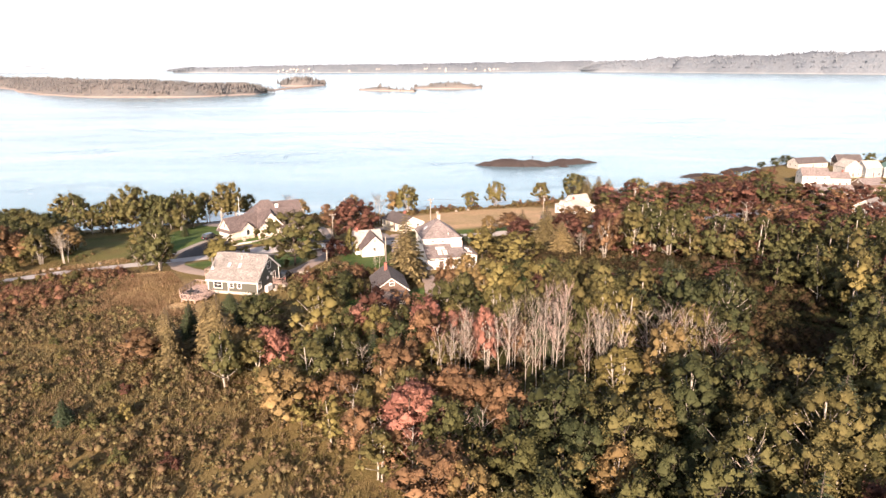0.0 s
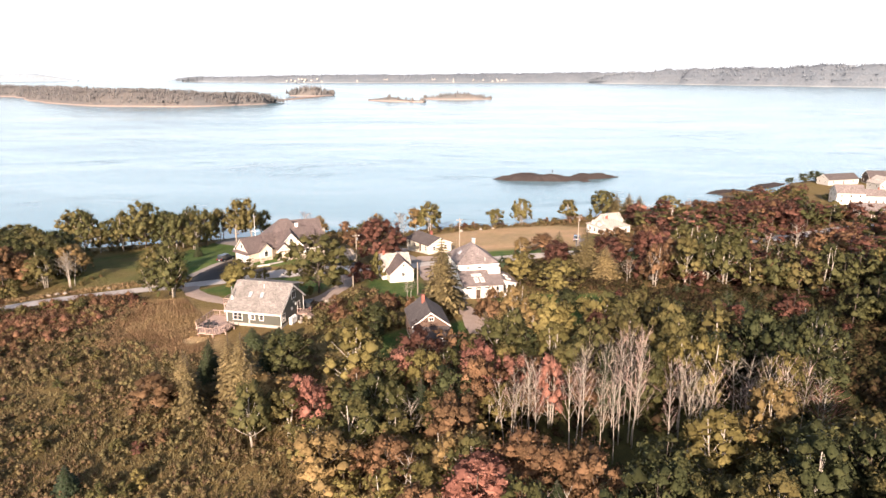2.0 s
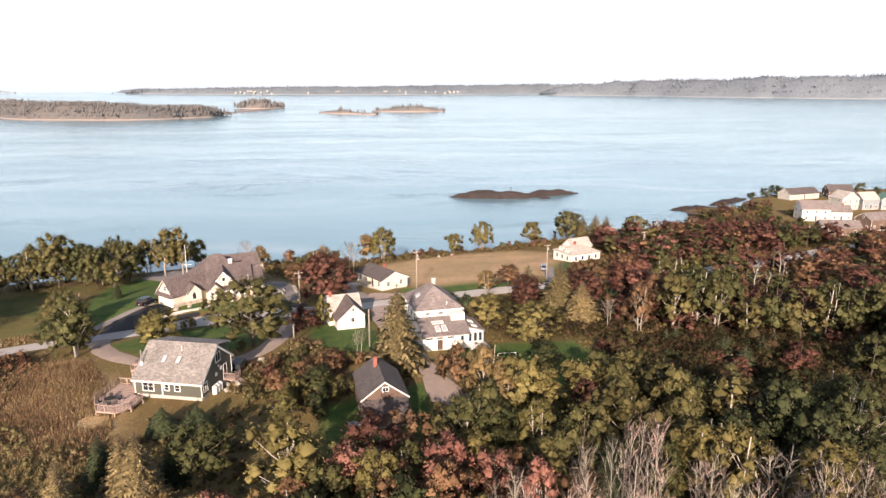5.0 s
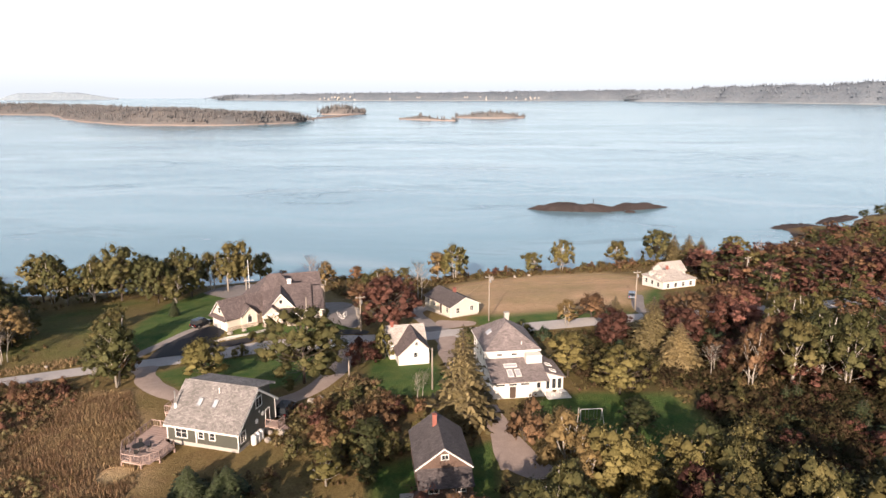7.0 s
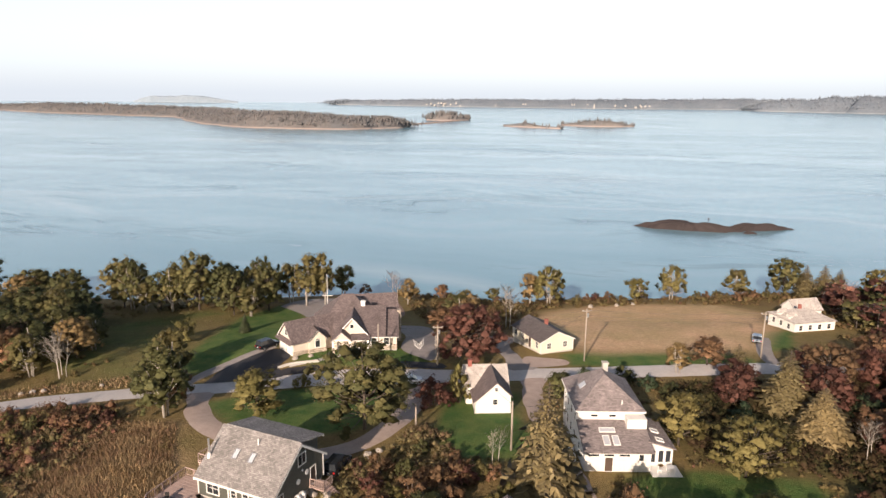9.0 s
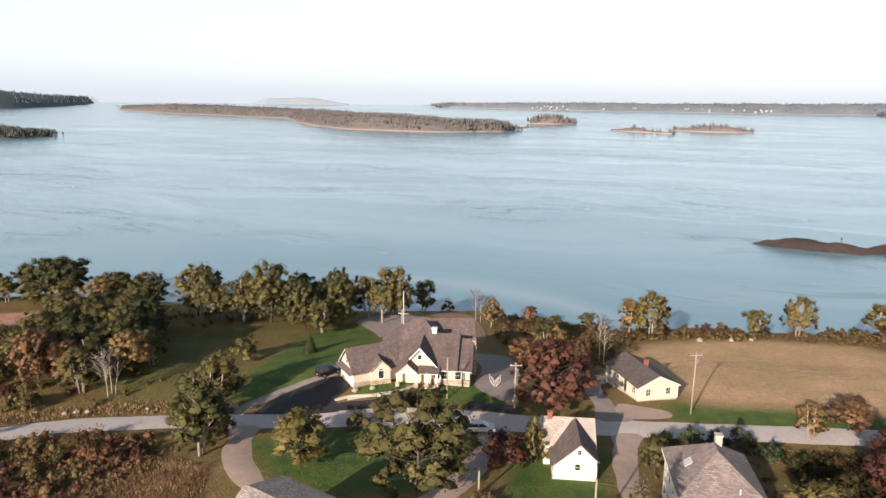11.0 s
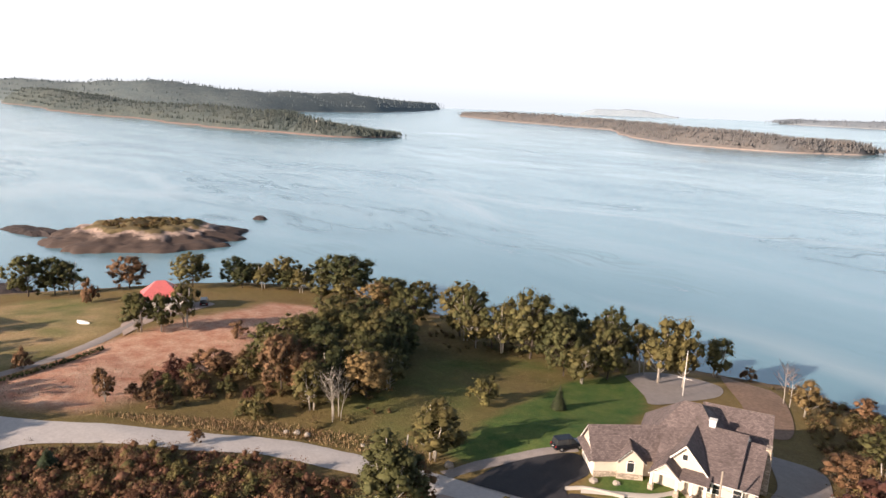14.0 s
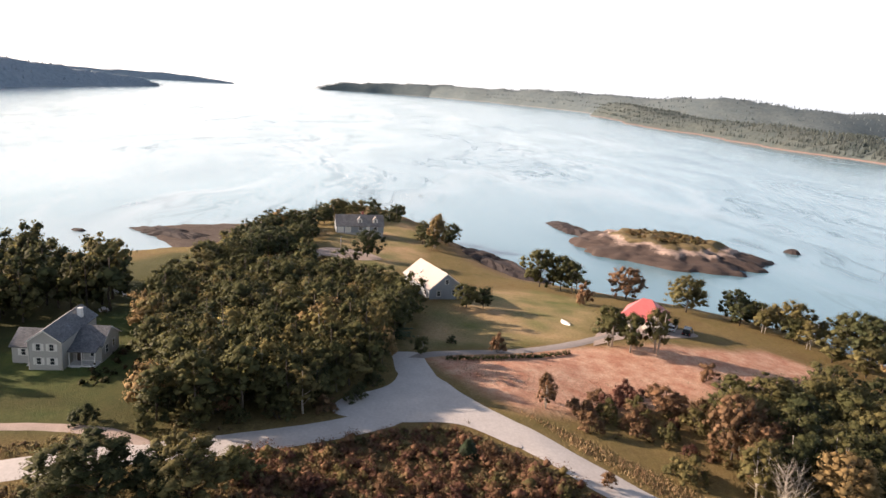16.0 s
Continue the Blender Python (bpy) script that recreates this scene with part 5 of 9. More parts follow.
# the large cream and stone house with a brown roof of many gables
def manor():
    ox, oy, oz = -34.0, 180.0, 13.25
    h = thing("house", pose(ox, oy, oz), "large cream and fieldstone house with brown shingled gables", "house")

    def wing(x, y, rz):
        return pose(x - ox, y - oy, 0, 0, 0, rz)

    def put(name, geo, material, m, label=""):
        return placed(part(name, geo, M[material], h, label), m)

    # right wing: ridge along the front
    R = wing(-24.4, 179.2, 13)
    put("foundation", Geo().box(-12, 0, 0.05, 13.8, -2.5, 0.25), "concrete", R)
    put("stone_base", Geo().box(-6.4, 0.06, -0.06, 13.6, 0.2, 1.05), "stone", R, "fieldstone base course")
    put("wall", gable_walls(Geo(), -12, -2.0, 0, 13.6, 0.2, 3.05, 6.7), "plaster", R)
    put("wall", gable_walls(Geo(), -2.1, 0, 0.5, 13.1, 0.2, 2.75, 5.9), "plaster", R)
    put("roof", gable_roof(Geo(), -12, -2.0, 0, 13.6, 3.05, 6.75, "x", 0.45, 0.0, 0.18), "roof_brown", R)
    put("roof", gable_roof(Geo(), -2.0, 0, 0.5, 13.1, 2.75, 5.95, "x", 0.45, 0.4, 0.16), "roof_brown", R)
    rake_boards(h, 0.36, 0.5, 13.1, 2.75, 5.95, 0.4, base=R)
    put("gutter", Geo().box(-6.6, 0.35, -0.53, -0.43, 2.70, 2.82), "trim", R)
    for x in (-5.4, -4.2, -1.9):
        w = window_on(h, 0, 0, 0, 0.95, 1.35, "-y", (0, 1), 0.11)
        w.matrix_basis = R @ pose(x, 0, 1.9)
    for y, z in ((3.0, 1.9), (10.5, 1.9), (6.8, 4.9)):
        w = window_on(h, 0, 0, 0, 1.0, 1.2, "+x", (0, 1), 0.11)
        w.matrix_basis = R @ pose(0, y, z, 0, 0, 90)
    put("chimney", Geo().box(0.0, 0.9, 5.9, 7.7, -1.5, 4.9).box(0.1, 0.8, 6.1, 7.5, 4.9, 5.9), "stone", R, "fieldstone end chimney")
    put("roof_vent", Geo().box(-6.9, -6.1, 6.6, 7.4, 6.5, 7.5).box(-7.0, -6.0, 6.5, 7.5, 7.5, 7.65), "trim", R, "white boxed flue above the ridge")
    # central hipped block, the highest
    C = wing(-35.6, 185.4, 20)
    put("wall", Geo().box(-6.2, 6.2, -6.4, 6.2, -2.0, 3.0), "plaster", C)
    a, e, z0, z1 = 6.6, 1.1, 2.85, 8.7
    for q in ([(-a, -a, z0), (a, -a, z0), (e, 0, z1), (-e, 0, z1)], [(a, -a, z0), (a, a, z0), (e, 0, z1)], [(a, a, z0), (-a, a, z0), (-e, 0, z1), (e, 0, z1)], [(-a, a, z0), (-a, -a, z0), (-e, 0, z1)]):
        put("roof", Geo().slab(q, 0.18), "roof_brown", C)
    # a rear gable that steps behind the ridge
    put("roof", gable_roof(Geo(), -1.0, 7.5, 1.0, 8.0, 4.4, 7.2, "x"), "roof_brown", C @ pose(2.5, 0, 0))
    put("wall", gable_walls(Geo(), -1.0, 7.5, 1.0, 8.0, -2.0, 4.4, 7.2, "x"), "plaster", C @ pose(2.5, 0, 0))
    # garage wing to the west, its gable end to the drive
    L = wing(-44.1, 174.2, 47)
    put("foundation", Geo().box(0.05, 9, -2.8, 2.8, -2.0, 0.2), "concrete", L)
    put("wall", gable_walls(Geo(), 0, 10, -2.9, 2.9, 0.1, 3.0, 6.0), "plaster", L)
    put("stone_base", Geo().box(-0.06, 6.0, -2.97, 2.97, 0.1, 0.95), "stone", L, "fieldstone base course")
    put("roof", gable_roof(Geo(), 0, 10.5, -2.9, 2.9, 3.0, 6.0, "x", 0.45, 0.45), "roof_brown", L)
    rake_boards(h, -0.42, -2.9, 2.9, 3.0, 6.0, 0.4, base=L)
    put("pent_roof", Geo().slab([(-0.9, 3.2, 2.45), (-0.9, -3.2, 2.45), (0.0, -3.2, 2.95), (0.0, 3.2, 2.95)], 0.12), "roof_brown", L)
    for y in (-1.4, 1.4):
        put("garage_door", Geo().box(-0.09, 0.0, y - 1.2, y + 1.2, 0.1, 2.25), "trim", L, "white panelled garage door")
    w = window_on(h, 0, 0, 0, 0.8, 1.0, "-x", (0, 1), 0.1)
    w.matrix_basis = L @ pose(0, 0, 4.0, 0, 0, -90)
    # small arched-window gable on the garage wing's front
    S = wing(-38.5, 175.1, 36)
    put("wall", gable_walls(Geo(), -1.6, 1.6, -0.3, 5.0, 0.1, 3.1, 4.7, "y"), "plaster", S)
    put("stone_base", Geo().box(-1.66, 1.66, -0.36, 1.0, 0.1, 1.05), "stone", S, "fieldstone base course")
    put("roof", gable_roof(Geo(), -1.6, 1.6, -0.3, 5.0, 3.1, 4.7, "y", 0.35, 0.35), "roof_brown", S)
    rake_boards(h, -0.62, -1.6, 1.6, 3.1, 4.7, 0.33, along="y", base=S)
    arch = lattice([-0.55, -0.42, 0.42, 0.55], [-0.7, -0.58, 0.7, 0.8], -0.06, 0.02)
    aw = put("window", arch, "trim", S @ pose(0, -0.3, 1.9), "tall arched window")
    part("pane", Geo().prism([(0.42 * math.cos(t * 0.314), 0.42 * math.sin(t * 0.314) + 0.6) for t in range(11)] + [(-0.42, -0.58), (0.42, -0.58)], 0, 0.03), M["glass"], aw).matrix_basis = pose(0, -0.01, 0, 90, 0, 0)
    # the big front gable
    G = wing(-32.2, 177.0, 13)
    put("wall", gable_walls(Geo(), -3.3, 3.0, 0.6, 8.0, 0.1, 3.1, 6.6, "y"), "plaster", G)
    put("roof", gable_roof(Geo(), -3.3, 3.0, 0.6, 8.5, 3.1, 6.6, "y", 0.45, 0.6), "roof_brown", G)
    rake_boards(h, 0.02, -3.3, 3.0, 3.1, 6.6, 0.42, along="y", depth=0.3, base=G)
    w = window_on(h, 0, 0, 0, 0.6, 0.75, "-y", (0, 0), 0.1)
    w.matrix_basis = G @ pose(-0.2, 0.6, 4.75)
    for x in (-0.6, 0.9, 2.1):
        w = window_on(h, 0, 0, 0, 0.85, 1.35, "-y", (0, 1), 0.11)
        w.matrix_basis = G @ pose(x, 0.6, 1.85)
    # the entry porch: a lower gable on columns
    P = G @ pose(-2.0, 0, 0)
    put("porch_floor", Geo().box(-1.9, 5.0, -1.6, 0.6, -1.2, 0.22), "stone", P)
    put("porch_roof", gable_roof(Geo(), -1.7, 1.7, -1.5, 2.5, 2.95, 4.5, "y", 0.3, 0.3), "roof_brown", P)
    put("porch_gable", Geo().add([(-1.7, -1.45, 2.95), (1.7, -1.45, 2.95), (0, -1.45, 4.4), (-1.7, -1.3, 2.95), (1.7, -1.3, 2.95), (0, -1.3, 4.4)], [(0, 1, 2), (5, 4, 3), (0, 3, 4, 1), (1, 4, 5, 2), (2, 5, 3, 0)]), "plaster", P)
    rake_boards(h, -1.76, -1.7, 1.7, 2.95, 4.5, 0.28, along="y", depth=0.26, base=P)
    put("porch_beam", Geo().box(-1.8, 5.0, -1.55, -1.3, 2.65, 2.92), "trim", P)
    put("porch_roof", Geo().slab([(1.7, -1.7, 2.95), (5.2, -1.7, 2.95), (5.2, 0.6, 3.35), (1.7, 0.6, 3.35)], 0.14), "roof_brown", P)
    for x in (-1.6, 1.5, 3.2, 4.8):
        put("column_base", Geo().box(x - 0.32, x + 0.32, -1.72, -1.1, 0.0, 1.1), "stone", P, "tapered stone column base")
        put("column", Geo().box(x - 0.16, x + 0.16, -1.58, -1.26, 1.1, 2.66), "trim", P)
    d = door_on(h, 0, 0, 0, 1.1, 2.1, "-y")
    d.matrix_basis = P @ pose(0.0, 0.6, 0.22)
    for i in range(4):
        put("step", Geo().box(-1.2, 1.2, -1.9 - 0.32 * i, -1.58 - 0.32 * i, -0.9, 0.10 - 0.15 * i), "kerb", P)


manor()


# the small white cottage: a front gable against a cross block
def white_cottage():
    h = thing("house", pose(-4.25, 155.8, 13.3, 0, 0, 12.7), "small white clapboard cottage with a brick chimney and worn roof", "house")
    part("foundation", Geo().box(-2.65, 2.65, 0.05, 5, -1.2, 0.2), M["concrete"], h)
    prof = [(-2.7, 0.1), (2.7, 0.1), (2.7, 3.0), (0.55, 5.05), (-2.7, 2.1)]
    g = Geo().add([(x, 0, z) for x, z in prof] + [(x, 7, z) for x, z in prof], [(0, 1, 2, 3, 4), (9, 8, 7, 6, 5)] + [((i + 1) % 5, i, 5 + i, 5 + (i + 1) % 5) for i in range(5)])
    part("wall", g, M["white_clap"], h)
    part("roof", Geo().slab([(0.55, -0.3, 5.15), (0.55, 7, 5.15), (-3.05, 7, 1.92), (-3.05, -0.3, 1.92)], 0.14), M["roof_brown"], h)
    part("roof", Geo().slab([(3.0, -0.3, 2.82), (3.0, 7, 2.82), (0.55, 7, 5.16), (0.55, -0.3, 5.16)], 0.14), M["roof_brown"], h)
    part("wall", gable_walls(Geo(), -3.6, 2.9, 4.4, 10.4, -0.6, 2.7, 5.0), M["white_clap"], h)
    part("roof", gable_roof(Geo(), -3.6, 2.9, 4.4, 10.4, 2.7, 5.0), M["roof_pale"], h, "pale worn shingle roof")
    window_on(h, 0.35, 0, 1.9, 0.65, 0.8, "-y", (0, 1))
    window_on(h, 0.5, 0, 3.9, 0.45, 0.55, "-y", (0, 1))
    window_on(h, 2.9, 7.2, 1.6, 0.8, 1.1, "+x", (0, 1))
    window_on(h, 2.7, 2.6, 1.5, 0.7, 1.0, "+x", (0, 1))
    part("chimney", Geo().box(-3.1, -2.5, 7.0, 7.6, 4.0, 5.7).box(-3.16, -2.44, 6.94, 7.66, 5.7, 5.82), M["brick"], h, "faded brick chimney")
    rake_boards(h, 2.9 + 0.27, 4.4, 10.4, 2.7, 5.0)
    corners(h, -2.7, 2.7, 0, 0, 0.1, 2.1)


white_cottage()


# the tall white house: hipped main block, lean-to with skylights, sunroom and terrace
def tall_house():
    h = thing("house", pose(12.6, 139.3, 14.85, 0, 0, 9), "tall white two-storey house with taupe hipped roof and lean-to", "house")
    part("foundation", Geo().box(-4.1, 4.1, 0.1, 14.9, -1.4, 0.2), M["concrete"], h)
    part("wall", Geo().box(-4.15, 4.15, 5.2, 15.0, 0.1, 5.95), M["white_clap"], h)
    x0, x1, y0, y1, ze, zr = -4.55, 4.55, 4.8, 15.4, 5.85, 9.1
    ra, rb = (0, 9.4, zr), (0, 11.2, zr)
    for q in ([(x0, y0, ze), (x1, y0, ze), ra], [(x1, y0, ze), (x1, y1, ze), rb, ra], [(x1, y1, ze), (x0, y1, ze), rb], [(x0, y1, ze), (x0, y0, ze), ra, rb]):
        part("roof", Geo().slab(q, 0.2), M["roof_taupe"], h)
    boxes(h, "fascia", "trim", (x0, x1, y0 - 0.03, y0 + 0.03, ze - 0.28, ze - 0.06), (x0 - 0.03, x0 + 0.03, y0, y1, ze - 0.28, ze - 0.06), (x1 - 0.03, x1 + 0.03, y0, y1, ze - 0.28, ze - 0.06))
    # lean-to across the front
    prof = [(0, 0.1), (5.25, 0.1), (5.25, 4.35), (0, 2.75)]
    g = Geo().add([(-4.1, y, z) for y, z in prof] + [(4.1, y, z) for y, z in prof], [(3, 2, 1, 0), (4, 5, 6, 7)] + [(i, (i + 1) % 4, 4 + (i + 1) % 4, 4 + i) for i in range(4)])
    part("wall", g, M["white_clap"], h)
    part("roof", Geo().slab([(-4.3, -0.3, 2.78), (4.45, -0.3, 2.78), (4.45, 5.2, 4.5), (-4.3, 5.2, 4.5)], 0.16), M["roof_taupe"], h, "shallow taupe lean-to roof with skylights")
    for x, y, w, l in ((-1.15, 1.55, 0.7, 1.5), (0.05, 1.55, 0.7, 1.5), (-0.75, 3.25, 1.9, 0.65)):
        skylight(h, (x, y, 2.87 + 0.313 * (y + 0.3)), w, l, 17.4)
    for x in (-2.0, 0.35, 2.7):
        window_on(h, x, 5.2, 5.05, 0.85, 0.3, "-y", (0, 0), 0.07)
    for x, w in ((-3.0, 1.3), (-1.1, 1.2), (0.8, 1.3)):
        window_on(h, x, 0, 2.3, w, 0.28, "-y", (0, 0), 0.07)
    window_on(h, 2.9, 0, 2.0, 0.55, 0.85, "-y", (0, 0), 0.07)
    door_on(h, -1.1, 0, 0.15, 0.95, 1.85, "-y")
    for y in (6.6, 9.0, 11.4, 13.6):
        for z in (1.7, 4.3):
            window_on(h, -4.15, y, z, 0.8, 1.25, "-x", (0, 1))
            window_on(h, 4.15, y, z, 0.8, 1.25, "+x", (0, 1))
    for y in (1.5, 3.6):
        window_on(h, -4.1, y, 1.7, 0.7, 0.9, "-x", (0, 1))
    # bump-out with dormer face and the sunroom on the east
    part("wall", Geo().box(1.9, 4.4, 3.6, 5.3, 2.5, 5.3), M["white_clap"], h)
    prof = [(4.1, 0.1), (7.3, 0.1), (7.3, 2.5), (4.1, 3.4)]
    g = Geo().add([(x, 1.6, z) for x, z in prof] + [(x, 9.0, z) for x, z in prof], [(0, 1, 2, 3), (7, 6, 5, 4)] + [((i + 1) % 4, i, 4 + i, 4 + (i + 1) % 4) for i in range(4)])
    part("wall", g, M["white_clap"], h)
    part("roof", Geo().slab([(7.6, 1.3, 2.45), (7.6, 9.3, 2.45), (4.1, 9.3, 3.5), (4.1, 1.3, 3.5)], 0.14), M["roof_taupe"], h)
    for y in (2.6, 5.0):
        skylight(h, (5.8, y, 3.05), 0.8, 0.9, 16.5, 90)
    for x in (4.8, 5.8, 6.7):
        window_on(h, x, 1.6, 1.35, 0.6, 1.6, "-y", (0, 0))
    for y in (2.6, 4.6, 6.8):
        window_on(h, 7.3, y, 1.4, 1.1, 1.3, "+x", (0, 0))
    part("terrace", Geo().box(4.1, 7.8, -1.2, 1.6, -1.0, 0.12), M["trim"], h, "pale painted terrace")
    part("terrace_step", Geo().box(5.4, 7.2, -1.7, -1.2, -1.0, -0.08), M["trim"], h)
    part("vent_pipe", Geo().tube([(1.6, 5.6, 5.9), (1.6, 5.6, 7.0)], 0.06, 0.06, 8), M["trim"], h)
    part("chimney", Geo().box(0.3, 1.0, 11.6, 12.3, 7.6, 9.6).box(0.22, 1.08, 11.52, 12.38, 9.6, 9.75), M["concrete"], h, "pale rendered chimney")
    part("roof_hatch", Geo().slab([(-3.2, 9.3, 7.0), (-2.4, 9.3, 7.6), (-2.4, 10.5, 7.6), (-3.2, 10.5, 7.0)], 0.1), M["skyglass"], h)


tall_house()
for k in range(2):
    p = pose(12.6, 139.3, 14.85, 0, 0, 9) @ Vector((-5.0, 2.6 + 1.3 * k, 0))
    gas_tank(p.x, p.y, gz(p.x, p.y), "white propane tank beside the white house")
t = thing("patio_table", pose(12.6, 139.3, 14.85, 0, 0, 9) @ pose(6.6, -0.2, 0.12), "white square table on the terrace", "table")
part("tabletop", Geo().box(-0.5, 0.5, -0.5, 0.5, 0.70, 0.75), M["plastic"], t)
boxes(t, "leg", "plastic", *[(x, x + 0.05, y, y + 0.05, 0, 0.70) for x in (-0.45, 0.4) for y in (-0.45, 0.4)])
c = thing("patio_chair", pose(12.6, 139.3, 14.85, 0, 0, 9) @ pose(5.2, -0.1, 0.12, 0, 0, 80), "white garden chair on the terrace", "chair")
part("seat", Geo().box(-0.24, 0.24, -0.24, 0.24, 0.38, 0.43), M["plastic"], c)
part("backrest", Geo().box(-0.24, 0.24, 0.20, 0.25, 0.43, 0.92), M["plastic"], c)
boxes(c, "leg", "plastic", *[(x, x + 0.05, y, y + 0.05, 0, 0.38) for x in (-0.23, 0.18) for y in (-0.23, 0.18)])


# the weathered shingled barn with a brick chimney
def shingle_barn():
    h = thing("barn", pose(1.35, 112.0, 16.25, 0, 0, 7.8), "weathered brown shingled barn with dark roof and brick chimney", "barn")
    part("foundation", Geo().box(-2.95, 2.95, -2.0, 8.6, -1.0, 0.15), M["concrete"], h)
    part("wall", gable_walls(Geo(), -3.0, 3.0, 0, 8.7, 0.1, 3.35, 5.55, "y"), M["brown_shake"], h)
    part("roof", gable_roof(Geo(), -3.0, 3.0, 0, 8.7, 3.35, 5.55, "y", 0.3, 0.25), M["roof_dark"], h)
    rake_boards(h, -0.24, -3.0, 3.0, 3.35, 5.55, 0.28, along="y")
    window_on(h, 0.1, 0, 4.35, 0.7, 0.5, "-y", (1, 0), 0.11)
    prof = [(-2.1, 0.1), (0, 0.1), (0, 2.95), (-2.1, 2.0)]
    g = Geo().add([(-2.95, y, z) for y, z in prof] + [(2.95, y, z) for y, z in prof], [(3, 2, 1, 0), (4, 5, 6, 7)] + [(i, (i + 1) % 4, 4 + (i + 1) % 4, 4 + i) for i in range(4)])
    part("wall", g, M["brown_shake"], h)
    part("roof", Geo().slab([(-3.1, -2.4, 1.98), (3.1, -2.4, 1.98), (3.1, 0, 3.08), (-3.1, 0, 3.08)], 0.13), M["roof_dark"], h)
    for x in (-1.4, 1.6):
        window_on(h, x, -2.1, 1.55, 1.0, 0.38, "-y", (1, 0), 0.1)
    part("chimney", Geo().box(-0.65, -0.15, 5.6, 6.1, 4.9, 6.6).box(-0.7, -0.1, 5.55, 6.15, 6.6, 6.7), M["brick"], h, "pink-red brick chimney")
    part("side_ramp", Geo().box(-5.0, -3.05, -1.6, -0.2, -0.6, 0.35), M["concrete"], h, "low grey platform")
    door_on(h, 3.0, 3.0, 0.1, 1.0, 2.0, "+x")
    window_on(h, 3.0, 6.0, 1.8, 0.7, 0.9, "+x", (0, 1))


shingle_barn()
cottage(2.5, 193.2, -58, 11.0, 7.3, 2.75, 4.45, "cream_clap", "roof_dark", "low cream clapboard bungalow with a dark roof", 11.3, 0.3, wins=4, chimney=(0.6, 0.4))


# the white hipped house beyond the field
def field_house():
    h = thing("house", pose(60.0, 219.0, 9.3, 0, 0, 22), "white clapboard house with pale hipped roof beyond the field", "house")
    part("foundation", Geo().box(-5, 5, -4, 4, -1.2, 0.2), M["concrete"], h)
    part("wall", Geo().box(-5.2, 5.2, -4.2, 4.2, 0.1, 3.2), M["white_clap"], h)
    ra, rb = (-2.4, 0, 5.0), (1.2, 0, 5.0)
    a, b, z = 5.5, 4.5, 3.1
    for q in ([(-a, -b, z), (a, -b, z), rb, ra], [(a, -b, z), (a, b, z), rb], [(a, b, z), (-a, b, z), ra, rb], [(-a, b, z), (-a, -b, z), ra]):
        part("roof", Geo().slab(q, 0.16), M["roof_pale"], h)
    for x in (-3.6, -1.2, 1.2, 3.6):
        window_on(h, x, -4.2, 1.9, 0.8, 1.1, "-y", (0, 1))
    for y in (-2.4, 0, 2.4):
        window_on(h, -5.2, y, 1.9, 0.8, 1.1, "-x", (0, 1))
    for y in (-1.6, 1.4):
        g = gable_walls(Geo(), -5.0, -3.2, y - 0.6, y + 0.6, 3.0, 4.1, 4.7)
        part("dormer", g, M["white_clap"], h)
        part("dormer_roof", gable_roof(Geo(), -5.0, -3.0, y - 0.6, y + 0.6, 4.1, 4.7, "x", 0.12, 0.12, 0.08), M["roof_pale"], h)
    part("wall", gable_walls(Geo(), 2.0, 9.0, 4.2, 9.0, 0.1, 3.0, 5.0), M["white_clap"], h)
    part("roof", gable_roof(Geo(), 2.0, 9.0, 4.2, 9.0, 3.0, 5.0), M["roof_pale"], h)
    part("chimney", Geo().box(-1.0, -0.5, -0.2, 0.4, 4.6, 5.9), M["brick"], h)


field_house()


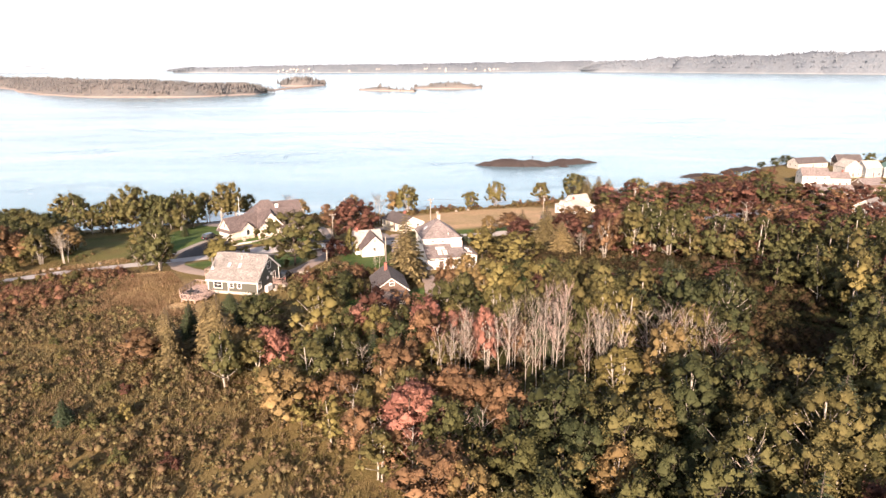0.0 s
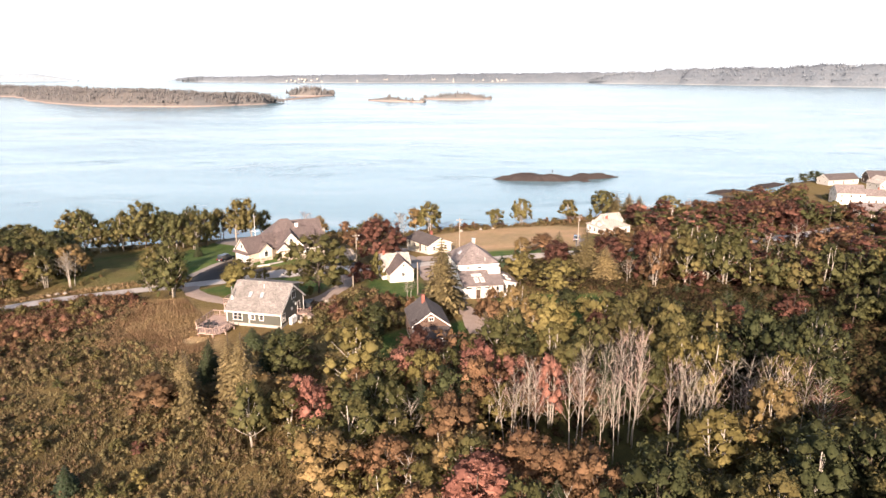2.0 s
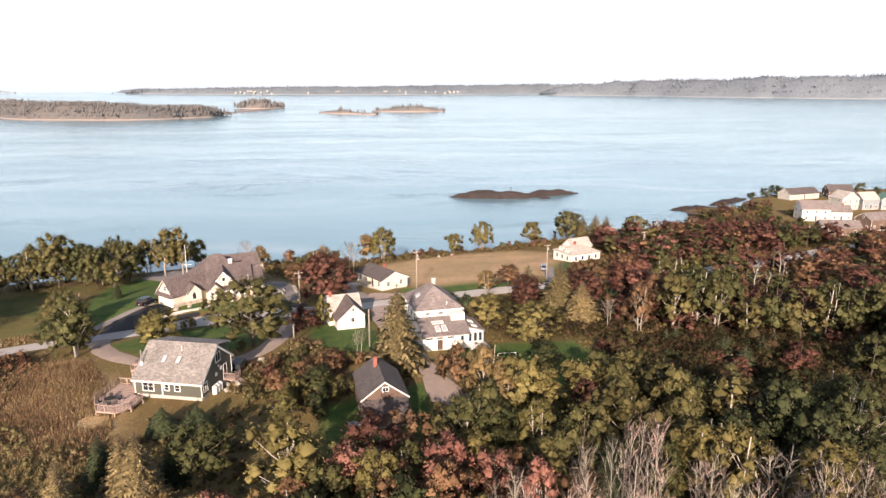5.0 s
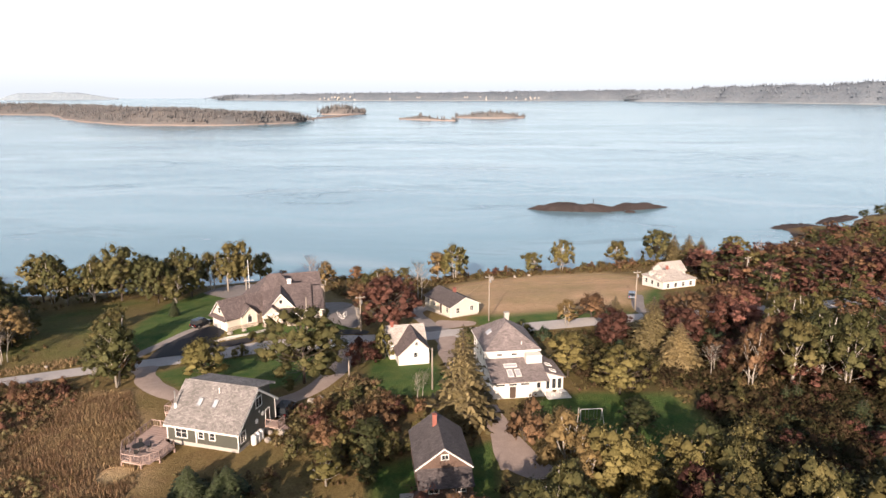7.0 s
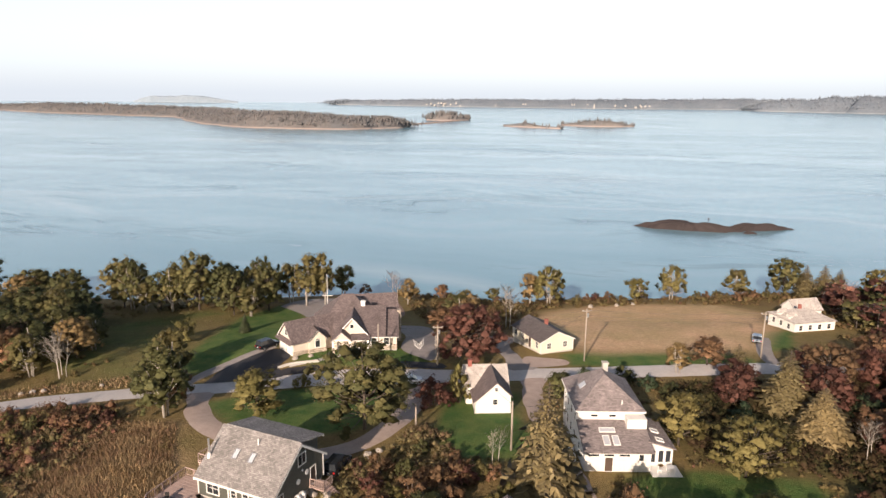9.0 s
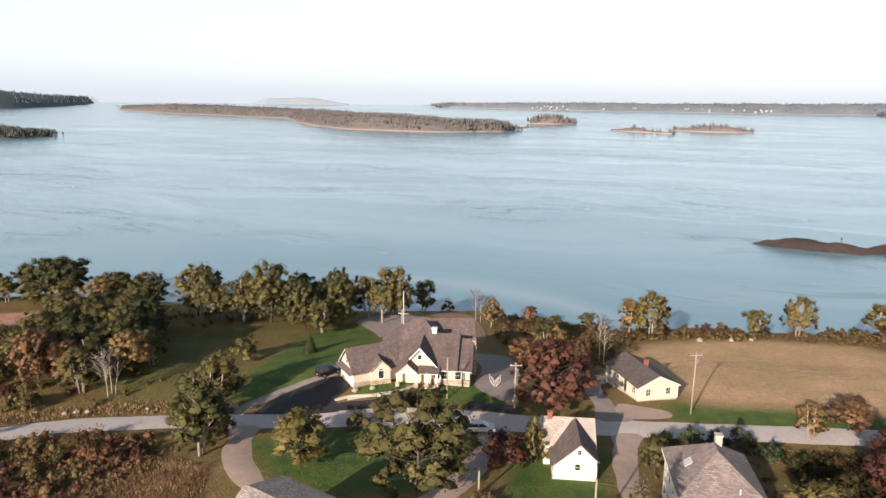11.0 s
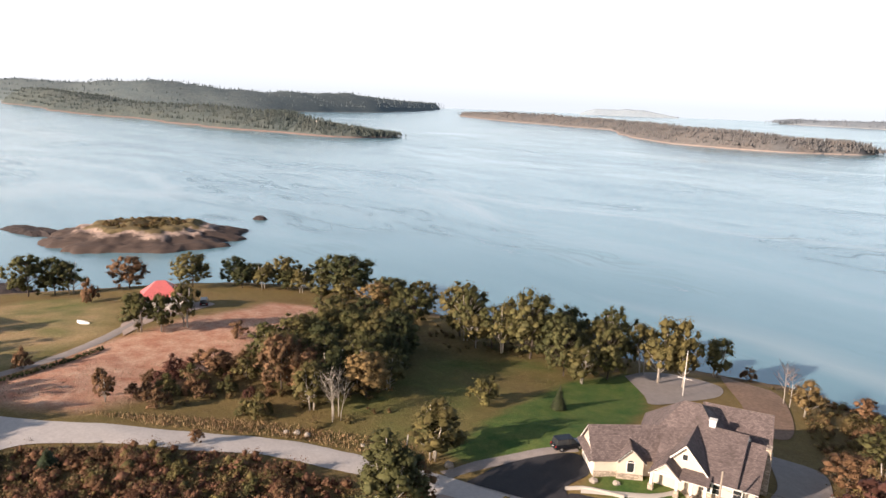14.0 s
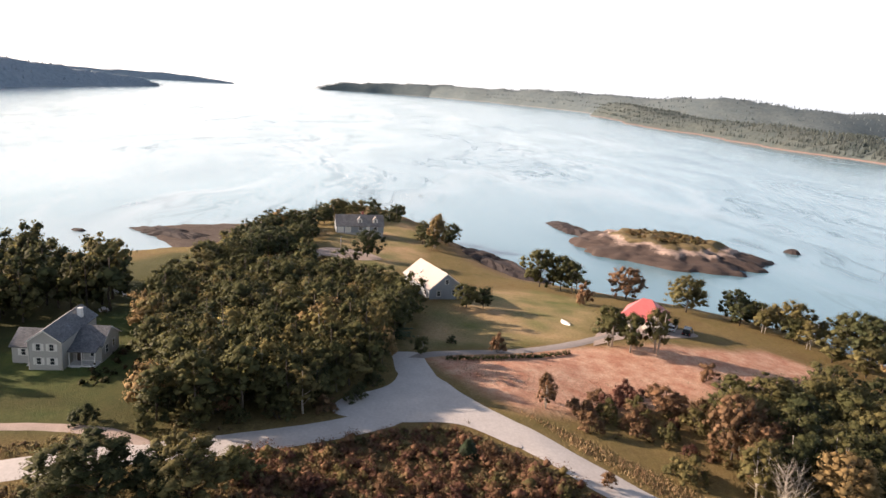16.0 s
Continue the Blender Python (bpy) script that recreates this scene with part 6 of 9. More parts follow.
# the grey house in the western yard: front gable, side wing, porch and a further gable
def yard_house():
    h = thing("house", pose(-104.8, 60.6, 15.55, 0, 0, 92), "pale grey clapboard house with white shutters and blue-grey roof", "house")
    part("foundation", Geo().box(-2.3, 2.3, 0.05, 12, -1.2, 0.2), M["concrete"], h)
    part("wall", gable_walls(Geo(), -2.35, 2.35, 0, 12.0, 0.1, 4.75, 6.4, "y"), M["grey_clap"], h)
    part("roof", gable_roof(Geo(), -2.35, 2.35, 0, 12.0, 4.75, 6.4, "y", 0.3, 0.3), M["roof_blue"], h)
    rake_boards(h, -0.3, -2.35, 2.35, 4.75, 6.4, 0.28, along="y")
    corners(h, -2.35, 2.35, 0, 0, 0.1, 4.7)
    for x in (-0.95, 0.95):
        for z in (1.55, 3.7):
            window_on(h, x, 0, z, 0.6, 1.0, "-y", (0, 1), 0.1)
            for s in (-0.62, 0.62):
                part("shutter", Geo().box(x + s - 0.16, x + s + 0.16, -0.07, -0.01, z - 0.55, z + 0.55), M["trim"], h)
    part("wall", gable_walls(Geo(), -6.0, -2.3, 2.4, 8.5, 0.1, 2.9, 4.6), M["grey_clap"], h)
    part("roof", gable_roof(Geo(), -6.0, -2.3, 2.4, 8.5, 2.9, 4.6), M["roof_blue"], h)
    window_on(h, -4.3, 2.4, 1.9, 0.6, 0.95, "-y", (0, 1), 0.1)
    for s in (-0.62, 0.62):
        part("shutter", Geo().box(-4.3 + s - 0.16, -4.3 + s + 0.16, 2.33, 2.39, 1.35, 2.45), M["trim"], h)
    part("wall", gable_walls(Geo(), 2.3, 6.6, 3.4, 10.0, 0.1, 3.0, 4.9), M["grey_clap"], h)
    part("roof", gable_roof(Geo(), 2.3, 6.6, 3.4, 10.0, 3.0, 4.9), M["roof_blue"], h)
    rake_boards(h, 6.88, 3.4, 10.0, 3.0, 4.9)
    part("porch_roof", Geo().slab([(2.3, 1.4, 2.55), (6.5, 1.4, 2.55), (6.5, 3.6, 3.2), (2.3, 3.6, 3.2)], 0.12), M["roof_blue"], h)
    part("porch_floor", Geo().box(2.4, 6.4, 1.5, 3.4, -0.9, 0.35), M["trim"], h)
    for x in (2.6, 4.4, 6.3):
        part("porch_post", Geo().box(x - 0.08, x + 0.08, 1.52, 1.68, 0.35, 2.5), M["trim"], h)
    railing(h, [(4.4, 1.6), (6.3, 1.6)], 0.35, 0.85, material="trim")
    for i in range(4):
        part("step", Geo().box(2.8, 4.2, 1.2 - 0.3 * i, 1.5 - 0.3 * i, -0.9, 0.2 - 0.17 * i), M["trim"], h)
    door_on(h, 3.4, 3.4, 0.35, 0.9, 2.0, "-y")
    window_on(h, 5.3, 3.4, 1.7, 0.7, 1.1, "-y", (0, 1), 0.1)
    for y in (5.2, 7.8):
        window_on(h, 6.6, y, 1.8, 0.8, 1.2, "+x", (0, 1), 0.1)
    part("chimney", Geo().box(0.9, 1.6, 8.6, 9.3, 5.4, 6.9), M["trim"], h, "white boxed chimney")
    for i in range(5):
        part("entry_step", Geo().box(-3.6, -2.6, 1.9 - 0.3 * i, 2.2 - 0.3 * i, -0.9, 0.3 - 0.17 * i), M["trim"], h)


yard_house()


# barn with a pale roof, its low annexe, the cape on the point, the red-roofed house
def cove_barn():
    h = thing("barn", pose(-171.3, 118.7, 10.9, 0, 0, 24.5), "blue-grey barn with a pale metal roof by the cove", "barn")
    part("foundation", Geo().box(-7.4, 7.4, -4.3, 4.3, -2.5, 0.2), M["concrete"], h)
    part("wall", gable_walls(Geo(), -7.5, 7.5, -4.4, 4.4, 0.1, 3.3, 6.6), M["blue_clap"], h)
    part("roof", gable_roof(Geo(), -7.5, 7.5, -4.4, 4.4, 3.3, 6.6), M["metal_white"], h)
    for x in (7.5 + 0.28,):
        rake_boards(h, x, -4.4, 4.4, 3.3, 6.6)
    for y in (-2.0, 2.0):
        window_on(h, 7.5, y, 1.9, 0.9, 1.2, "+x", (0, 1))
    window_on(h, 7.5, 0, 4.6, 0.8, 1.0, "+x", (0, 1))
    skylight(h, (-2, -2.4, 4.95), 0.7, 0.9, 36.9)
    for x in (-5, -1.5, 2, 5.2):
        window_on(h, x, -4.4, 1.8, 0.9, 1.1, "-y", (0, 1))


cove_barn()
cottage(-171, 106, 62, 11, 5.5, 2.3, 3.7, "brown_shake", "roof_blue", "low shed with a blue-grey roof beside the barn", 11.2, 0.2, "shed", 3)


def point_house():
    h = thing("house", pose(-257.5, 93.2, 6.9, 0, 0, 102), "grey shingled cape house with two white dormers on the point", "house")
    part("foundation", Geo().box(-8.4, 8.4, -3.9, 3.9, -1.5, 0.2), M["concrete"], h)
    part("wall", gable_walls(Geo(), -8.5, 8.5, -4, 4, 0.1, 2.7, 6.0), M["blue_clap"], h)
    part("roof", gable_roof(Geo(), -8.5, 8.5, -4, 4, 2.7, 6.0), M["roof_grey"], h)
    rake_boards(h, 8.78, -4, 4, 2.7, 6.0)
    for x in (0.0, 5.6):
        part("dormer", gable_walls(Geo(), x - 0.8, x + 0.8, -3.0, 0.0, 3.0, 4.7, 5.6, "y"), M["trim"], h)
        part("dormer_roof", gable_roof(Geo(), x - 0.8, x + 0.8, -3.0, 0.0, 4.7, 5.6, "y", 0.2, 0.2, 0.1), M["roof_grey"], h)
        window_on(h, x, -3.0, 4.15, 0.6, 0.9, "-y", (0, 1))
    for x in (-7.0, -4.4):
        part("garage_door", Geo().box(x - 1.1, x + 1.1, -4.06, -4.0, 0.1, 2.2), M["trim"], h, "white garage door")
    for x in (0.2, 5.6):
        window_on(h, x, -4, 1.6, 1.2, 1.2, "-y", (1, 1), 0.14)
    door_on(h, 2.8, -4, 0.1, 1.0, 2.05, "-y", "trim")
    part("chimney", Geo().box(1.0, 1.7, 0.4, 1.1, 5.4, 7.0), M["brick"], h)


point_house()


def red_roof_house():
    h = thing("house", pose(-157.0, 167.2, 9.6, 0, 0, 62), "white house with a faded red metal hipped roof among trees", "house")
    part("foundation", Geo().box(-4.3, 4.3, -3.9, 3.9, -1.5, 0.2), M["concrete"], h)
    part("wall", Geo().box(-4.4, 4.4, -4.0, 4.0, 0.1, 3.3), M["white_clap"], h)
    ra, rb = (-1.0, 0, 6.6), (1.0, 0, 6.6)
    a, b, z = 4.9, 4.5, 3.1
    for q in ([(-a, -b, z), (a, -b, z), rb, ra], [(a, -b, z), (a, b, z), rb], [(a, b, z), (-a, b, z), ra, rb], [(-a, b, z), (-a, -b, z), ra]):
        part("roof", Geo().slab(q, 0.14), M["metal_red"], h)
    part("wall", gable_walls(Geo(), 1.2, 5.2, -6.0, 0, 0.1, 3.0, 5.2, "y"), M["white_clap"], h)
    part("roof", gable_roof(Geo(), 1.2, 5.2, -6.0, 0, 3.0, 5.2, "y"), M["metal_red"], h)
    rake_boards(h, -6.28, 1.2, 5.2, 3.0, 5.2, along="y")
    window_on(h, 3.2, -6.0, 1.7, 1.0, 1.2, "-y")
    for x in (-3.0, -0.6):
        window_on(h, x, -4.0, 1.8, 0.9, 1.2, "-y")
    for y in (-2, 1.5):
        window_on(h, -4.4, y, 1.8, 0.9, 1.2, "-x")
    part("porch", Geo().box(-4.4, 1.0, -6.2, -4.0, -1.0, 0.3), M["trim"], h)
    railing(h, [(-4.3, -4.1), (-4.3, -6.1), (0.9, -6.1)], 0.3, 0.9, material="trim")


red_roof_house()

# houses of the small town to the east
cottage(197, 313, -10, 12, 8.5, 5.6, 8.8, "white_clap", "roof_taupe", "white two-storey town house with a taupe roof", storeys=2, group="town houses")
cottage(207.8, 311, -10, 9, 8, 4.4, 6.8, "white_clap", "roof_taupe", "white town house with a porch-height taupe roof", storeys=2, group="town houses", chimney=(2, 0))
cottage(187, 281, -14, 15, 8, 3.4, 5.8, "brown_shake", "roof_taupe", "long town house with red-brown walls and taupe roof", group="town houses")
cottage(209, 290, 12, 11, 8, 4.8, 7.2, "brown_shake", "roof_taupe", "red-brown town house with white trim", storeys=2, group="town houses")
cottage(230, 338, 5, 9, 9, 5.6, 8.8, "grey_clap", "roof_pale", "pale grey gabled town house with a pale roof", storeys=2, along="y", group="town houses")
cottage(240.5, 337, 5, 9, 8, 5.0, 8.2, "blue_clap", "roof_pale", "pale blue town house with a pale roof", storeys=2, group="town houses")
cottage(250, 335, 75, 8, 7, 5.2, 7.8, "blue_clap", "metal_green", "blue-green gabled town house", storeys=2, group="town houses")
cottage(259, 332, 75, 8, 7, 5.2, 7.6, "white_clap", "metal_green", "white town house with a green metal roof", storeys=2, group="town houses")
cottage(238, 305, 10, 13, 9, 5.0, 8.0, "brown_shake", "roof_dark", "dark-roofed red town house", storeys=2, group="town houses")
cottage(139, 186, 35, 8, 6, 3.4, 5.4, "grey_clap", "roof_grey", "small pale grey house above the trees", group="town houses")
cottage(228, 371, 14, 20, 8, 3.2, 5.8, "grey_clap", "roof_dark", "long dark-roofed waterside town building", group="town houses")
cottage(251, 372, -8, 13, 8, 4.0, 7.0, "brown_shake", "roof_dark", "dark waterside town house", group="town houses")
cottage(118, 262, 10, 12, 7, 3.0, 4.8, "white_clap", "metal_green", "low house with a green metal roof", group="town houses")


# ---- trees ----
def unit(a):
    return a / (np.linalg.norm(a, axis=1)[:, None] + 1e-9)


OCTA = np.array([(1, 0, 0), (0, 1, 0), (-1, 0, 0), (0, -1, 0), (0, 0, 1), (0, 0, -1)], float)
OCTA_F = np.array([(0, 1, 4), (1, 2, 4), (2, 3, 4), (3, 0, 4), (1, 0, 5), (2, 1, 5), (3, 2, 5), (0, 3, 5)])


def leaf_quads(rng, centres, radii, count, size, flat=0.85, heart=None, stray=0.45):
    """Puffs, each broken up into three uneven lobes that are covered with small leaf sprays.
    Returns corners, faces and the way each corner faces."""
    c, rr = np.asarray(centres, float), np.asarray(radii, float)
    home = np.repeat(np.arange(len(c)), 3)
    lr = rr[home] * (0.42 + 0.38 * rng.random(len(home)))
    lc = c[home] + unit(rng.normal(size=(len(home), 3))) * (1, 1, flat) * (rr[home] * (0.25 + 0.35 * rng.random(len(home))))[:, None]
    pick = rng.choice(len(home), count, p=lr ** 2 / (lr ** 2).sum())
    d = unit(rng.normal(size=(count, 3)))
    d[:, 2] = np.where(d[:, 2] < -0.5, -d[:, 2], d[:, 2])
    pos = lc[pick] + d * (lr[pick] * (0.62 + 0.60 * rng.random(count) + 0.10 * np.abs(rng.normal(size=count))))[:, None] * (1, 1, flat)
    nrm = unit(d * 0.8 + rng.normal(size=(count, 3)) * 0.55 + (0, 0, 0.2))
    a = unit(np.cross(nrm, rng.normal(size=(count, 3))))
    b = np.cross(nrm, a)
    s = size * (0.55 + 0.9 * rng.random(count))[:, None]
    v = np.stack([pos - a * s, pos + b * s * 0.95, pos + a * s * 1.05 - b * s * 0.35], 1).reshape(-1, 3)
    out = unit(d * 0.6 + (0, -0.25, 0.55)) if heart is None else unit(d * 0.28 + unit(pos - c[home[pick]]) * 0.22 + unit(pos - np.asarray(heart)) * 0.75)
    soft = np.repeat(unit(out + rng.normal(size=(count, 3)) * stray), 3, 0)
    # the dense inner foliage of each lobe
    n = len(lc)
    jag = 0.50 + 0.40 * rng.random((n, 6, 1))
    ov = (lc[:, None, :] + OCTA[None] * jag * lr[:, None, None] * (1, 1, flat)).reshape(-1, 3)
    of = (OCTA_F[None] + (np.arange(n) * 6)[:, None, None] + len(v)).reshape(-1, 3)
    o_out = np.tile(OCTA, (n, 1))
    if heart is not None:
        o_out = unit(o_out * 0.3 + unit(ov - np.asarray(heart)) * 0.75)
    return np.vstack([v, ov]), np.vstack([np.arange(count * 3).reshape(-1, 3), of]), np.vstack([soft, o_out])


def fast_mesh(name, v, f, soft=None):
    """A mesh from arrays of corners and of faces that all have as many sides."""
    me = bpy.data.meshes.new(name)
    me.vertices.add(len(v))
    me.vertices.foreach_set("co", v.astype(np.float32).ravel())
    me.loops.add(f.size)
    me.loops.foreach_set("vertex_index", f.astype(np.int32).ravel())
    me.polygons.add(len(f))
    me.polygons.foreach_set("loop_start", np.arange(0, f.size, f.shape[1], dtype=np.int32))
    if soft is not None:
        me.attributes.new("soft", "FLOAT_VECTOR", "POINT").data.foreach_set("vector", soft.astype(np.float32).ravel())
    me.update(calc_edges=True)
    return me


def array_mesh(name, v, f, soft, material):
    me = fast_mesh(name, np.asarray(v), np.asarray(f), np.asarray(soft))
    me.materials.append(material)
    return me


def broadleaf(seed, h, r, base, n, leaves, size, stems=1, bark=BARK, lean=0.0, flat=0.85, shown=1, taper=0.0, puff=(0.24, 0.50)):
    """A trunk with limbs that carry billows of leaves over an uneven egg-shaped crown."""
    rng = np.random.default_rng(seed)
    g, puffs, radii = Geo(), [], []
    zc, half = (base + 1) / 2 * h, (1 - base) / 2 * h
    lobes = rng.random(7) * 6.28
    for i in range(n):
        zz = 1 - 1.72 * (i + 0.5) / n
        az = i * 2.39996 + rng.normal() * 0.25
        rp = r * (puff[0] + (puff[1] - puff[0]) * rng.random())
        lobe = 0.90 + 0.20 * math.sin(2 * az + lobes[0]) * math.sin(3 * zz + lobes[1]) + 0.12 * rng.normal()
        w = math.sqrt(max(0.05, 1 - zz * zz)) * (1 - taper * zz) * max(0.2, r * lobe - 0.7 * rp)
        z = zc + zz * (half - 0.7 * rp * flat) * (0.94 + 0.12 * rng.random())
        puffs.append((math.cos(az) * w + lean * z, math.sin(az) * w, z))
        radii.append(rp)
    for i in range(max(3, n // 5)):
        az = rng.random() * 6.28
        puffs.append((0.3 * r * math.cos(az) + lean * zc, 0.3 * r * math.sin(az), zc + (rng.random() - 0.5) * half))
        radii.append(0.84 * puff[1] * r)
    for st in range(stems):
        a0 = st * 6.28 / stems + rng.random()
        off = Vector((math.cos(a0), math.sin(a0), 0)) * (0.0 if stems == 1 else 0.03 * h)
        tip = Vector((rng.normal() * 0.03 * h + lean * h, rng.normal() * 0.03 * h, h * 0.9)) + off * (3 if stems > 1 else 1)
        path = [off + Vector((0, 0, -0.2)), off * 1.3 + Vector((rng.normal() * 0.012 * h, rng.normal() * 0.012 * h, h * 0.28)), tip * 0.6 + off * 0.5, tip]
        g.tube(path, 0.019 * h / stems ** 0.4, 0.004 * h, 6)
        for i in range(st, n, stems * shown):
            p = Vector(puffs[i])
            q = off + (tip - off) * min(0.9, max(0.2, p.z / h - 0.22))
            g.tube([q, (p + q) * 0.5 + Vector((0, 0, -0.015 * h)), p], 0.0065 * h, 0.002 * h, 3)
    v, f, soft = leaf_quads(rng, puffs, radii, leaves, size, flat, (lean * zc, 0, zc - 0.25 * half))
    return g.mesh("trunk", bark, True), array_mesh("crown", v, f, soft, LEAF["olive"]), h, r


def bush(seed, h, r, n, leaves, size):
    """Many stems from the ground, leaves down to the ground."""
    rng = np.random.default_rng(seed)
    g, puffs, radii = Geo(), [], []
    for i in range(n):
        az, q = i * 2.4 + rng.random(), math.sqrt((i + 0.5) / n)
        top = Vector((math.cos(az) * r * 0.74 * q, math.sin(az) * r * 0.74 * q, h * (0.80 - 0.45 * q * q) * (0.75 + 0.4 * rng.random())))
        g.tube([(top.x * 0.15, top.y * 0.15, -0.15), (top.x * 0.6, top.y * 0.6, top.z * 0.6), top], 0.012 * h, 0.004 * h, 4)
        puffs.append(tuple(top * 0.95))
        radii.append(r * (0.26 + 0.14 * rng.random()))
        puffs.append((top.x * 1.12, top.y * 1.12, top.z * 0.45))
        radii.append(r * 0.27)
    v, f, soft = leaf_quads(rng, puffs, radii, leaves, size, 0.9, (0, 0, 0))
    v[:, 2] = np.maximum(v[:, 2], 0.02)
    return g.mesh("trunk", BARK, True), array_mesh("crown", v, f, soft, LEAF["olive"]), h, r


def conifer(seed, h, r, tiers, boughs, droop, sprays=4):
    """A spruce or larch: tiers of drooping boughs hung with needle sprays."""
    rng = np.random.default_rng(seed)
    g = Geo().tube([(0, 0, -0.2), (rng.normal() * 0.02, rng.normal() * 0.02, h * 0.5), (0, 0, h * 0.985)], 0.017 * h, 0.003 * h, 6)
    pv, k = [], 0
    for i in range(tiers):
        u = (i + 0.5) / tiers
        z, reach = h * (0.08 + 0.90 * u), r * (1 - u) ** 0.85 + 0.05 * r
        for j in range(max(4, int(boughs * (1 - 0.55 * u)))):
            az = 2.4 * k + rng.random() * 0.6
            k += 1
            L = reach * (0.66 + 0.5 * rng.random())
            d = np.array([math.cos(az), math.sin(az), 0.0])
            s = np.array([-d[1], d[0], 0.0])
            g.tube([tuple(d * 0.02 + (0, 0, z)), tuple(d * L + (0, 0, z - droop * L))], 0.0035 * h, 0.001 * h, 3)
            for q in range(sprays):
                t = (q + 0.6 + 0.3 * rng.random()) / (sprays + 0.2)
                c = d * L * t + np.array([0, 0, z - droop * L * t])
                w = (L * (0.40 - 0.24 * t) + 0.05) * (0.6 + 0.6 * rng.random()) * (4 / sprays) ** 0.5
                l2 = L * 1.2 / sprays
                hang = np.array([0, 0, -0.30 * w])
                for sg in (-1, 1):
                    e = c + s * sg * w + d * l2 * 0.7 + hang + rng.normal(size=3) * 0.06 * L
                    pv.append([c - d * l2 * 0.25, c + d * l2 * 0.45 + np.array([0, 0, 0.03]), e, c + s * sg * w * 0.55 - d * l2 * 0.05 + hang * 0.8])
    v = np.array(pv).reshape(-1, 3)
    f = np.arange(len(v)).reshape(-1, 4)
    axis = np.column_stack([v[:, 0], v[:, 1], np.full(len(v), 0.35 * r)])
    soft = unit(unit(axis) + np.repeat(rng.normal(size=(len(f), 3)), 4, 0) * 0.25)
    return g.mesh("trunk", BARK, True), array_mesh("crown", v, f, soft, LEAF["dark"]), h, r


def leafless(seed, h, r, stems, n, twigs):
    """A bare tree: straight pale stems, steep branches and a haze of fine twigs."""
    rng = np.random.default_rng(seed)
    g, pv = Geo(), []
    for s in range(stems):
        az0 = s * 2.4 + rng.random()
        sp = 0.0 if stems == 1 else 0.30 * r
        off = Vector((math.cos(az0) * sp, math.sin(az0) * sp, 0))
        tip = off * 1.4 + Vector((rng.normal() * 0.03 * h, rng.normal() * 0.03 * h, h * (0.9 + 0.1 * rng.random())))
        mid = off + (tip - off) * 0.5 + Vector((rng.normal() * 0.015 * h, rng.normal() * 0.015 * h, 0))
        g.tube([off + Vector((0, 0, -0.2)), off * 1.05 + Vector((0, 0, h * 0.2)), mid, tip], 0.011 * h, 0.002 * h, 5)
        for i in range(n):
            u = 0.34 + 0.62 * (i + rng.random()) / n
            st = off + (mid - off) * min(1, u * 2) if u < 0.5 else mid + (tip - mid) * (u - 0.5) * 2
            az = az0 + i * 2.4 + rng.random()
            L = r * (1.0 - 0.62 * u) * (0.6 + 0.5 * rng.random())
            en = st + Vector((math.cos(az) * L * 0.8, math.sin(az) * L * 0.8, L * (1.0 + 0.7 * rng.random())))
            en.z = min(en.z, h)
            g.tube([st, (st + en) * 0.5 + Vector((0, 0, -0.05 * L)), en], 0.0035 * h, 0.0012 * h, 3)
            for q in range(twigs):
                t = 0.25 + 0.75 * rng.random()
                c = np.array(st + (en - st) * t)
                d = np.array(en - st) * (0.3 + 0.3 * rng.random()) + rng.normal(size=3) * 0.26 * L
                d[2] = abs(d[2]) * 0.9
                side = np.cross(d, rng.normal(size=3))
                side = side / (np.linalg.norm(side) + 1e-6) * 0.017 * (0.7 + 0.6 * rng.random()) * h / 9
                m1 = c + d * 0.55 + rng.normal(size=3) * 0.06 * L
                pv.append([c - side, c + side, m1 + side * 0.7, m1 - side * 0.7])
                pv.append([m1 - side * 0.7, m1 + side * 0.7, c + d + side * 0.25, c + d - side * 0.25])
    v = np.array(pv).reshape(-1, 3)
    f = np.arange(len(v)).reshape(-1, 4)
    soft = unit(unit(np.column_stack([v[:, 0], v[:, 1], np.full(len(v), 0.3)])) + np.repeat(rng.normal(size=(len(f), 3)), 4, 0) * 0.7)
    return g.mesh("trunk", BARK_PALE, True), array_mesh("crown", v, f, soft, LEAF["twig"]), h, r


STOCK = {
    "maple": [broadleaf(11 + i, 8.0, 3.3, 0.03, 24, 2700, 0.115) for i in range(5)],
    "birch": [broadleaf(31 + i, 9.0, 2.6, 0.09, 22, 2400, 0.105, stems=1 + i % 3, bark=BARK_PALE, lean=0.02 * (i - 1), flat=1.25, taper=0.16) for i in range(5)],
    "large maple": [broadleaf(21 + i, 11.0, 5.6, 0.03, 58, 6400, 0.115, puff=(0.14, 0.32)) for i in range(3)],
    "large birch": [broadleaf(41 + i, 12.0, 4.8, 0.09, 52, 5600, 0.11, stems=2 + i % 2, bark=BARK_PALE, flat=1.2, taper=0.12, puff=(0.14, 0.32)) for i in range(3)],
    "shrub": [bush(51 + i, 4.0, 2.6, 10, 1300, 0.105) for i in range(3)],
    "spruce": [conifer(71 + i, 10.0, 3.0, 26, 15, 0.18 + 0.12 * i, 5) for i in range(3)],
    "bare": [leafless(91 + i, 9.0, 2.6, 1 + i, 18 - 4 * i, 14) for i in range(3)],
}
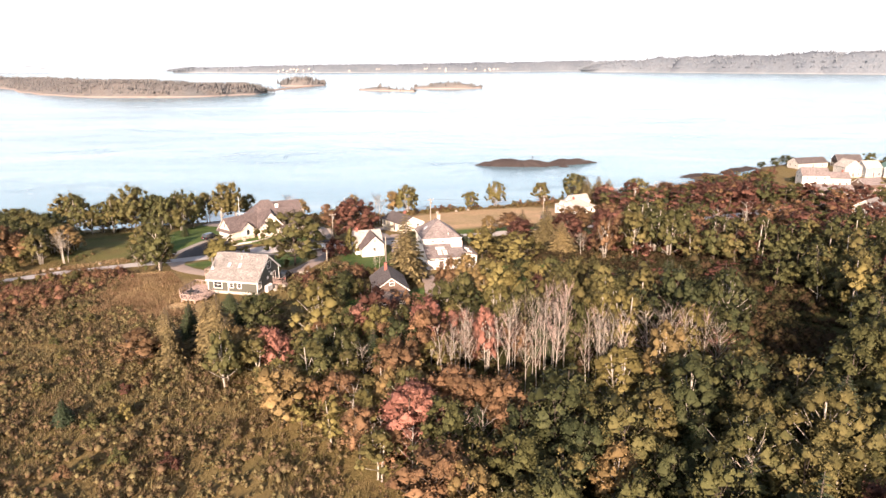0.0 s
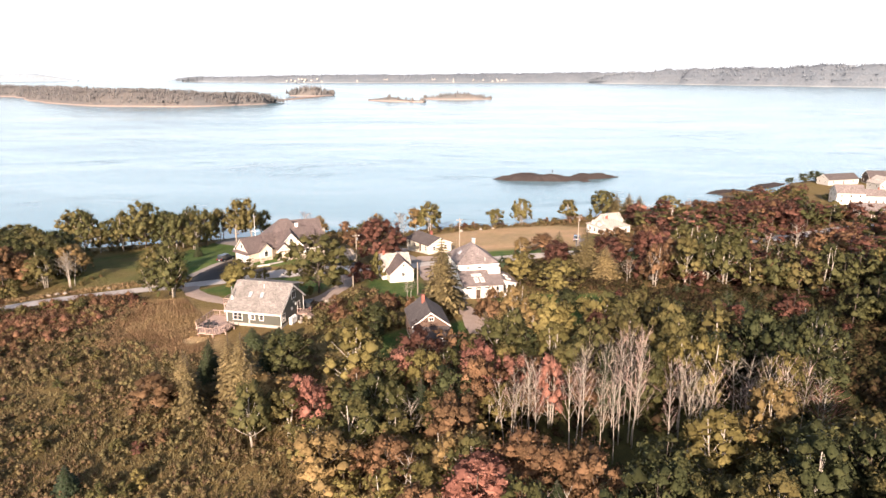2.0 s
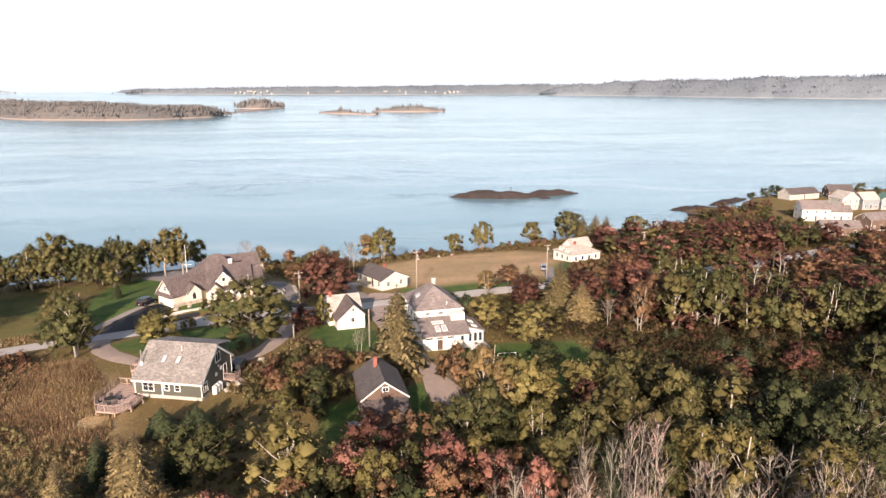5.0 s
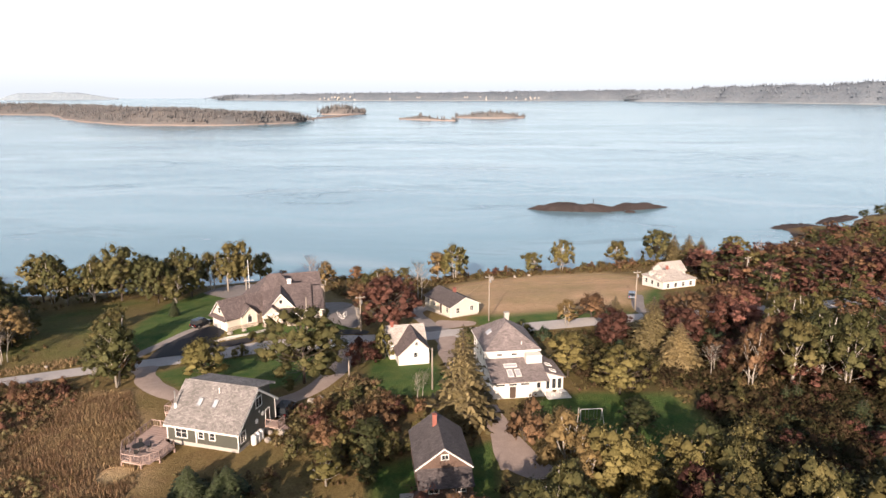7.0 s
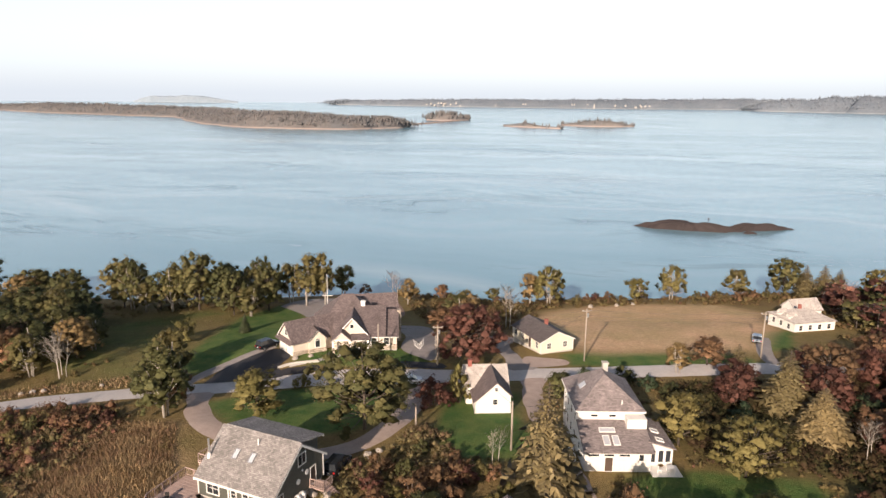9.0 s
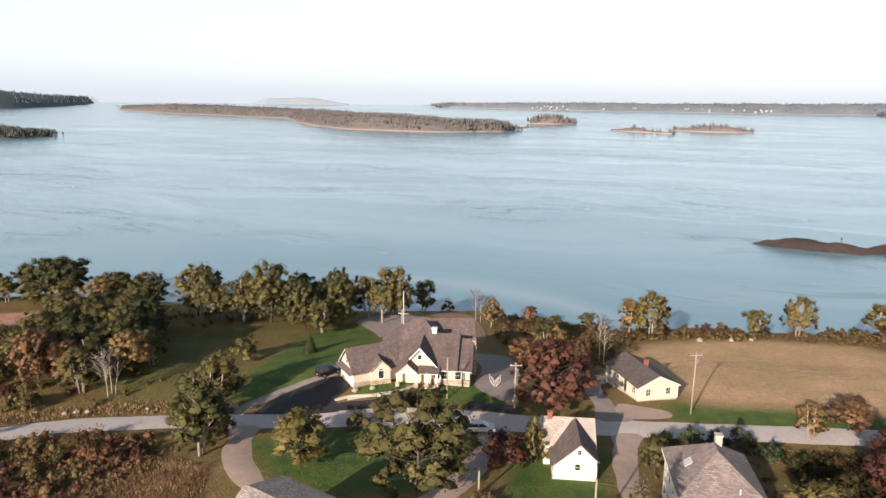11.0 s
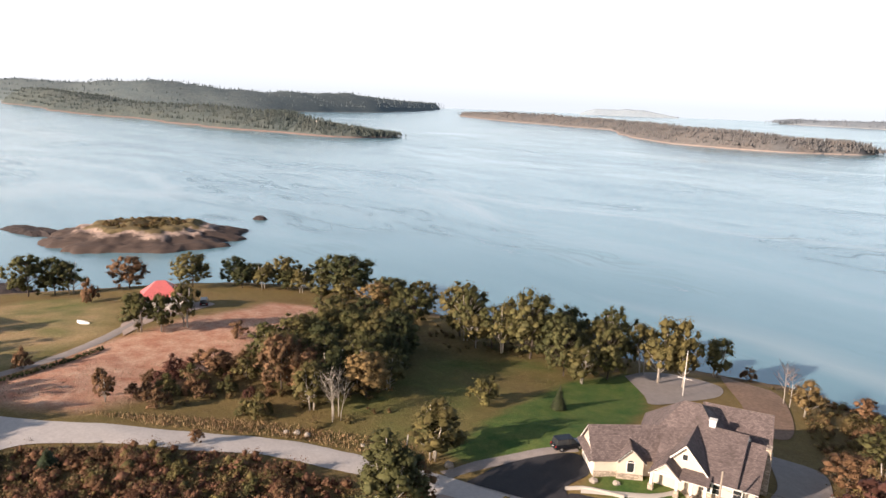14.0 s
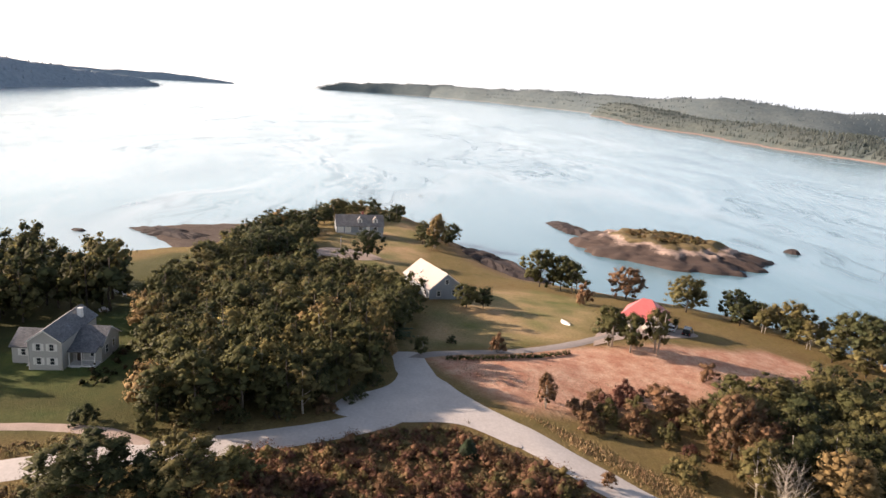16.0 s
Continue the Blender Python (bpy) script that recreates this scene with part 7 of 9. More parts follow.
LITE = {"maple": [broadleaf(111 + i, 8.0, 3.2, 0.02, 16, 950, 0.16, shown=5) for i in range(4)],
        "birch": [broadleaf(131 + i, 9.0, 2.6, 0.06, 15, 850, 0.15, shown=5, stems=1 + i % 2, bark=BARK_PALE, flat=1.2, taper=0.16) for i in range(3)],
        "shrub": [bush(151 + i, 4.0, 2.6, 8, 520, 0.15) for i in range(3)],
        "spruce": [conifer(171 + i, 10.0, 3.0, 12, 8, 0.25) for i in range(2)],
        "bare": [leafless(191 + i, 9.0, 2.6, 1 + i, 10, 5) for i in range(2)]}
FAR = {"maple": [broadleaf(211 + i, 8.0, 3.4, 0.04, 12, 460, 0.22, shown=5) for i in range(4)],
       "birch": [broadleaf(231 + i, 9.0, 2.7, 0.10, 11, 400, 0.21, shown=5, stems=1, bark=BARK_PALE, flat=1.2) for i in range(3)],
       "shrub": [bush(251 + i, 4.0, 2.6, 6, 280, 0.21) for i in range(3)], "spruce": LITE["spruce"], "bare": LITE["bare"]}
WORDS = {"maple": "broadleaf tree with a dense round crown", "birch": "slender tree with pale stems and a loose crown", "shrub": "bushy many-stemmed shrub",
         "spruce": "tall conifer with drooping boughs", "bare": "leafless pale-stemmed tree"}
HUES = {"olive": "olive-green", "green": "deep green", "lime": "yellow-green", "gold": "golden yellow", "rust": "rust-brown", "red": "pinkish red", "maroon": "dark maroon",
        "dark": "dark green", "tan": "tan-green", "twig": "pink-grey", "pale": "bleached", "grey": "grey"}
KINDS = {"maple": "tree", "birch": "tree", "shrub": "shrub", "spruce": "conifer", "bare": "bare_tree"}
masters, PLANTED = {}, []
tree_rng = np.random.default_rng(5)


def tree(kind, x, y, h, r, hue):
    """One tree of a kind, of that height and crown radius, in that autumn colour, standing on the ground."""
    r = min(r, (0.40 if kind == "birch" else 0.55) * h)
    bank = "large " + kind if kind in ("maple", "birch") and r > 4.0 else kind
    k = int(tree_rng.integers(len(STOCK[bank])))
    trunk, crown, h0, r0 = STOCK[bank][k]
    sx, h = 1.14 * r / r0, h * 0.98
    m = Matrix.Translation((x, y, gz(x, y) - 0.1)) @ Matrix.Rotation(tree_rng.random() * 6.28, 4, "Z") @ Matrix.Diagonal((sx, sx, h / h0, 1))
    if (bank, k, hue) in masters:
        first = masters[bank, k, hue]
        ob = copy_thing(first, m @ Matrix.Diagonal((*(1 / v for v in first.scale), 1)))
    else:
        ob = thing(KINDS[kind], m, f"{HUES[hue]} autumn {WORDS[kind]}", "shrub" if kind == "shrub" else "tree")
        part("trunk", trunk, None, ob)
        c = part("crown", crown, None, ob)
        c.material_slots[0].link = "OBJECT"
        c.material_slots[0].material = LEAF[hue]
        masters[bank, k, hue] = ob
    PLANTED.append((x, y, r))
    return ob


tree("maple", -71.0, 79.5, 6.8, 3.6, "green")
tree("maple", -72.5, 88.5, 6.4, 3.2, "green")
tree("shrub", -78.4, 95.0, 3.4, 1.9, "olive")
tree("spruce", -86.2, 121.4, 2.9, 1.2, "dark")
tree("shrub", -86.0, 124.6, 2.6, 1.8, "rust")
tree("shrub", -75.5, 103.5, 3.0, 2.6, "maroon")
tree("maple", -103.9, 214.3, 13.2, 5.6, "olive")
tree("birch", -89.0, 211.7, 12.4, 3.0, "olive")
tree("maple", -83.3, 214.2, 15.1, 6.3, "olive")
tree("maple", -77.3, 220.4, 10.9, 3.9, "green")
tree("birch", -76.0, 235.3, 12.4, 5.2, "olive")
tree("birch", -63.7, 226.7, 11.9, 3.0, "olive")
tree("birch", -58.3, 223.3, 13.8, 4.0, "olive")
tree("birch", -53.9, 224.9, 14.0, 3.2, "olive")
tree("birch", -54.2, 241.5, 10.0, 3.5, "olive")
tree("shrub", -49.0, 247.2, 3.5, 2.6, "rust")
tree("bare", -37.3, 233.0, 8.0, 2.7, "twig")
tree("birch", -33.0, 230.1, 7.0, 3.0, "gold")
tree("maple", -151.2, 219.9, 12.0, 9.3, "green")
tree("maple", -158.4, 219.4, 11.5, 5.2, "green")
tree("maple", -131.2, 216.2, 9.0, 6.6, "olive")
tree("maple", -129.1, 226.3, 8.5, 5.8, "olive")
tree("maple", -112.3, 193.0, 9.0, 6.6, "green")
tree("maple", -115.9, 186.3, 9.0, 5.9, "olive")
tree("maple", -89.8, 179.3, 8.0, 5.3, "green")
tree("birch", -88.5, 165.3, 8.0, 4.1, "green")
tree("maple", -90.3, 161.8, 8.0, 3.6, "rust")
tree("maple", -100.1, 185.3, 9.0, 4.8, "olive")
tree("bare", -78.5, 158.7, 7.1, 2.2, "grey")
tree("shrub", -69.6, 182.9, 5.6, 4.2, "lime")
tree("spruce", -60.3, 191.3, 4.6, 1.2, "dark")
tree("birch", -60.4, 161.4, 9.3, 4.2, "olive")
tree("maple", -52.9, 147.4, 8.0, 4.2, "olive")
tree("maple", -40.4, 152.2, 5.5, 4.1, "lime")
tree("maple", -37.8, 146.6, 7.6, 3.7, "lime")
tree("maple", -21.3, 145.4, 12.9, 6.8, "olive")
tree("shrub", -36.1, 160.5, 3.0, 1.6, "lime")
tree("shrub", -13.6, 157.2, 5.9, 3.2, "maroon")
tree("shrub", -10.1, 159.7, 7.5, 2.1, "lime")
tree("birch", -51.3, 145.2, 12.7, 3.8, "olive")
tree("birch", -58.2, 151.6, 6.0, 3.3, "olive")
tree("maple", -52.2, 150.1, 7.0, 2.3, "rust")
tree("birch", -11.9, 186.1, 12.1, 3.8, "gold")
tree("maple", -18.9, 199.8, 6.0, 3.3, "rust")
tree("maple", -10.5, 178.3, 11.6, 6.9, "maroon")
tree("bare", -5.7, 208.1, 9.8, 3.1, "pale")
tree("birch", -1.4, 239.2, 9.7, 3.0, "gold")
tree("birch", 3.5, 238.5, 11.2, 6.0, "lime")
tree("birch", 27.6, 248.3, 7.7, 3.8, "lime")
tree("birch", 37.3, 253.0, 10.4, 5.1, "lime")
tree("birch", 55.8, 258.1, 9.3, 4.9, "olive")
tree("maple", 70.0, 262.9, 11.7, 5.2, "olive")
tree("spruce", 73.6, 257.6, 10.5, 3.7, "tan")
tree("spruce", 78.0, 256.9, 10.5, 4.2, "tan")
tree("spruce", 81.8, 256.3, 9.6, 3.7, "tan")
tree("maple", 96.0, 265.4, 8.0, 6.8, "lime")
tree("maple", 104.8, 255.9, 7.0, 10.5, "maroon")
tree("maple", 71.6, 219.1, 7.0, 5.7, "olive")
tree("maple", 32.9, 185.8, 6.0, 4.2, "rust")
tree("birch", 26.8, 180.5, 6.0, 4.0, "gold")
tree("spruce", 34.7, 173.0, 9.0, 3.0, "tan")
tree("maple", 33.5, 167.7, 7.0, 3.7, "maroon")
tree("spruce", 38.8, 161.6, 11.0, 4.5, "tan")
tree("spruce", 41.0, 153.6, 8.0, 3.8, "tan")
tree("maple", 49.0, 173.9, 9.0, 5.1, "rust")
tree("maple", 60.8, 184.5, 8.0, 5.0, "rust")
tree("maple", 60.2, 171.6, 7.0, 3.4, "red")
tree("maple", 21.4, 148.3, 8.2, 3.6, "lime")
tree("maple", 28.0, 140.6, 8.1, 5.1, "lime")
tree("spruce", 3.8, 131.2, 14.9, 4.2, "tan")
tree("maple", 5.3, 161.7, 6.0, 2.2, "olive")
tree("bare", 44.8, 147.2, 6.0, 2.1, "pale")
tree("birch", 48.2, 141.4, 11.0, 2.2, "rust")
tree("birch", 60.2, 157.0, 12.0, 3.6, "olive")
tree("birch", 65.2, 158.6, 12.0, 3.7, "lime")
tree("birch", 64.3, 150.6, 11.0, 3.5, "olive")
tree("shrub", 12.3, 124.8, 7.3, 3.0, "rust")
tree("birch", 18.4, 119.7, 5.0, 2.8, "gold")
tree("maple", 27.1, 127.3, 5.0, 2.8, "green")
tree("birch", 29.2, 115.5, 6.0, 2.8, "olive")
tree("maple", 33.6, 115.0, 6.0, 2.5, "olive")
tree("shrub", -8.6, 130.9, 4.0, 2.6, "rust")
tree("bare", -2.6, 139.2, 4.5, 1.6, "pale")
tree("shrub", -6.5, 125.9, 4.5, 4.6, "rust")
tree("shrub", -10.2, 123.2, 4.0, 2.8, "maroon")
tree("shrub", -12.1, 139.8, 2.5, 1.2, "green")
tree("maple", -8.3, 121.5, 5.0, 6.2, "green")
tree("birch", -12.2, 113.7, 5.0, 2.0, "lime")
tree("shrub", -17.3, 120.5, 3.0, 2.2, "olive")
tree("spruce", -22.9, 111.6, 4.0, 2.4, "dark")
tree("spruce", -27.2, 111.5, 4.0, 2.8, "dark")
tree("shrub", -6.5, 132.8, 4.0, 2.4, "rust")
tree("birch", 16.4, 122.1, 5.0, 2.6, "gold")
tree("birch", 17.1, 111.6, 8.5, 2.6, "gold")
tree("maple", 22.2, 110.0, 8.5, 2.9, "lime")
tree("birch", 29.0, 110.6, 9.5, 2.7, "olive")
tree("maple", 34.6, 112.6, 9.5, 3.1, "olive")
tree("maple", -0.5, 96.7, 9.0, 3.9, "maroon")
tree("birch", -9.2, 91.9, 12.0, 4.0, "lime")
tree("birch", -7.3, 83.9, 8.0, 2.8, "green")
tree("maple", -19.2, 98.7, 8.0, 3.3, "green")
tree("spruce", -24.1, 92.7, 10.0, 3.1, "tan")
tree("spruce", -29.7, 88.2, 9.0, 2.0, "tan")
tree("spruce", -30.4, 98.8, 6.0, 1.5, "dark")
tree("maple", -19.0, 86.1, 7.0, 3.6, "gold")
tree("birch", -20.1, 81.3, 7.0, 2.2, "olive")
tree("maple", -34.1, 88.3, 6.0, 3.5, "rust")
tree("birch", 15.7, 114.3, 10.5, 3.0, "gold")
tree("maple", 19.4, 109.6, 10.5, 3.7, "lime")
tree("maple", 14.7, 99.7, 5.0, 3.0, "green")
tree("bare", 11.4, 80.2, 9.0, 1.8, "pale")
tree("birch", 15.3, 83.0, 10.0, 2.2, "red")
tree("bare", 19.3, 83.1, 11.0, 1.6, "pale")
tree("bare", 23.9, 83.2, 13.0, 1.9, "twig")
tree("bare", 26.6, 83.7, 13.0, 1.9, "twig")
tree("bare", 23.3, 78.3, 12.0, 2.4, "twig")
tree("bare", 22.0, 81.3, 12.0, 1.5, "pale")
tree("bare", 29.7, 79.7, 11.0, 2.2, "twig")
tree("birch", 35.0, 84.2, 12.0, 3.0, "lime")
tree("bare", 39.2, 82.8, 9.0, 3.8, "pale")
tree("bare", 38.5, 78.1, 8.0, 2.6, "twig")
tree("bare", 45.5, 77.2, 8.0, 3.8, "red")
tree("birch", 34.4, 94.5, 11.0, 3.0, "olive")
tree("birch", 9.4, 105.5, 5.0, 2.8, "olive")
tree("maple", 3.4, 77.8, 8.0, 2.6, "rust")
tree("bare", -1.3, 78.0, 7.0, 2.3, "pale")
tree("maple", 26.9, 108.1, 10.0, 3.7, "lime")
tree("maple", 31.7, 107.4, 10.0, 3.3, "olive")
tree("maple", 5.4, 63.9, 8.0, 3.1, "red")
tree("birch", 1.9, 68.8, 8.0, 2.0, "gold")
tree("maple", 10.8, 66.8, 8.0, 3.6, "rust")
tree("maple", 14.9, 66.1, 8.0, 2.7, "rust")
tree("maple", -10.4, 69.5, 8.0, 3.4, "gold")
tree("birch", -20.0, 79.5, 9.0, 2.4, "olive")
tree("birch", 30.0, 69.2, 9.0, 4.2, "lime")
tree("birch", 36.1, 66.9, 9.0, 3.3, "lime")
tree("maple", 16.2, 57.5, 8.0, 2.2, "green")
tree("maple", 24.3, 60.1, 8.0, 2.9, "olive")
tree("birch", 30.6, 58.1, 9.0, 3.2, "olive")
tree("birch", 43.2, 67.2, 10.0, 4.4, "olive")
tree("birch", 35.6, 70.2, 12.0, 3.0, "gold")
tree("shrub", -30.0, 72.2, 2.5, 1.2, "lime")
tree("maple", 4.3, 62.7, 8.0, 3.7, "red")
tree("maple", 9.6, 68.5, 8.0, 3.0, "rust")
tree("maple", 6.9, 49.8, 8.0, 3.7, "rust")
tree("maple", 15.7, 62.8, 9.0, 2.8, "rust")
tree("maple", 15.0, 52.3, 8.0, 3.3, "green")
tree("birch", 23.7, 50.5, 7.0, 4.2, "gold")
tree("maple", 16.4, 50.3, 5.0, 1.7, "lime")
tree("birch", 36.3, 49.8, 11.0, 5.2, "olive")
tree("birch", 44.9, 51.9, 12.0, 5.0, "olive")
tree("maple", 25.9, 54.7, 10.0, 3.5, "olive")
tree("shrub", -122.8, 167.7, 4.0, 2.4, "rust")
tree("birch", -103.5, 134.6, 4.7, 1.4, "rust")
tree("shrub", -87.1, 150.4, 4.6, 2.7, "olive")
tree("bare", -78.9, 159.3, 8.4, 2.6, "grey")
tree("birch", -61.9, 163.0, 7.7, 3.6, "olive")
tree("birch", -100.4, 212.5, 12.9, 4.5, "olive")
tree("maple", -117.7, 212.3, 9.1, 5.5, "olive")
tree("maple", -130.7, 211.8, 8.0, 5.0, "gold")
tree("birch", -154.6, 220.8, 11.0, 4.9, "olive")
tree("birch", -161.5, 216.9, 10.0, 4.9, "olive")
tree("maple", -167.4, 208.3, 9.4, 5.0, "olive")
tree("maple", -178.3, 198.2, 8.7, 4.1, "green")
tree("maple", -181.0, 186.6, 10.1, 5.9, "olive")
tree("maple", -192.7, 173.9, 9.5, 5.1, "rust")
tree("birch", -195.4, 159.7, 10.0, 3.8, "olive")
tree("maple", -200.4, 150.7, 11.6, 5.2, "green")
tree("maple", -197.6, 156.3, 10.8, 4.3, "green")
tree("birch", -137.0, 153.7, 9.0, 3.7, "olive")
tree("birch", -134.1, 156.9, 8.7, 2.8, "olive")
tree("birch", -134.3, 162.2, 10.1, 3.1, "olive")
tree("shrub", -177.9, 158.2, 6.9, 2.4, "rust")
tree("maple", -105.0, 169.4, 9.0, 4.7, "olive")
tree("maple", -92.0, 166.9, 9.0, 3.8, "olive")
tree("maple", -95.5, 180.6, 9.0, 4.7, "olive")
tree("maple", -82.7, 168.1, 8.0, 4.6, "gold")
tree("birch", -97.1, 162.2, 9.0, 3.9, "olive")
tree("maple", -109.3, 183.0, 9.0, 4.6, "olive")
tree("maple", -106.4, 154.0, 5.0, 4.6, "rust")
tree("shrub", -101.5, 147.6, 4.5, 4.3, "rust")
tree("shrub", -102.0, 157.2, 5.0, 4.0, "olive")
tree("shrub", -97.8, 140.3, 3.5, 4.1, "rust")
tree("birch", -84.2, 158.4, 8.0, 3.1, "olive")
tree("birch", -108.0, 165.2, 8.0, 3.2, "olive")
tree("birch", -248.1, 121.2, 13.3, 3.5, "gold")
tree("maple", -267.3, 127.7, 7.5, 5.4, "green")
tree("maple", -293.9, 81.5, 8.0, 4.8, "olive")
tree("birch", -299.7, 90.4, 7.0, 4.9, "olive")
tree("maple", -273.2, 78.5, 7.0, 4.4, "green")
tree("birch", -308.0, 107.1, 6.0, 3.7, "olive")
tree("maple", -213.6, 99.6, 8.8, 6.5, "green")
tree("birch", -259.1, 70.1, 8.0, 5.8, "olive")
tree("maple", -209.4, 72.9, 8.0, 5.1, "green")
tree("maple", -157.8, 126.2, 6.0, 3.2, "green")
tree("maple", -159.2, 130.2, 5.4, 2.3, "green")
tree("shrub", -131.2, 121.6, 2.0, 1.3, "green")
tree("shrub", -127.4, 129.9, 4.7, 1.6, "rust")
tree("birch", -106.3, 135.1, 4.9, 1.4, "rust")
tree("shrub", -88.1, 73.9, 3.4, 2.4, "green")
tree("spruce", -86.5, 121.7, 3.1, 1.3, "dark")
tree("shrub", -86.5, 124.4, 3.0, 1.8, "rust")
tree("maple", -71.4, 82.9, 8.0, 4.8, "green")
tree("maple", -72.2, 91.7, 8.0, 4.4, "olive")
tree("maple", -76.6, 95.6, 5.0, 2.3, "olive")
tree("shrub", -88.5, 149.2, 3.0, 2.4, "olive")
tree("birch", -82.7, 138.6, 2.5, 1.1, "rust")
tree("birch", -121.1, 115.5, 4.0, 2.0, "olive")
tree("shrub", -82.2, 104.7, 3.0, 1.4, "gold")


def near_paving(x, y, gap):
    for c, w in PAVED:
        if np.min((c[:, 0] - x) ** 2 + (c[:, 1] - y) ** 2) < (w + gap) ** 2:
            return True
    return False


HOLLOWS = [np.array(p, float) for p in ([(46, 62), (55, 66), (73, 93), (78, 106), (70, 114), (60, 110), (58, 100), (54, 88)],
                                        [(36, 126), (37, 114), (41, 103), (50, 98), (60, 104), (72, 116), (84, 128), (70, 134), (54, 134), (40, 132)])]      # low shaded ground among tall trees
TOWN = np.array([(146, 226), (166, 222), (200, 240), (236, 270), (266, 330), (268, 380), (214, 376), (190, 335), (168, 295), (154, 258)], float)
OPEN_STANDS = [(23, 74, 9), (36, 74, 9), (12, 74, 6)]      # where only bare stems stand
BUILT = [(-29, 124, 10.5), (-23, 120, 5), (-38, 116, 6.5), (-33, 112, 5), (-35, 180, 13), (-28, 186, 9), (-4, 160, 7), (12, 146, 9), (2, 114, 8), (2, 193, 8), (60, 218, 9), (-106, 60, 9), (-170, 118, 9), (-172, 106, 6), (-260, 92, 9), (-156, 167, 7),
         (197, 313, 8), (207, 312, 6), (187, 281, 9), (209, 290, 7), (230, 338, 7), (240, 337, 6), (250, 335, 6), (259, 332, 6), (238, 305, 8), (139, 186, 6), (228, 371, 11), (251, 372, 8)]


def mesh_arrays(me):
    v = np.empty(len(me.vertices) * 3, np.float32)
    me.vertices.foreach_get("co", v)
    me.calc_loop_triangles()
    f = np.empty(len(me.loop_triangles) * 3, np.int32)
    me.loop_triangles.foreach_get("vertices", f)
    soft = np.zeros(len(v), np.float32)
    if "soft" in me.attributes:
        me.attributes["soft"].data.foreach_get("vector", soft)
    return v.reshape(-1, 3), f.reshape(-1, 3), soft.reshape(-1, 3)


LITE_ARRAYS = {k: [(mesh_arrays(t), mesh_arrays(c), h, r) for t, c, h, r in v] for k, v in LITE.items()}


FAR_ARRAYS = {k: [(mesh_arrays(t), mesh_arrays(c), h, r) for t, c, h, r in v] for k, v in FAR.items()}


class Woods:
    """Many trees too far off to be told apart, joined into one mesh."""

    def __init__(self, label, seed, far=False):
        self.stock = FAR_ARRAYS if far else LITE_ARRAYS
        self.v, self.f, self.s, self.mi, self.n, self.label, self.rng = [], [], [], [], 0, label, np.random.default_rng(seed)
        self.hues = list(LEAF)

    def tree(self, kind, x, y, h, r, hue):
        stock = self.stock[kind]
        (tv, tf, ts), (cv, cf, cs), h0, r0 = stock[int(self.rng.integers(len(stock)))]
        a = self.rng.random() * 6.28
        sx, sz = 1.15 * min(r, 0.62 * h) / r0, h / h0 * 0.98
        rot = np.array([[math.cos(a) * sx, -math.sin(a) * sx, 0], [math.sin(a) * sx, math.cos(a) * sx, 0], [0, 0, sz]])
        turn = np.linalg.inv(rot)
        for vv, ff, ss, slot in ((tv, tf, ts, 0 if kind in ("birch", "bare") else 1), (cv, cf, cs, 2 + self.hues.index(hue))):
            self.v.append(vv @ rot.T + (x, y, gz(x, y) - 0.1))
            self.s.append(unit(ss @ turn))
            self.f.append(ff + self.n)
            self.mi.append(np.full(len(ff), slot, np.int32))
            self.n += len(vv)
        PLANTED.append((x, y, r))

    def finish(self):
        me = fast_mesh("woods", np.concatenate(self.v), np.concatenate(self.f), np.concatenate(self.s))
        for m in [BARK_PALE, BARK] + [LEAF[k] for k in self.hues]:
            me.materials.append(m)
        me.polygons.foreach_set("material_index", np.concatenate(self.mi))
        me.update()
        tagged(new("woods", me), self.label, "woods", kind="stuff")


def grove(poly, count, gap, kinds, seed, tall, wide, clear=1.0, joined="", far=False):
    """Trees sown at random within a stretch of woods, no nearer than gap, clear of paving and houses."""
    rng = np.random.default_rng(seed)
    p = np.array(poly, float)
    lo, hi = p.min(0), p.max(0)
    done = tries = 0
    woods = Woods(joined, seed, far) if joined else None
    plant = woods.tree if joined else tree
    names = list(kinds)
    taken = np.array(PLANTED)
    while done < count and tries < count * 40:
        tries += 1
        x, y = lo + (hi - lo) * rng.random(2)
        if float(poly_distance(x, y, p)) < 0 or float(inland(x, y)) < 3:
            continue
        h = tall[0] + (tall[1] - tall[0]) * rng.random()
        r = h * (wide[0] + (wide[1] - wide[0]) * rng.random())
        if ((taken[:, 0] - x) ** 2 + (taken[:, 1] - y) ** 2 < (gap * (r + taken[:, 2])) ** 2).any() or near_paving(x, y, clear + r * 0.5):
            continue
        if h > 3.2 and float(poly_distance(x, y, TOWN)) > 0:
            continue
        if h > 4.8 and any(float(poly_distance(x, y, q)) > -1 for q in HOLLOWS):
            continue
        if any((x - a) ** 2 + (y - b) ** 2 < (c + r * 0.5) ** 2 for a, b, c in BUILT + OPEN_STANDS):
            continue
        what = names[int(rng.choice(len(names), p=np.array([kinds[k] for k in names]) / sum(kinds.values())))]
        kind, hue = what.split()
        plant(kind, round(x, 1), round(y, 1), h * (0.6 if kind == "shrub" else 1), r, hue)
        taken = np.vstack([taken, PLANTED[-1]])
        done += 1
    if joined:
        woods.finish()


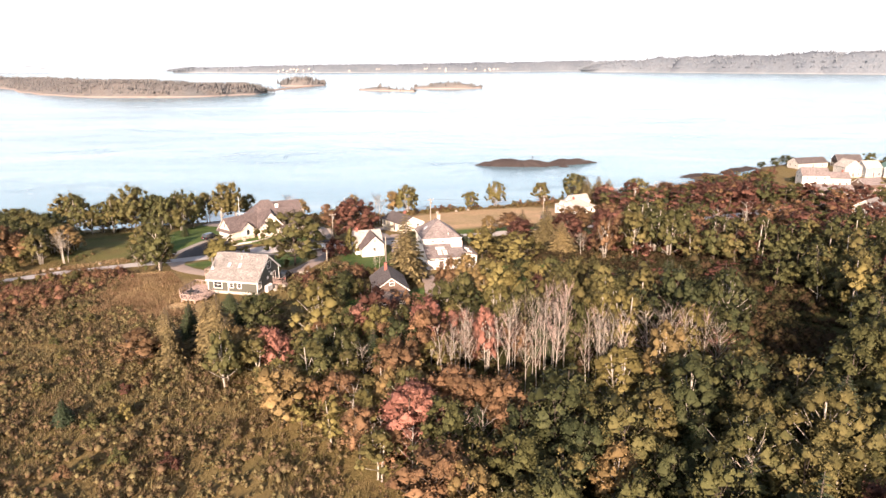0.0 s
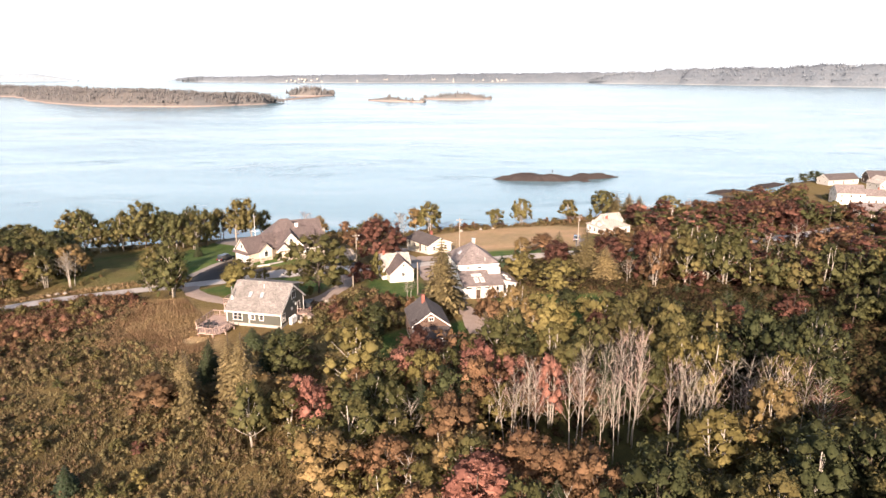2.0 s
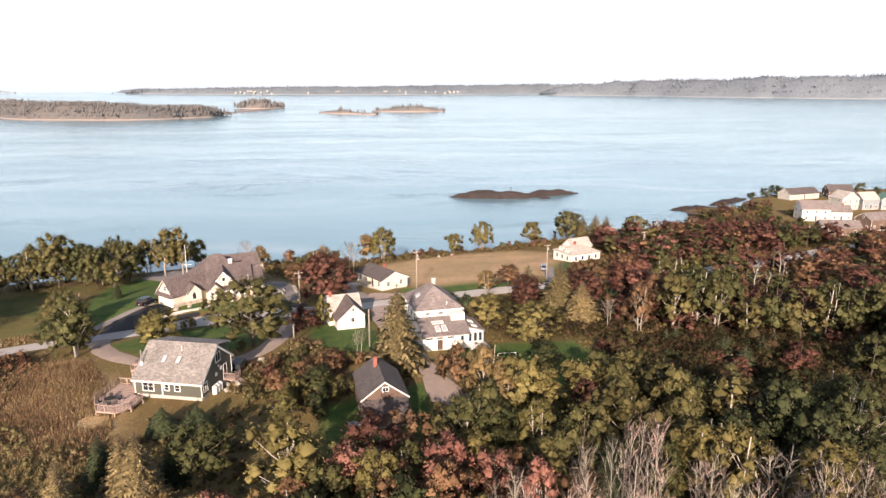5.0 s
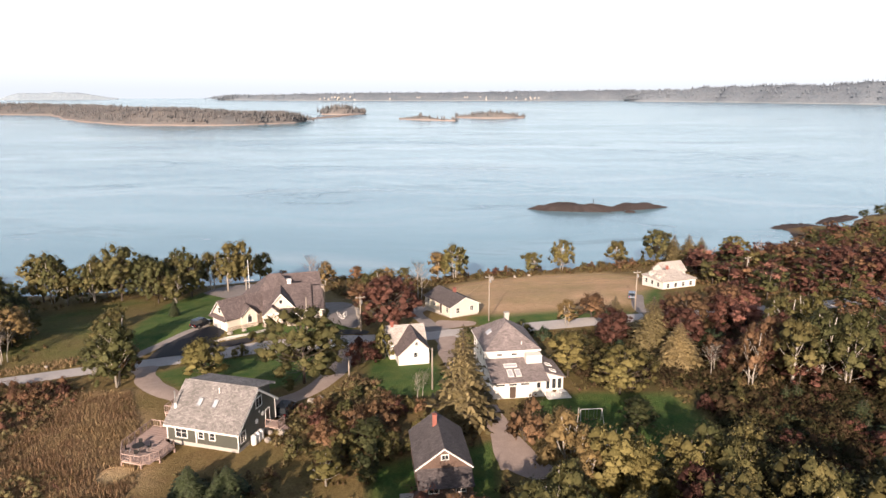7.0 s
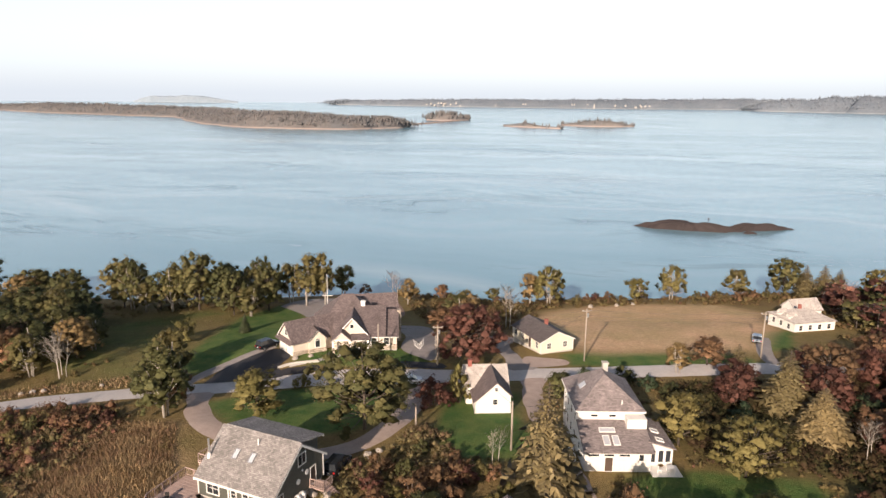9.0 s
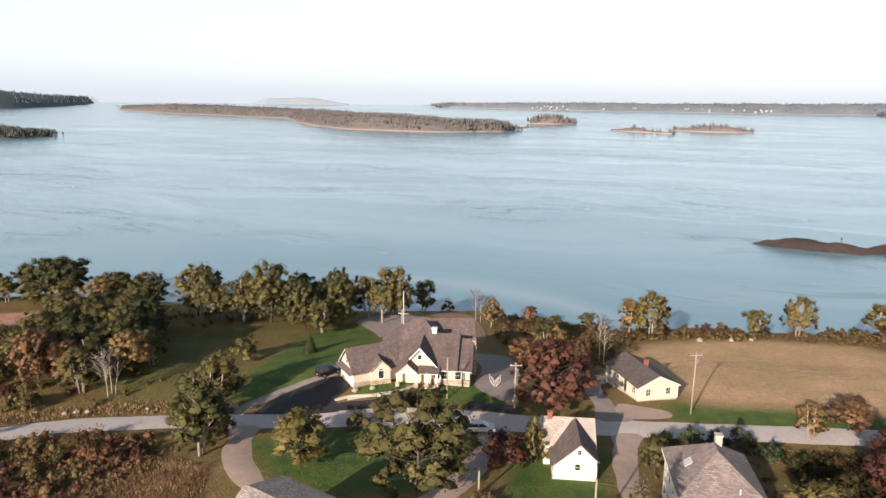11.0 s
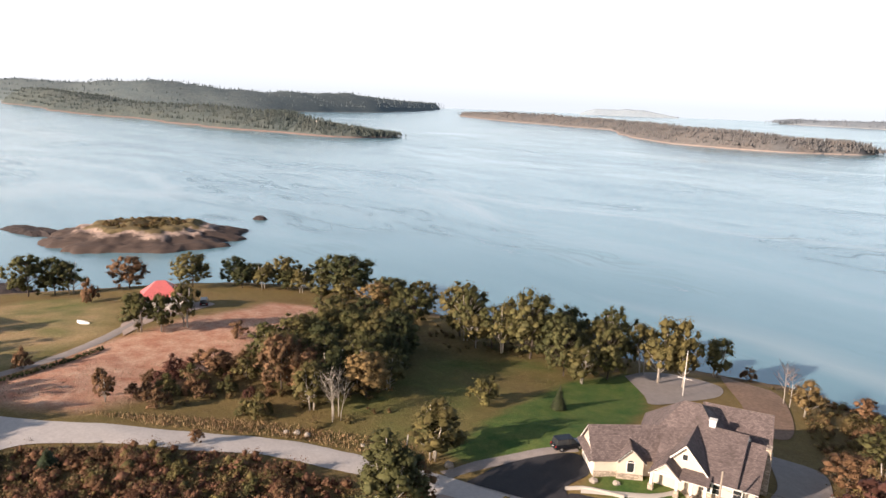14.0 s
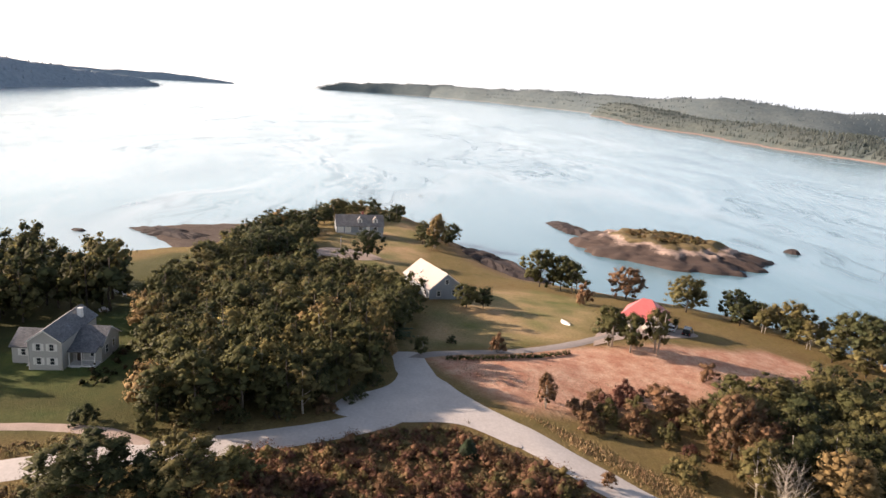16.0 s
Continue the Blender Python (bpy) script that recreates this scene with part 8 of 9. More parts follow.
# deep greens and dark shrubs below partly stand in for the east woods' shade
MIX_DARK = {"maple olive": 4, "maple green": 8, "birch olive": 3, "birch green": 2, "birch lime": 2, "maple rust": 0.8, "birch gold": 0.3, "spruce dark": 1.2, "maple maroon": 0.6}
MIX_SHADE = {"maple green": 10, "birch green": 4, "maple olive": 3, "birch olive": 1.5, "spruce dark": 1.5, "maple rust": 0.8, "birch lime": 0.5, "maple maroon": 0.5}
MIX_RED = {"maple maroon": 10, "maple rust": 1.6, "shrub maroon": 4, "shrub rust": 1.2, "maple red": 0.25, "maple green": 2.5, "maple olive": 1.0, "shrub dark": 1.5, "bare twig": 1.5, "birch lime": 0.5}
MIX_WARM = {"maple rust": 3.5, "maple olive": 5, "birch olive": 6, "maple red": 1.0, "birch gold": 0.8, "maple gold": 0.3, "maple green": 0.9, "birch lime": 2.2, "maple lime": 1.0, "spruce dark": 0.8, "bare twig": 1.2}
# mostly deep green, to darken the crowns as if on their shaded side
MIX_WEST = {"maple olive": 3.5, "maple green": 11, "spruce dark": 1.0, "maple lime": 0.3, "birch olive": 2, "maple gold": 0.4, "birch lime": 0.5, "shrub rust": 0.5}
EAST = "dense mixed autumn woods of olive, gold and rust crowns"
RIDGE = "low dense rust and maroon autumn thicket woods on the ridge"
WEST = "dense olive-green mixed woods beside the road"
# the trees that stand nearest the flight, one by one
grove([(16, 44), (50, 40), (62, 60), (58, 100), (40, 106), (24, 104), (18, 80)], 44, 0.60, MIX_DARK, 1, (8, 12.5), (0.27, 0.36))
grove([(-8, 69), (1, 59), (7, 50), (10, 36), (22, 36), (24, 60), (20, 100), (14, 108), (-4, 92), (-17, 84)], 44, 0.58, MIX_WARM, 3, (5.5, 9.5), (0.28, 0.38))
grove([(30, 146), (60, 145), (66, 185), (44, 180), (26, 172), (24, 155)], 12, 0.55, MIX_RED, 4, (6, 9), (0.40, 0.52))
grove([(-20, 205), (-26, 240), (-14, 246), (0, 243), (-2, 225), (-8, 205)], 12, 0.55, {"shrub rust": 3, "maple olive": 2, "maple rust": 2, "shrub olive": 2}, 11, (4, 6.5), (0.4, 0.55))
grove([(0, 244), (60, 252), (70, 262), (50, 264), (20, 256), (-2, 248)], 16, 0.6, {"shrub rust": 4, "shrub olive": 3, "shrub maroon": 1}, 12, (4.2, 5.5), (0.34, 0.45))
grove([(-98, 122), (-78, 140), (-60, 147), (-55, 138), (-70, 100), (-84, 92), (-88, 108)], 24, 0.7, {"shrub rust": 4, "shrub olive": 3, "shrub maroon": 2, "shrub lime": 1}, 13, (3, 4.6), (0.45, 0.6), 1.5)
grove([(-75, 30), (-20, 30), (-16, 80), (-38, 100), (-60, 118), (-80, 90)], 46, 0.7, {"shrub rust": 4, "shrub olive": 4, "shrub maroon": 1.5, "shrub lime": 1.5, "spruce dark": 0.4}, 14, (2.4, 4.2), (0.36, 0.5), 1.5)
grove([(-22, 128), (-6, 140), (4, 132), (0, 118), (-14, 116)], 14, 0.58, {"shrub rust": 4, "shrub olive": 3, "shrub lime": 1, "shrub maroon": 1}, 15, (3.4, 5), (0.42, 0.56), 1.0)
grove([(-128, 208), (-118, 226), (-140, 228), (-175, 214), (-190, 196), (-182, 190), (-160, 204)], 12, 0.55, {"maple olive": 3, "birch olive": 3, "maple green": 2}, 10, (6, 8.5), (0.42, 0.55))
grove([(-86, 158), (-81, 171), (-94, 187), (-107, 197), (-114, 187), (-110, 172), (-100, 160)], 34, 0.5, {"maple green": 4, "maple olive": 5, "birch olive": 3, "birch green": 2, "maple rust": 0.6}, 16, (7, 10), (0.36, 0.44))
grove([(-104, 136), (-92, 156), (-100, 160), (-112, 168), (-114, 146)], 26, 0.5, {"shrub rust": 5, "shrub olive": 4, "shrub maroon": 1}, 17, (3.5, 6), (0.42, 0.55))
grove([(-66, 206), (-78, 212), (-100, 208), (-108, 214), (-90, 226), (-70, 232), (-60, 232)], 14, 0.5, {"birch olive": 3, "maple olive": 3, "maple green": 3}, 18, (8, 12), (0.36, 0.44))
# the stand of bare pinkish trees
bare_rng = np.random.default_rng(77)
for i in range(15):
    q = i / 14
    tree("bare", 9 + 37 * q + bare_rng.normal() * 1.2, 74 + 7 * bare_rng.random() - 2 * q, 8.5 + 4 * bare_rng.random(), 1.6 + bare_rng.random(), ("twig", "twig", "pale")[i % 3])
# woods farther off or too dense to count
grove([(16, 30), (60, 24), (130, 40), (150, 100), (130, 140), (60, 138), (46, 122), (36, 108), (24, 104), (18, 80)], 290, 0.55, MIX_SHADE, 21, (7.5, 12.5), (0.27, 0.36), joined=EAST)
grove([(12, 30), (22, 30), (26, 60), (20, 70), (8, 72), (14, 108), (-4, 96), (-20, 84), (-8, 67), (3, 55)], 70, 0.50, MIX_WARM, 28, (4.5, 7.5), (0.30, 0.42), joined="dense young autumn trees of rust, olive and gold")
grove([(50, 140), (110, 135), (160, 170), (176, 235), (150, 262), (130, 290), (90, 266), (66, 252), (76, 225), (64, 190)], 250, 0.42, MIX_RED, 22, (5, 8.5), (0.46, 0.62), joined=RIDGE, far=True)
grove([(-87, 80), (-90.5, 90), (-95, 101), (-102, 108.5), (-122, 110), (-126, 98), (-120, 86), (-104, 79)], 95, 0.46, MIX_WEST, 23, (6.5, 10.5), (0.30, 0.40), 0.4, joined=WEST)
grove([(-122, 84), (-142, 80), (-168, 88), (-170, 104), (-150, 114), (-122, 110)], 100, 0.46, MIX_WEST, 24, (6.5, 10.5), (0.32, 0.42), joined=WEST)
grove([(-150, 78), (-200, 60), (-235, 56), (-266, 58), (-262, 74), (-225, 82), (-205, 78), (-180, 88), (-168, 92)], 85, 0.42, MIX_WEST, 25, (5.5, 9), (0.38, 0.48), joined=WEST, far=True)
grove([(-104, 75), (-131, 65), (-155, 61), (-192, 62), (-200, 74), (-165, 80), (-140, 82), (-118, 86)], 70, 0.45, MIX_WEST, 29, (6, 10), (0.34, 0.42), joined=WEST)
# the southern part lies unseen, added tall to throw shade on the yard
grove([(-84, -6), (-92, 28), (-108, 40), (-121, 42), (-126, 52), (-140, 57), (-158, 50), (-170, 36), (-150, 0), (-120, -16)], 110, 0.42, {"maple green": 5, "maple olive": 2}, 26, (10.5, 14.5), (0.30, 0.38), joined="dark green woods round the western yard, continued unseen to shade it", far=True)
grove([(150, 60), (260, 60), (280, 200), (190, 225), (164, 180), (140, 130)], 90, 0.5, MIX_SHADE, 27, (8, 12), (0.36, 0.46), joined=EAST, far=True)


# trees on the point and round its house
MIX_POINT = {"birch green": 4, "maple green": 4, "maple olive": 3, "shrub olive": 1.5, "spruce dark": 1}
grove([(-266, 70), (-298, 72), (-322, 94), (-302, 112), (-282, 108), (-288, 92), (-270, 82)], 24, 0.5, MIX_POINT, 31, (5, 8), (0.36, 0.48), joined="wind-bent green trees round the point house", far=True)
grove([(-244, 120), (-258, 128), (-284, 122), (-276, 112), (-256, 114)], 12, 0.5, MIX_POINT, 32, (4.5, 7), (0.4, 0.5), joined="green and rust trees along the cove bank", far=True)
for x, y, h, r, hue in ((54.6, 142, 12.5, 3.6, "olive"), (60.1, 144.5, 13, 3.8, "green"), (62.5, 141, 11, 3.2, "olive"), (53.6, 149, 10, 3.4, "rust"), (67, 147, 12, 3.8, "green"), (48.7, 146, 8, 2.8, "rust"), (57, 153, 10, 3.4, "maroon")):
    tree("birch", x, y, h, r, hue)
for x, y, h, r, hue in ((-7.7, 116, 4.2, 3.4, "green"), (-11.5, 119.5, 4.6, 3.6, "lime"), (-5.5, 121, 3.6, 2.6, "olive"), (-10.7, 128, 4.2, 3.0, "rust"), (-14, 124, 4.0, 3.0, "rust"), (-6, 133, 3.6, 2.8, "maroon"), (-16, 133, 3.4, 2.8, "rust"), (39, 134.5, 3.0, 2.2, "maroon"), (44, 136, 3.2, 2.6, "olive"), (47, 131, 2.6, 2.4, "green")):
    tree("shrub", x, y, h, r, hue)


# dark leaf tones in place of shade over the low ground
grove([(42, 110), (52, 108), (100, 116), (104, 146), (72, 160), (52, 140), (44, 126)], 110, 0.5, {"shrub dark": 5, "shrub green": 2, "spruce dark": 2.5, "shrub maroon": 3, "maple maroon": 1}, 34, (2.2, 4.6), (0.4, 0.55), joined="low dark green and maroon trees, toned dark as shade in the hollow")
for x, y, h, r, hue in ((-86.5, 82, 3.2, 2.0, "green"), (-88.5, 87, 3.6, 2.2, "olive"), (-90.5, 92, 3.0, 2.0, "green"), (-92.5, 97, 3.8, 2.2, "green"), (-95.5, 102.5, 3.2, 2.0, "rust"), (-99.5, 106.5, 3.4, 2.2, "green"), (-105.5, 108.5, 3.0, 2.0, "green"), (-91, 82.5, 4.6, 2.6, "green"), (-96, 94, 6.5, 2.8, "green"), (-93, 88.5, 5.5, 2.6, "olive"), (-100, 101, 6.5, 2.8, "green")):
    tree("shrub", x, y, h, r, hue)
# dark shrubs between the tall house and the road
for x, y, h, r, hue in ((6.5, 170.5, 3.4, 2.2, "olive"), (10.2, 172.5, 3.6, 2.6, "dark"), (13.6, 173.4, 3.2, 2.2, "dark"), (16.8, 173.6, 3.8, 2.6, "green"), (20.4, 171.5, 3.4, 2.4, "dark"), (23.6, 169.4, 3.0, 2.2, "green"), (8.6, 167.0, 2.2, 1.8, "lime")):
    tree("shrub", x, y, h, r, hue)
# the woods and gardens round the town
grove([(108, 222), (128, 216), (144, 246), (150, 264), (136, 268), (118, 250)], 30, 0.5, MIX_RED, 36, (8, 11), (0.40, 0.5), joined=RIDGE, far=True)
for x, y, h, r in ((202, 372, 4.0, 4.2), (212, 376, 5.5, 5.0), (221, 381, 6.5, 5.6), (193, 322, 3.6, 3.0), (181, 296, 4.4, 3.4)):
    tree("maple", x, y, h, r, "green")
grove([(112, 236), (150, 250), (196, 240), (250, 290), (262, 350), (214, 352), (168, 338), (146, 316), (124, 290), (104, 270)], 70, 0.6, {"maple maroon": 3, "maple rust": 3, "maple green": 3, "shrub green": 3, "shrub maroon": 3, "maple olive": 2}, 33, (3.5, 6.5), (0.45, 0.6), joined="rust and green garden trees among the town houses", far=True)
grove([(176, 344), (232, 382), (268, 390), (360, 408), (430, 412), (420, 350), (300, 316), (250, 320)], 80, 0.5, {"maple maroon": 2, "maple rust": 2, "maple green": 4, "shrub green": 3, "maple olive": 3}, 35, (3.5, 6.5), (0.5, 0.65), joined="low green and rust trees along the far end of the shore", far=True)
for x, y, h in ((-26.3, 94.6, 9.0), (-31, 90.6, 8.5), (-30.7, 100.2, 6.5), (-21.2, 86, 8.2), (-22.5, 98.5, 6.0), (-24, 111.5, 3.6), (-28, 113, 3.0)):
    tree("spruce", x, y, h, 0.27 * h, "tan" if h > 8 else "dark")


# ---- undergrowth ----
def thicket(name, poly, count, seed, material, label, size=(0.6, 2.3), leaves=90, leaf=0.14, spare=False, rise=0.8):
    rng = np.random.default_rng(seed)
    p = np.array(poly, float)
    lo, hi = p.min(0), p.max(0)
    xy = lo + (hi - lo) * rng.random((count * 3, 2))
    ok = (poly_distance(xy[:, 0], xy[:, 1], p) > 0) & (inland(xy[:, 0], xy[:, 1]) > 1.5)
    for q in LAWNS + TAN_FIELDS[:3] + ([] if spare else RED_FIELDS):
        ok &= poly_distance(xy[:, 0], xy[:, 1], q) < 0.3
    for a, b, c in BUILT:
        ok &= (xy[:, 0] - a) ** 2 + (xy[:, 1] - b) ** 2 > (c * 0.8) ** 2
    for c, w in PAVED:
        d2 = np.full(len(xy), 1e9)
        for q in c[::2]:
            d2 = np.minimum(d2, (xy[:, 0] - q[0]) ** 2 + (xy[:, 1] - q[1]) ** 2)
        ok &= d2 > (w + 1.3) ** 2
        if w == 0.8:
            ok &= poly_distance(xy[:, 0], xy[:, 1], c) < -0.8
    xy = xy[ok][:count]
    lump = np.array([noise.noise((a * 0.13, b * 0.13, seed)) for a, b in xy])
    r = (size[0] + (size[1] - size[0]) * rng.random(len(xy))) * (1 + 0.8 * lump)
    z = ground(xy[:, 0], xy[:, 1])
    v, f, soft = leaf_quads(rng, np.column_stack([xy, z + r * 0.35]), r, leaves * len(xy), leaf, rise)
    ob = new(name, array_mesh(name, v, f, soft, material))
    return tagged(ob, label, "undergrowth", kind="stuff")


def grass(name, poly, count, seed, material, label, tall=(0.5, 1.0), wide=0.07, patchy=0.0, spare=0.72):
    """Upright blades and stalks of tall grass, in drifts."""
    rng = np.random.default_rng(seed)
    p = np.array(poly, float)
    lo, hi = p.min(0), p.max(0)
    xy = lo + (hi - lo) * rng.random((count * 3, 2))
    ok = poly_distance(xy[:, 0], xy[:, 1], p) > rng.random(len(xy)) * 1.5
    for q in LAWNS:
        ok &= poly_distance(xy[:, 0], xy[:, 1], q) < 0.3
    for a, b, c in BUILT:
        ok &= (xy[:, 0] - a) ** 2 + (xy[:, 1] - b) ** 2 > (c * spare) ** 2
    for c, w in PAVED:
        d2 = np.full(len(xy), 1e9)
        for q in c[::2]:
            d2 = np.minimum(d2, (xy[:, 0] - q[0]) ** 2 + (xy[:, 1] - q[1]) ** 2)
        ok &= d2 > (w + 0.5) ** 2
    xy = xy[ok]
    if patchy:
        drift = np.array([noise.noise((a * 0.11, b * 0.11, seed)) for a, b in xy])
        xy = xy[drift > patchy * rng.normal(size=len(xy))]
    xy = xy[:count]
    n = len(xy)
    h = tall[0] + (tall[1] - tall[0]) * rng.random(n)
    z = ground(xy[:, 0], xy[:, 1])
    az = rng.random(n) * 6.28
    foot = np.column_stack([xy, z - 0.05])
    side = np.column_stack([np.cos(az), np.sin(az), np.zeros(n)]) * (wide * (0.7 + 0.8 * rng.random(n)))[:, None]
    tip = foot + np.column_stack([rng.normal(size=(n, 2)) * 0.28 * h[:, None], h])
    v = np.stack([foot - side, foot + side, tip], 1).reshape(-1, 3)
    soft = np.repeat(unit(rng.normal(size=(n, 3)) * (0.6, 0.6, 0.3) + (0, -0.35, 0.75)), 3, 0)
    ob = new(name, array_mesh(name, v, np.arange(3 * n).reshape(-1, 3), soft, material))
    return tagged(ob, label, "grass", kind="stuff")


MEADOW = [(-100, 14), (4, 20), (4, 54), (-8, 66), (-16, 84), (-24, 100), (-34, 112), (-46, 108), (-58, 118), (-60, 146), (-98, 126), (-92, 104), (-78, 50)]
grass("tall_grass", MEADOW, 70000, 51, WEEDS, "tall olive and tan weeds and grass over the old meadow", (0.25, 0.8), 0.06, 0.25)
grass("dry_grass", [(-33, 111), (-42, 106), (-52, 112), (-60, 128), (-60, 142), (-48, 143), (-41, 131), (-37, 122)], 42000, 52, DRY, "tall tan dry grass beside the green house", (0.25, 0.7), 0.05, spare=0.3)
grass("dry_grass", [(-104, 128), (-86, 150), (-66, 163), (-58, 160), (-76, 150), (-92, 136)], 9000, 53, DRY, "dry tan verge grass along the road", (0.3, 0.7), 0.07)
grass("tall_grass", [(-66, 160), (-90, 146), (-118, 116), (-126, 130), (-120, 150), (-128, 206), (-100, 214), (-72, 236), (-66, 226), (-70, 196)], 9000, 54, WEEDS, "rough grass and weeds over the meadow by the road", (0.15, 0.4), 0.05, 0.2)
thicket("undergrowth", [(-100, 14), (-4, 20), (-2, 60), (-14, 96), (-18, 118), (-4, 140), (-16, 150), (-24, 132), (-40, 112), (-54, 122), (-56, 146), (-98, 126), (-92, 104), (-78, 50)], 7500, 1, WEEDS, "tangled rust, olive and tan shrubs and weeds", (0.25, 0.85), 32, 0.10, rise=1.0)
thicket("undergrowth", [(-100, 124), (-80, 141), (-60, 148), (-54, 138), (-62, 118), (-72, 98), (-85, 92), (-90, 108)], 900, 9, RUSTY, "rust, maroon and olive shrubs on the corner of the roads", (0.5, 1.5), 60, 0.11, rise=0.9)
thicket("undergrowth", [(8, 30), (120, 30), (130, 140), (60, 150), (30, 118), (8, 118), (-6, 100)], 1700, 2, BRUSH_SHADED, "olive undergrowth below the trees, toned dark as shade", (0.7, 1.5), 20, 0.2)
thicket("undergrowth", [(36, 110), (48, 104), (92, 116), (98, 150), (66, 164), (50, 152), (42, 143)], 2600, 12, BRUSH_SHADED, "dense brush beside the lawn, toned dark as shade", (0.8, 2.0), 40, 0.17)
thicket("undergrowth", [(21, 153), (25, 143), (40, 142), (50, 148), (64, 164), (62, 182), (42, 178), (24, 173)], 1100, 15, BRUSH_SHADED, "shrubs and brambles round the back garden, toned dark as shade", (0.7, 1.7), 60, 0.13)
thicket("undergrowth", [(46, 62), (55, 66), (73, 93), (78, 106), (84, 128), (70, 136), (50, 136), (38, 130), (37, 114), (46, 100), (56, 102), (54, 88)], 900, 16, BRUSH_SHADED, "shrubs and maroon brambles in the hollow, toned dark as shade", (0.7, 1.8), 40, 0.15)
thicket("weeds", [(-26, 100), (46, 100), (66, 150), (64, 192), (46, 184), (16, 178), (4, 172), (-14, 142), (-24, 128)], 1400, 13, BRUSH, "rough grass and weeds between the houses", (0.25, 0.7), 30, 0.10)
thicket("undergrowth", [(45, 140), (170, 140), (180, 260), (130, 296), (60, 262), (66, 190)], 1500, 3, BRUSH, "rust-brown thicket on the low ridge", (0.9, 1.9), 24, 0.22)
thicket("undergrowth", [(-70, 166), (-80, 152), (-100, 138), (-118, 150), (-128, 200), (-110, 230), (-66, 236), (-70, 210), (-78, 212), (-98, 200), (-92, 172)], 130, 4, BRUSH, "rough weeds and low shrubs along the meadow", (0.4, 1.0), 70, 0.11)
thicket("undergrowth", [(-48, 236), (-30, 222), (-18, 200), (-2, 206), (2, 234), (60, 248), (80, 262), (60, 268), (0, 252), (-40, 250)], 800, 5, BRUSH, "rust and olive scrub along the bank top", (0.5, 1.3), 60, 0.13)
thicket("undergrowth", [(-100, 60), (-130, 76), (-260, 52), (-270, 74), (-205, 84), (-170, 112), (-120, 110), (-98, 100)], 1100, 6, BRUSH_SHADED, "undergrowth below the western woods, toned dark as shade", (0.6, 1.3), 20, 0.2)

# low scrub on the crown of the rock island
scrub_rng = np.random.default_rng(41)
a, q = scrub_rng.random(170) * 6.28, np.sqrt(scrub_rng.random(170)) * 0.40
c = np.column_stack([40 * q * np.cos(a), 27 * q * np.sin(a), 6.3 + 0.6 * scrub_rng.random(170)])
v, f, soft = leaf_quads(scrub_rng, c, 0.7 + 1.0 * scrub_rng.random(170), 7500, 0.22, 0.7)
part("scrub", array_mesh("scrub", v, f, soft, BRUSH), None, isle, "brown and olive scrub on the island's crown")


# ---- poles, wires and yard things ----
def utility_pole(x, y, top, arm=True, turn=0.0, label="weathered wooden utility pole beside the road"):
    z = gz(x, y)
    p = thing("utility_pole", pose(x, y, z, 0, 0, turn), label, "pole", "utility poles")
    part("shaft", Geo().tube([(0, 0, -0.4), (0, 0, (top - z) * 0.5), (0, 0, top - z)], 0.16, 0.10, 10), M["pole"], p, smooth=True)
    if arm:
        part("crossarm", Geo().box(-0.9, 0.9, -0.06, 0.06, top - z - 0.55, top - z - 0.42), M["pole"], p)
        for k in (-0.8, 0.0, 0.8):
            part("insulator", Geo().tube([(k, 0, top - z - 0.42), (k, 0, top - z - 0.27)], 0.05, 0.035, 6), M["plastic"], p)
        part("transformer", Geo().tube([(0.28, 0, top - z - 1.7), (0.28, 0, top - z - 1.0)], 0.18, 0.18, 10), M["steel"], p)
    return p


def wire(a, b, sag):
    g = Geo()
    pts = []
    for i in range(15):
        t = i / 14
        q = Vector(a).lerp(Vector(b), t)
        pts.append((q.x, q.y, q.z - sag * 4 * t * (1 - t)))
    g.tube(pts, 0.018, 0.018, 4)
    return solid("cable", g, M["wire"], "thin black overhead cable slung between poles", "cable", "overhead cables")


POLES = [(-63.0, 157.2, 20.8), (-26.5, 173.6, 20.2), (-16.0, 175.6, 20.0), (10.5, 184.2, 22.0), (44.0, 192.0, 21.0), (79.0, 216.0, 18.5)]
for x, y, z in POLES[1:]:
    utility_pole(x, y, z, arm=(x > -20), turn=18)
utility_pole(-14.3, 147.0, 18.1, False, label="short bare wooden pole by the loop drive")
utility_pole(-0.7, 142.8, 21.6, False, label="slim bare wooden pole behind the barn")
utility_pole(9.4, 103.0, 19.5, False, label="short pale wooden post at the wood's edge")
utility_pole(-211.7, 91.7, 14.6, True, label="utility pole by the point turnaround")
for (a, b) in zip(POLES[1:], POLES[2:]):
    for dz in (0.3, 1.3, 2.0):
        wire((a[0], a[1], a[2] - dz), (b[0], b[1], b[2] - dz), 0.5)
wire((10.5, 184.2, 21.4), (4.5, 190.0, 15.2), 0.4)
wire((-16.0, 175.6, 18.6), (-0.7, 142.8, 21.2), 0.6)
wire((-0.7, 142.8, 21.2), (8.6, 146.5, 19.6), 0.25)

f = thing("flagpole", pose(-51.4, 219.5, gz(-51.4, 219.5), 0, 0, 8), "white nautical flagpole with a yardarm on the gravel circle", "flagpole")
part("shaft", Geo().tube([(0, 0, -0.3), (0, 0, 4.5), (0, 0, 9.0)], 0.11, 0.05, 10), M["trim"], f, smooth=True)
part("yardarm", Geo().tube([(-1.3, 0, 3.6), (1.3, 0, 3.6)], 0.06, 0.06, 8), M["trim"], f)
part("finial", Geo().tube([(0, 0, 9.0), (0, 0, 9.18)], 0.09, 0.05, 8), M["steel"], f)


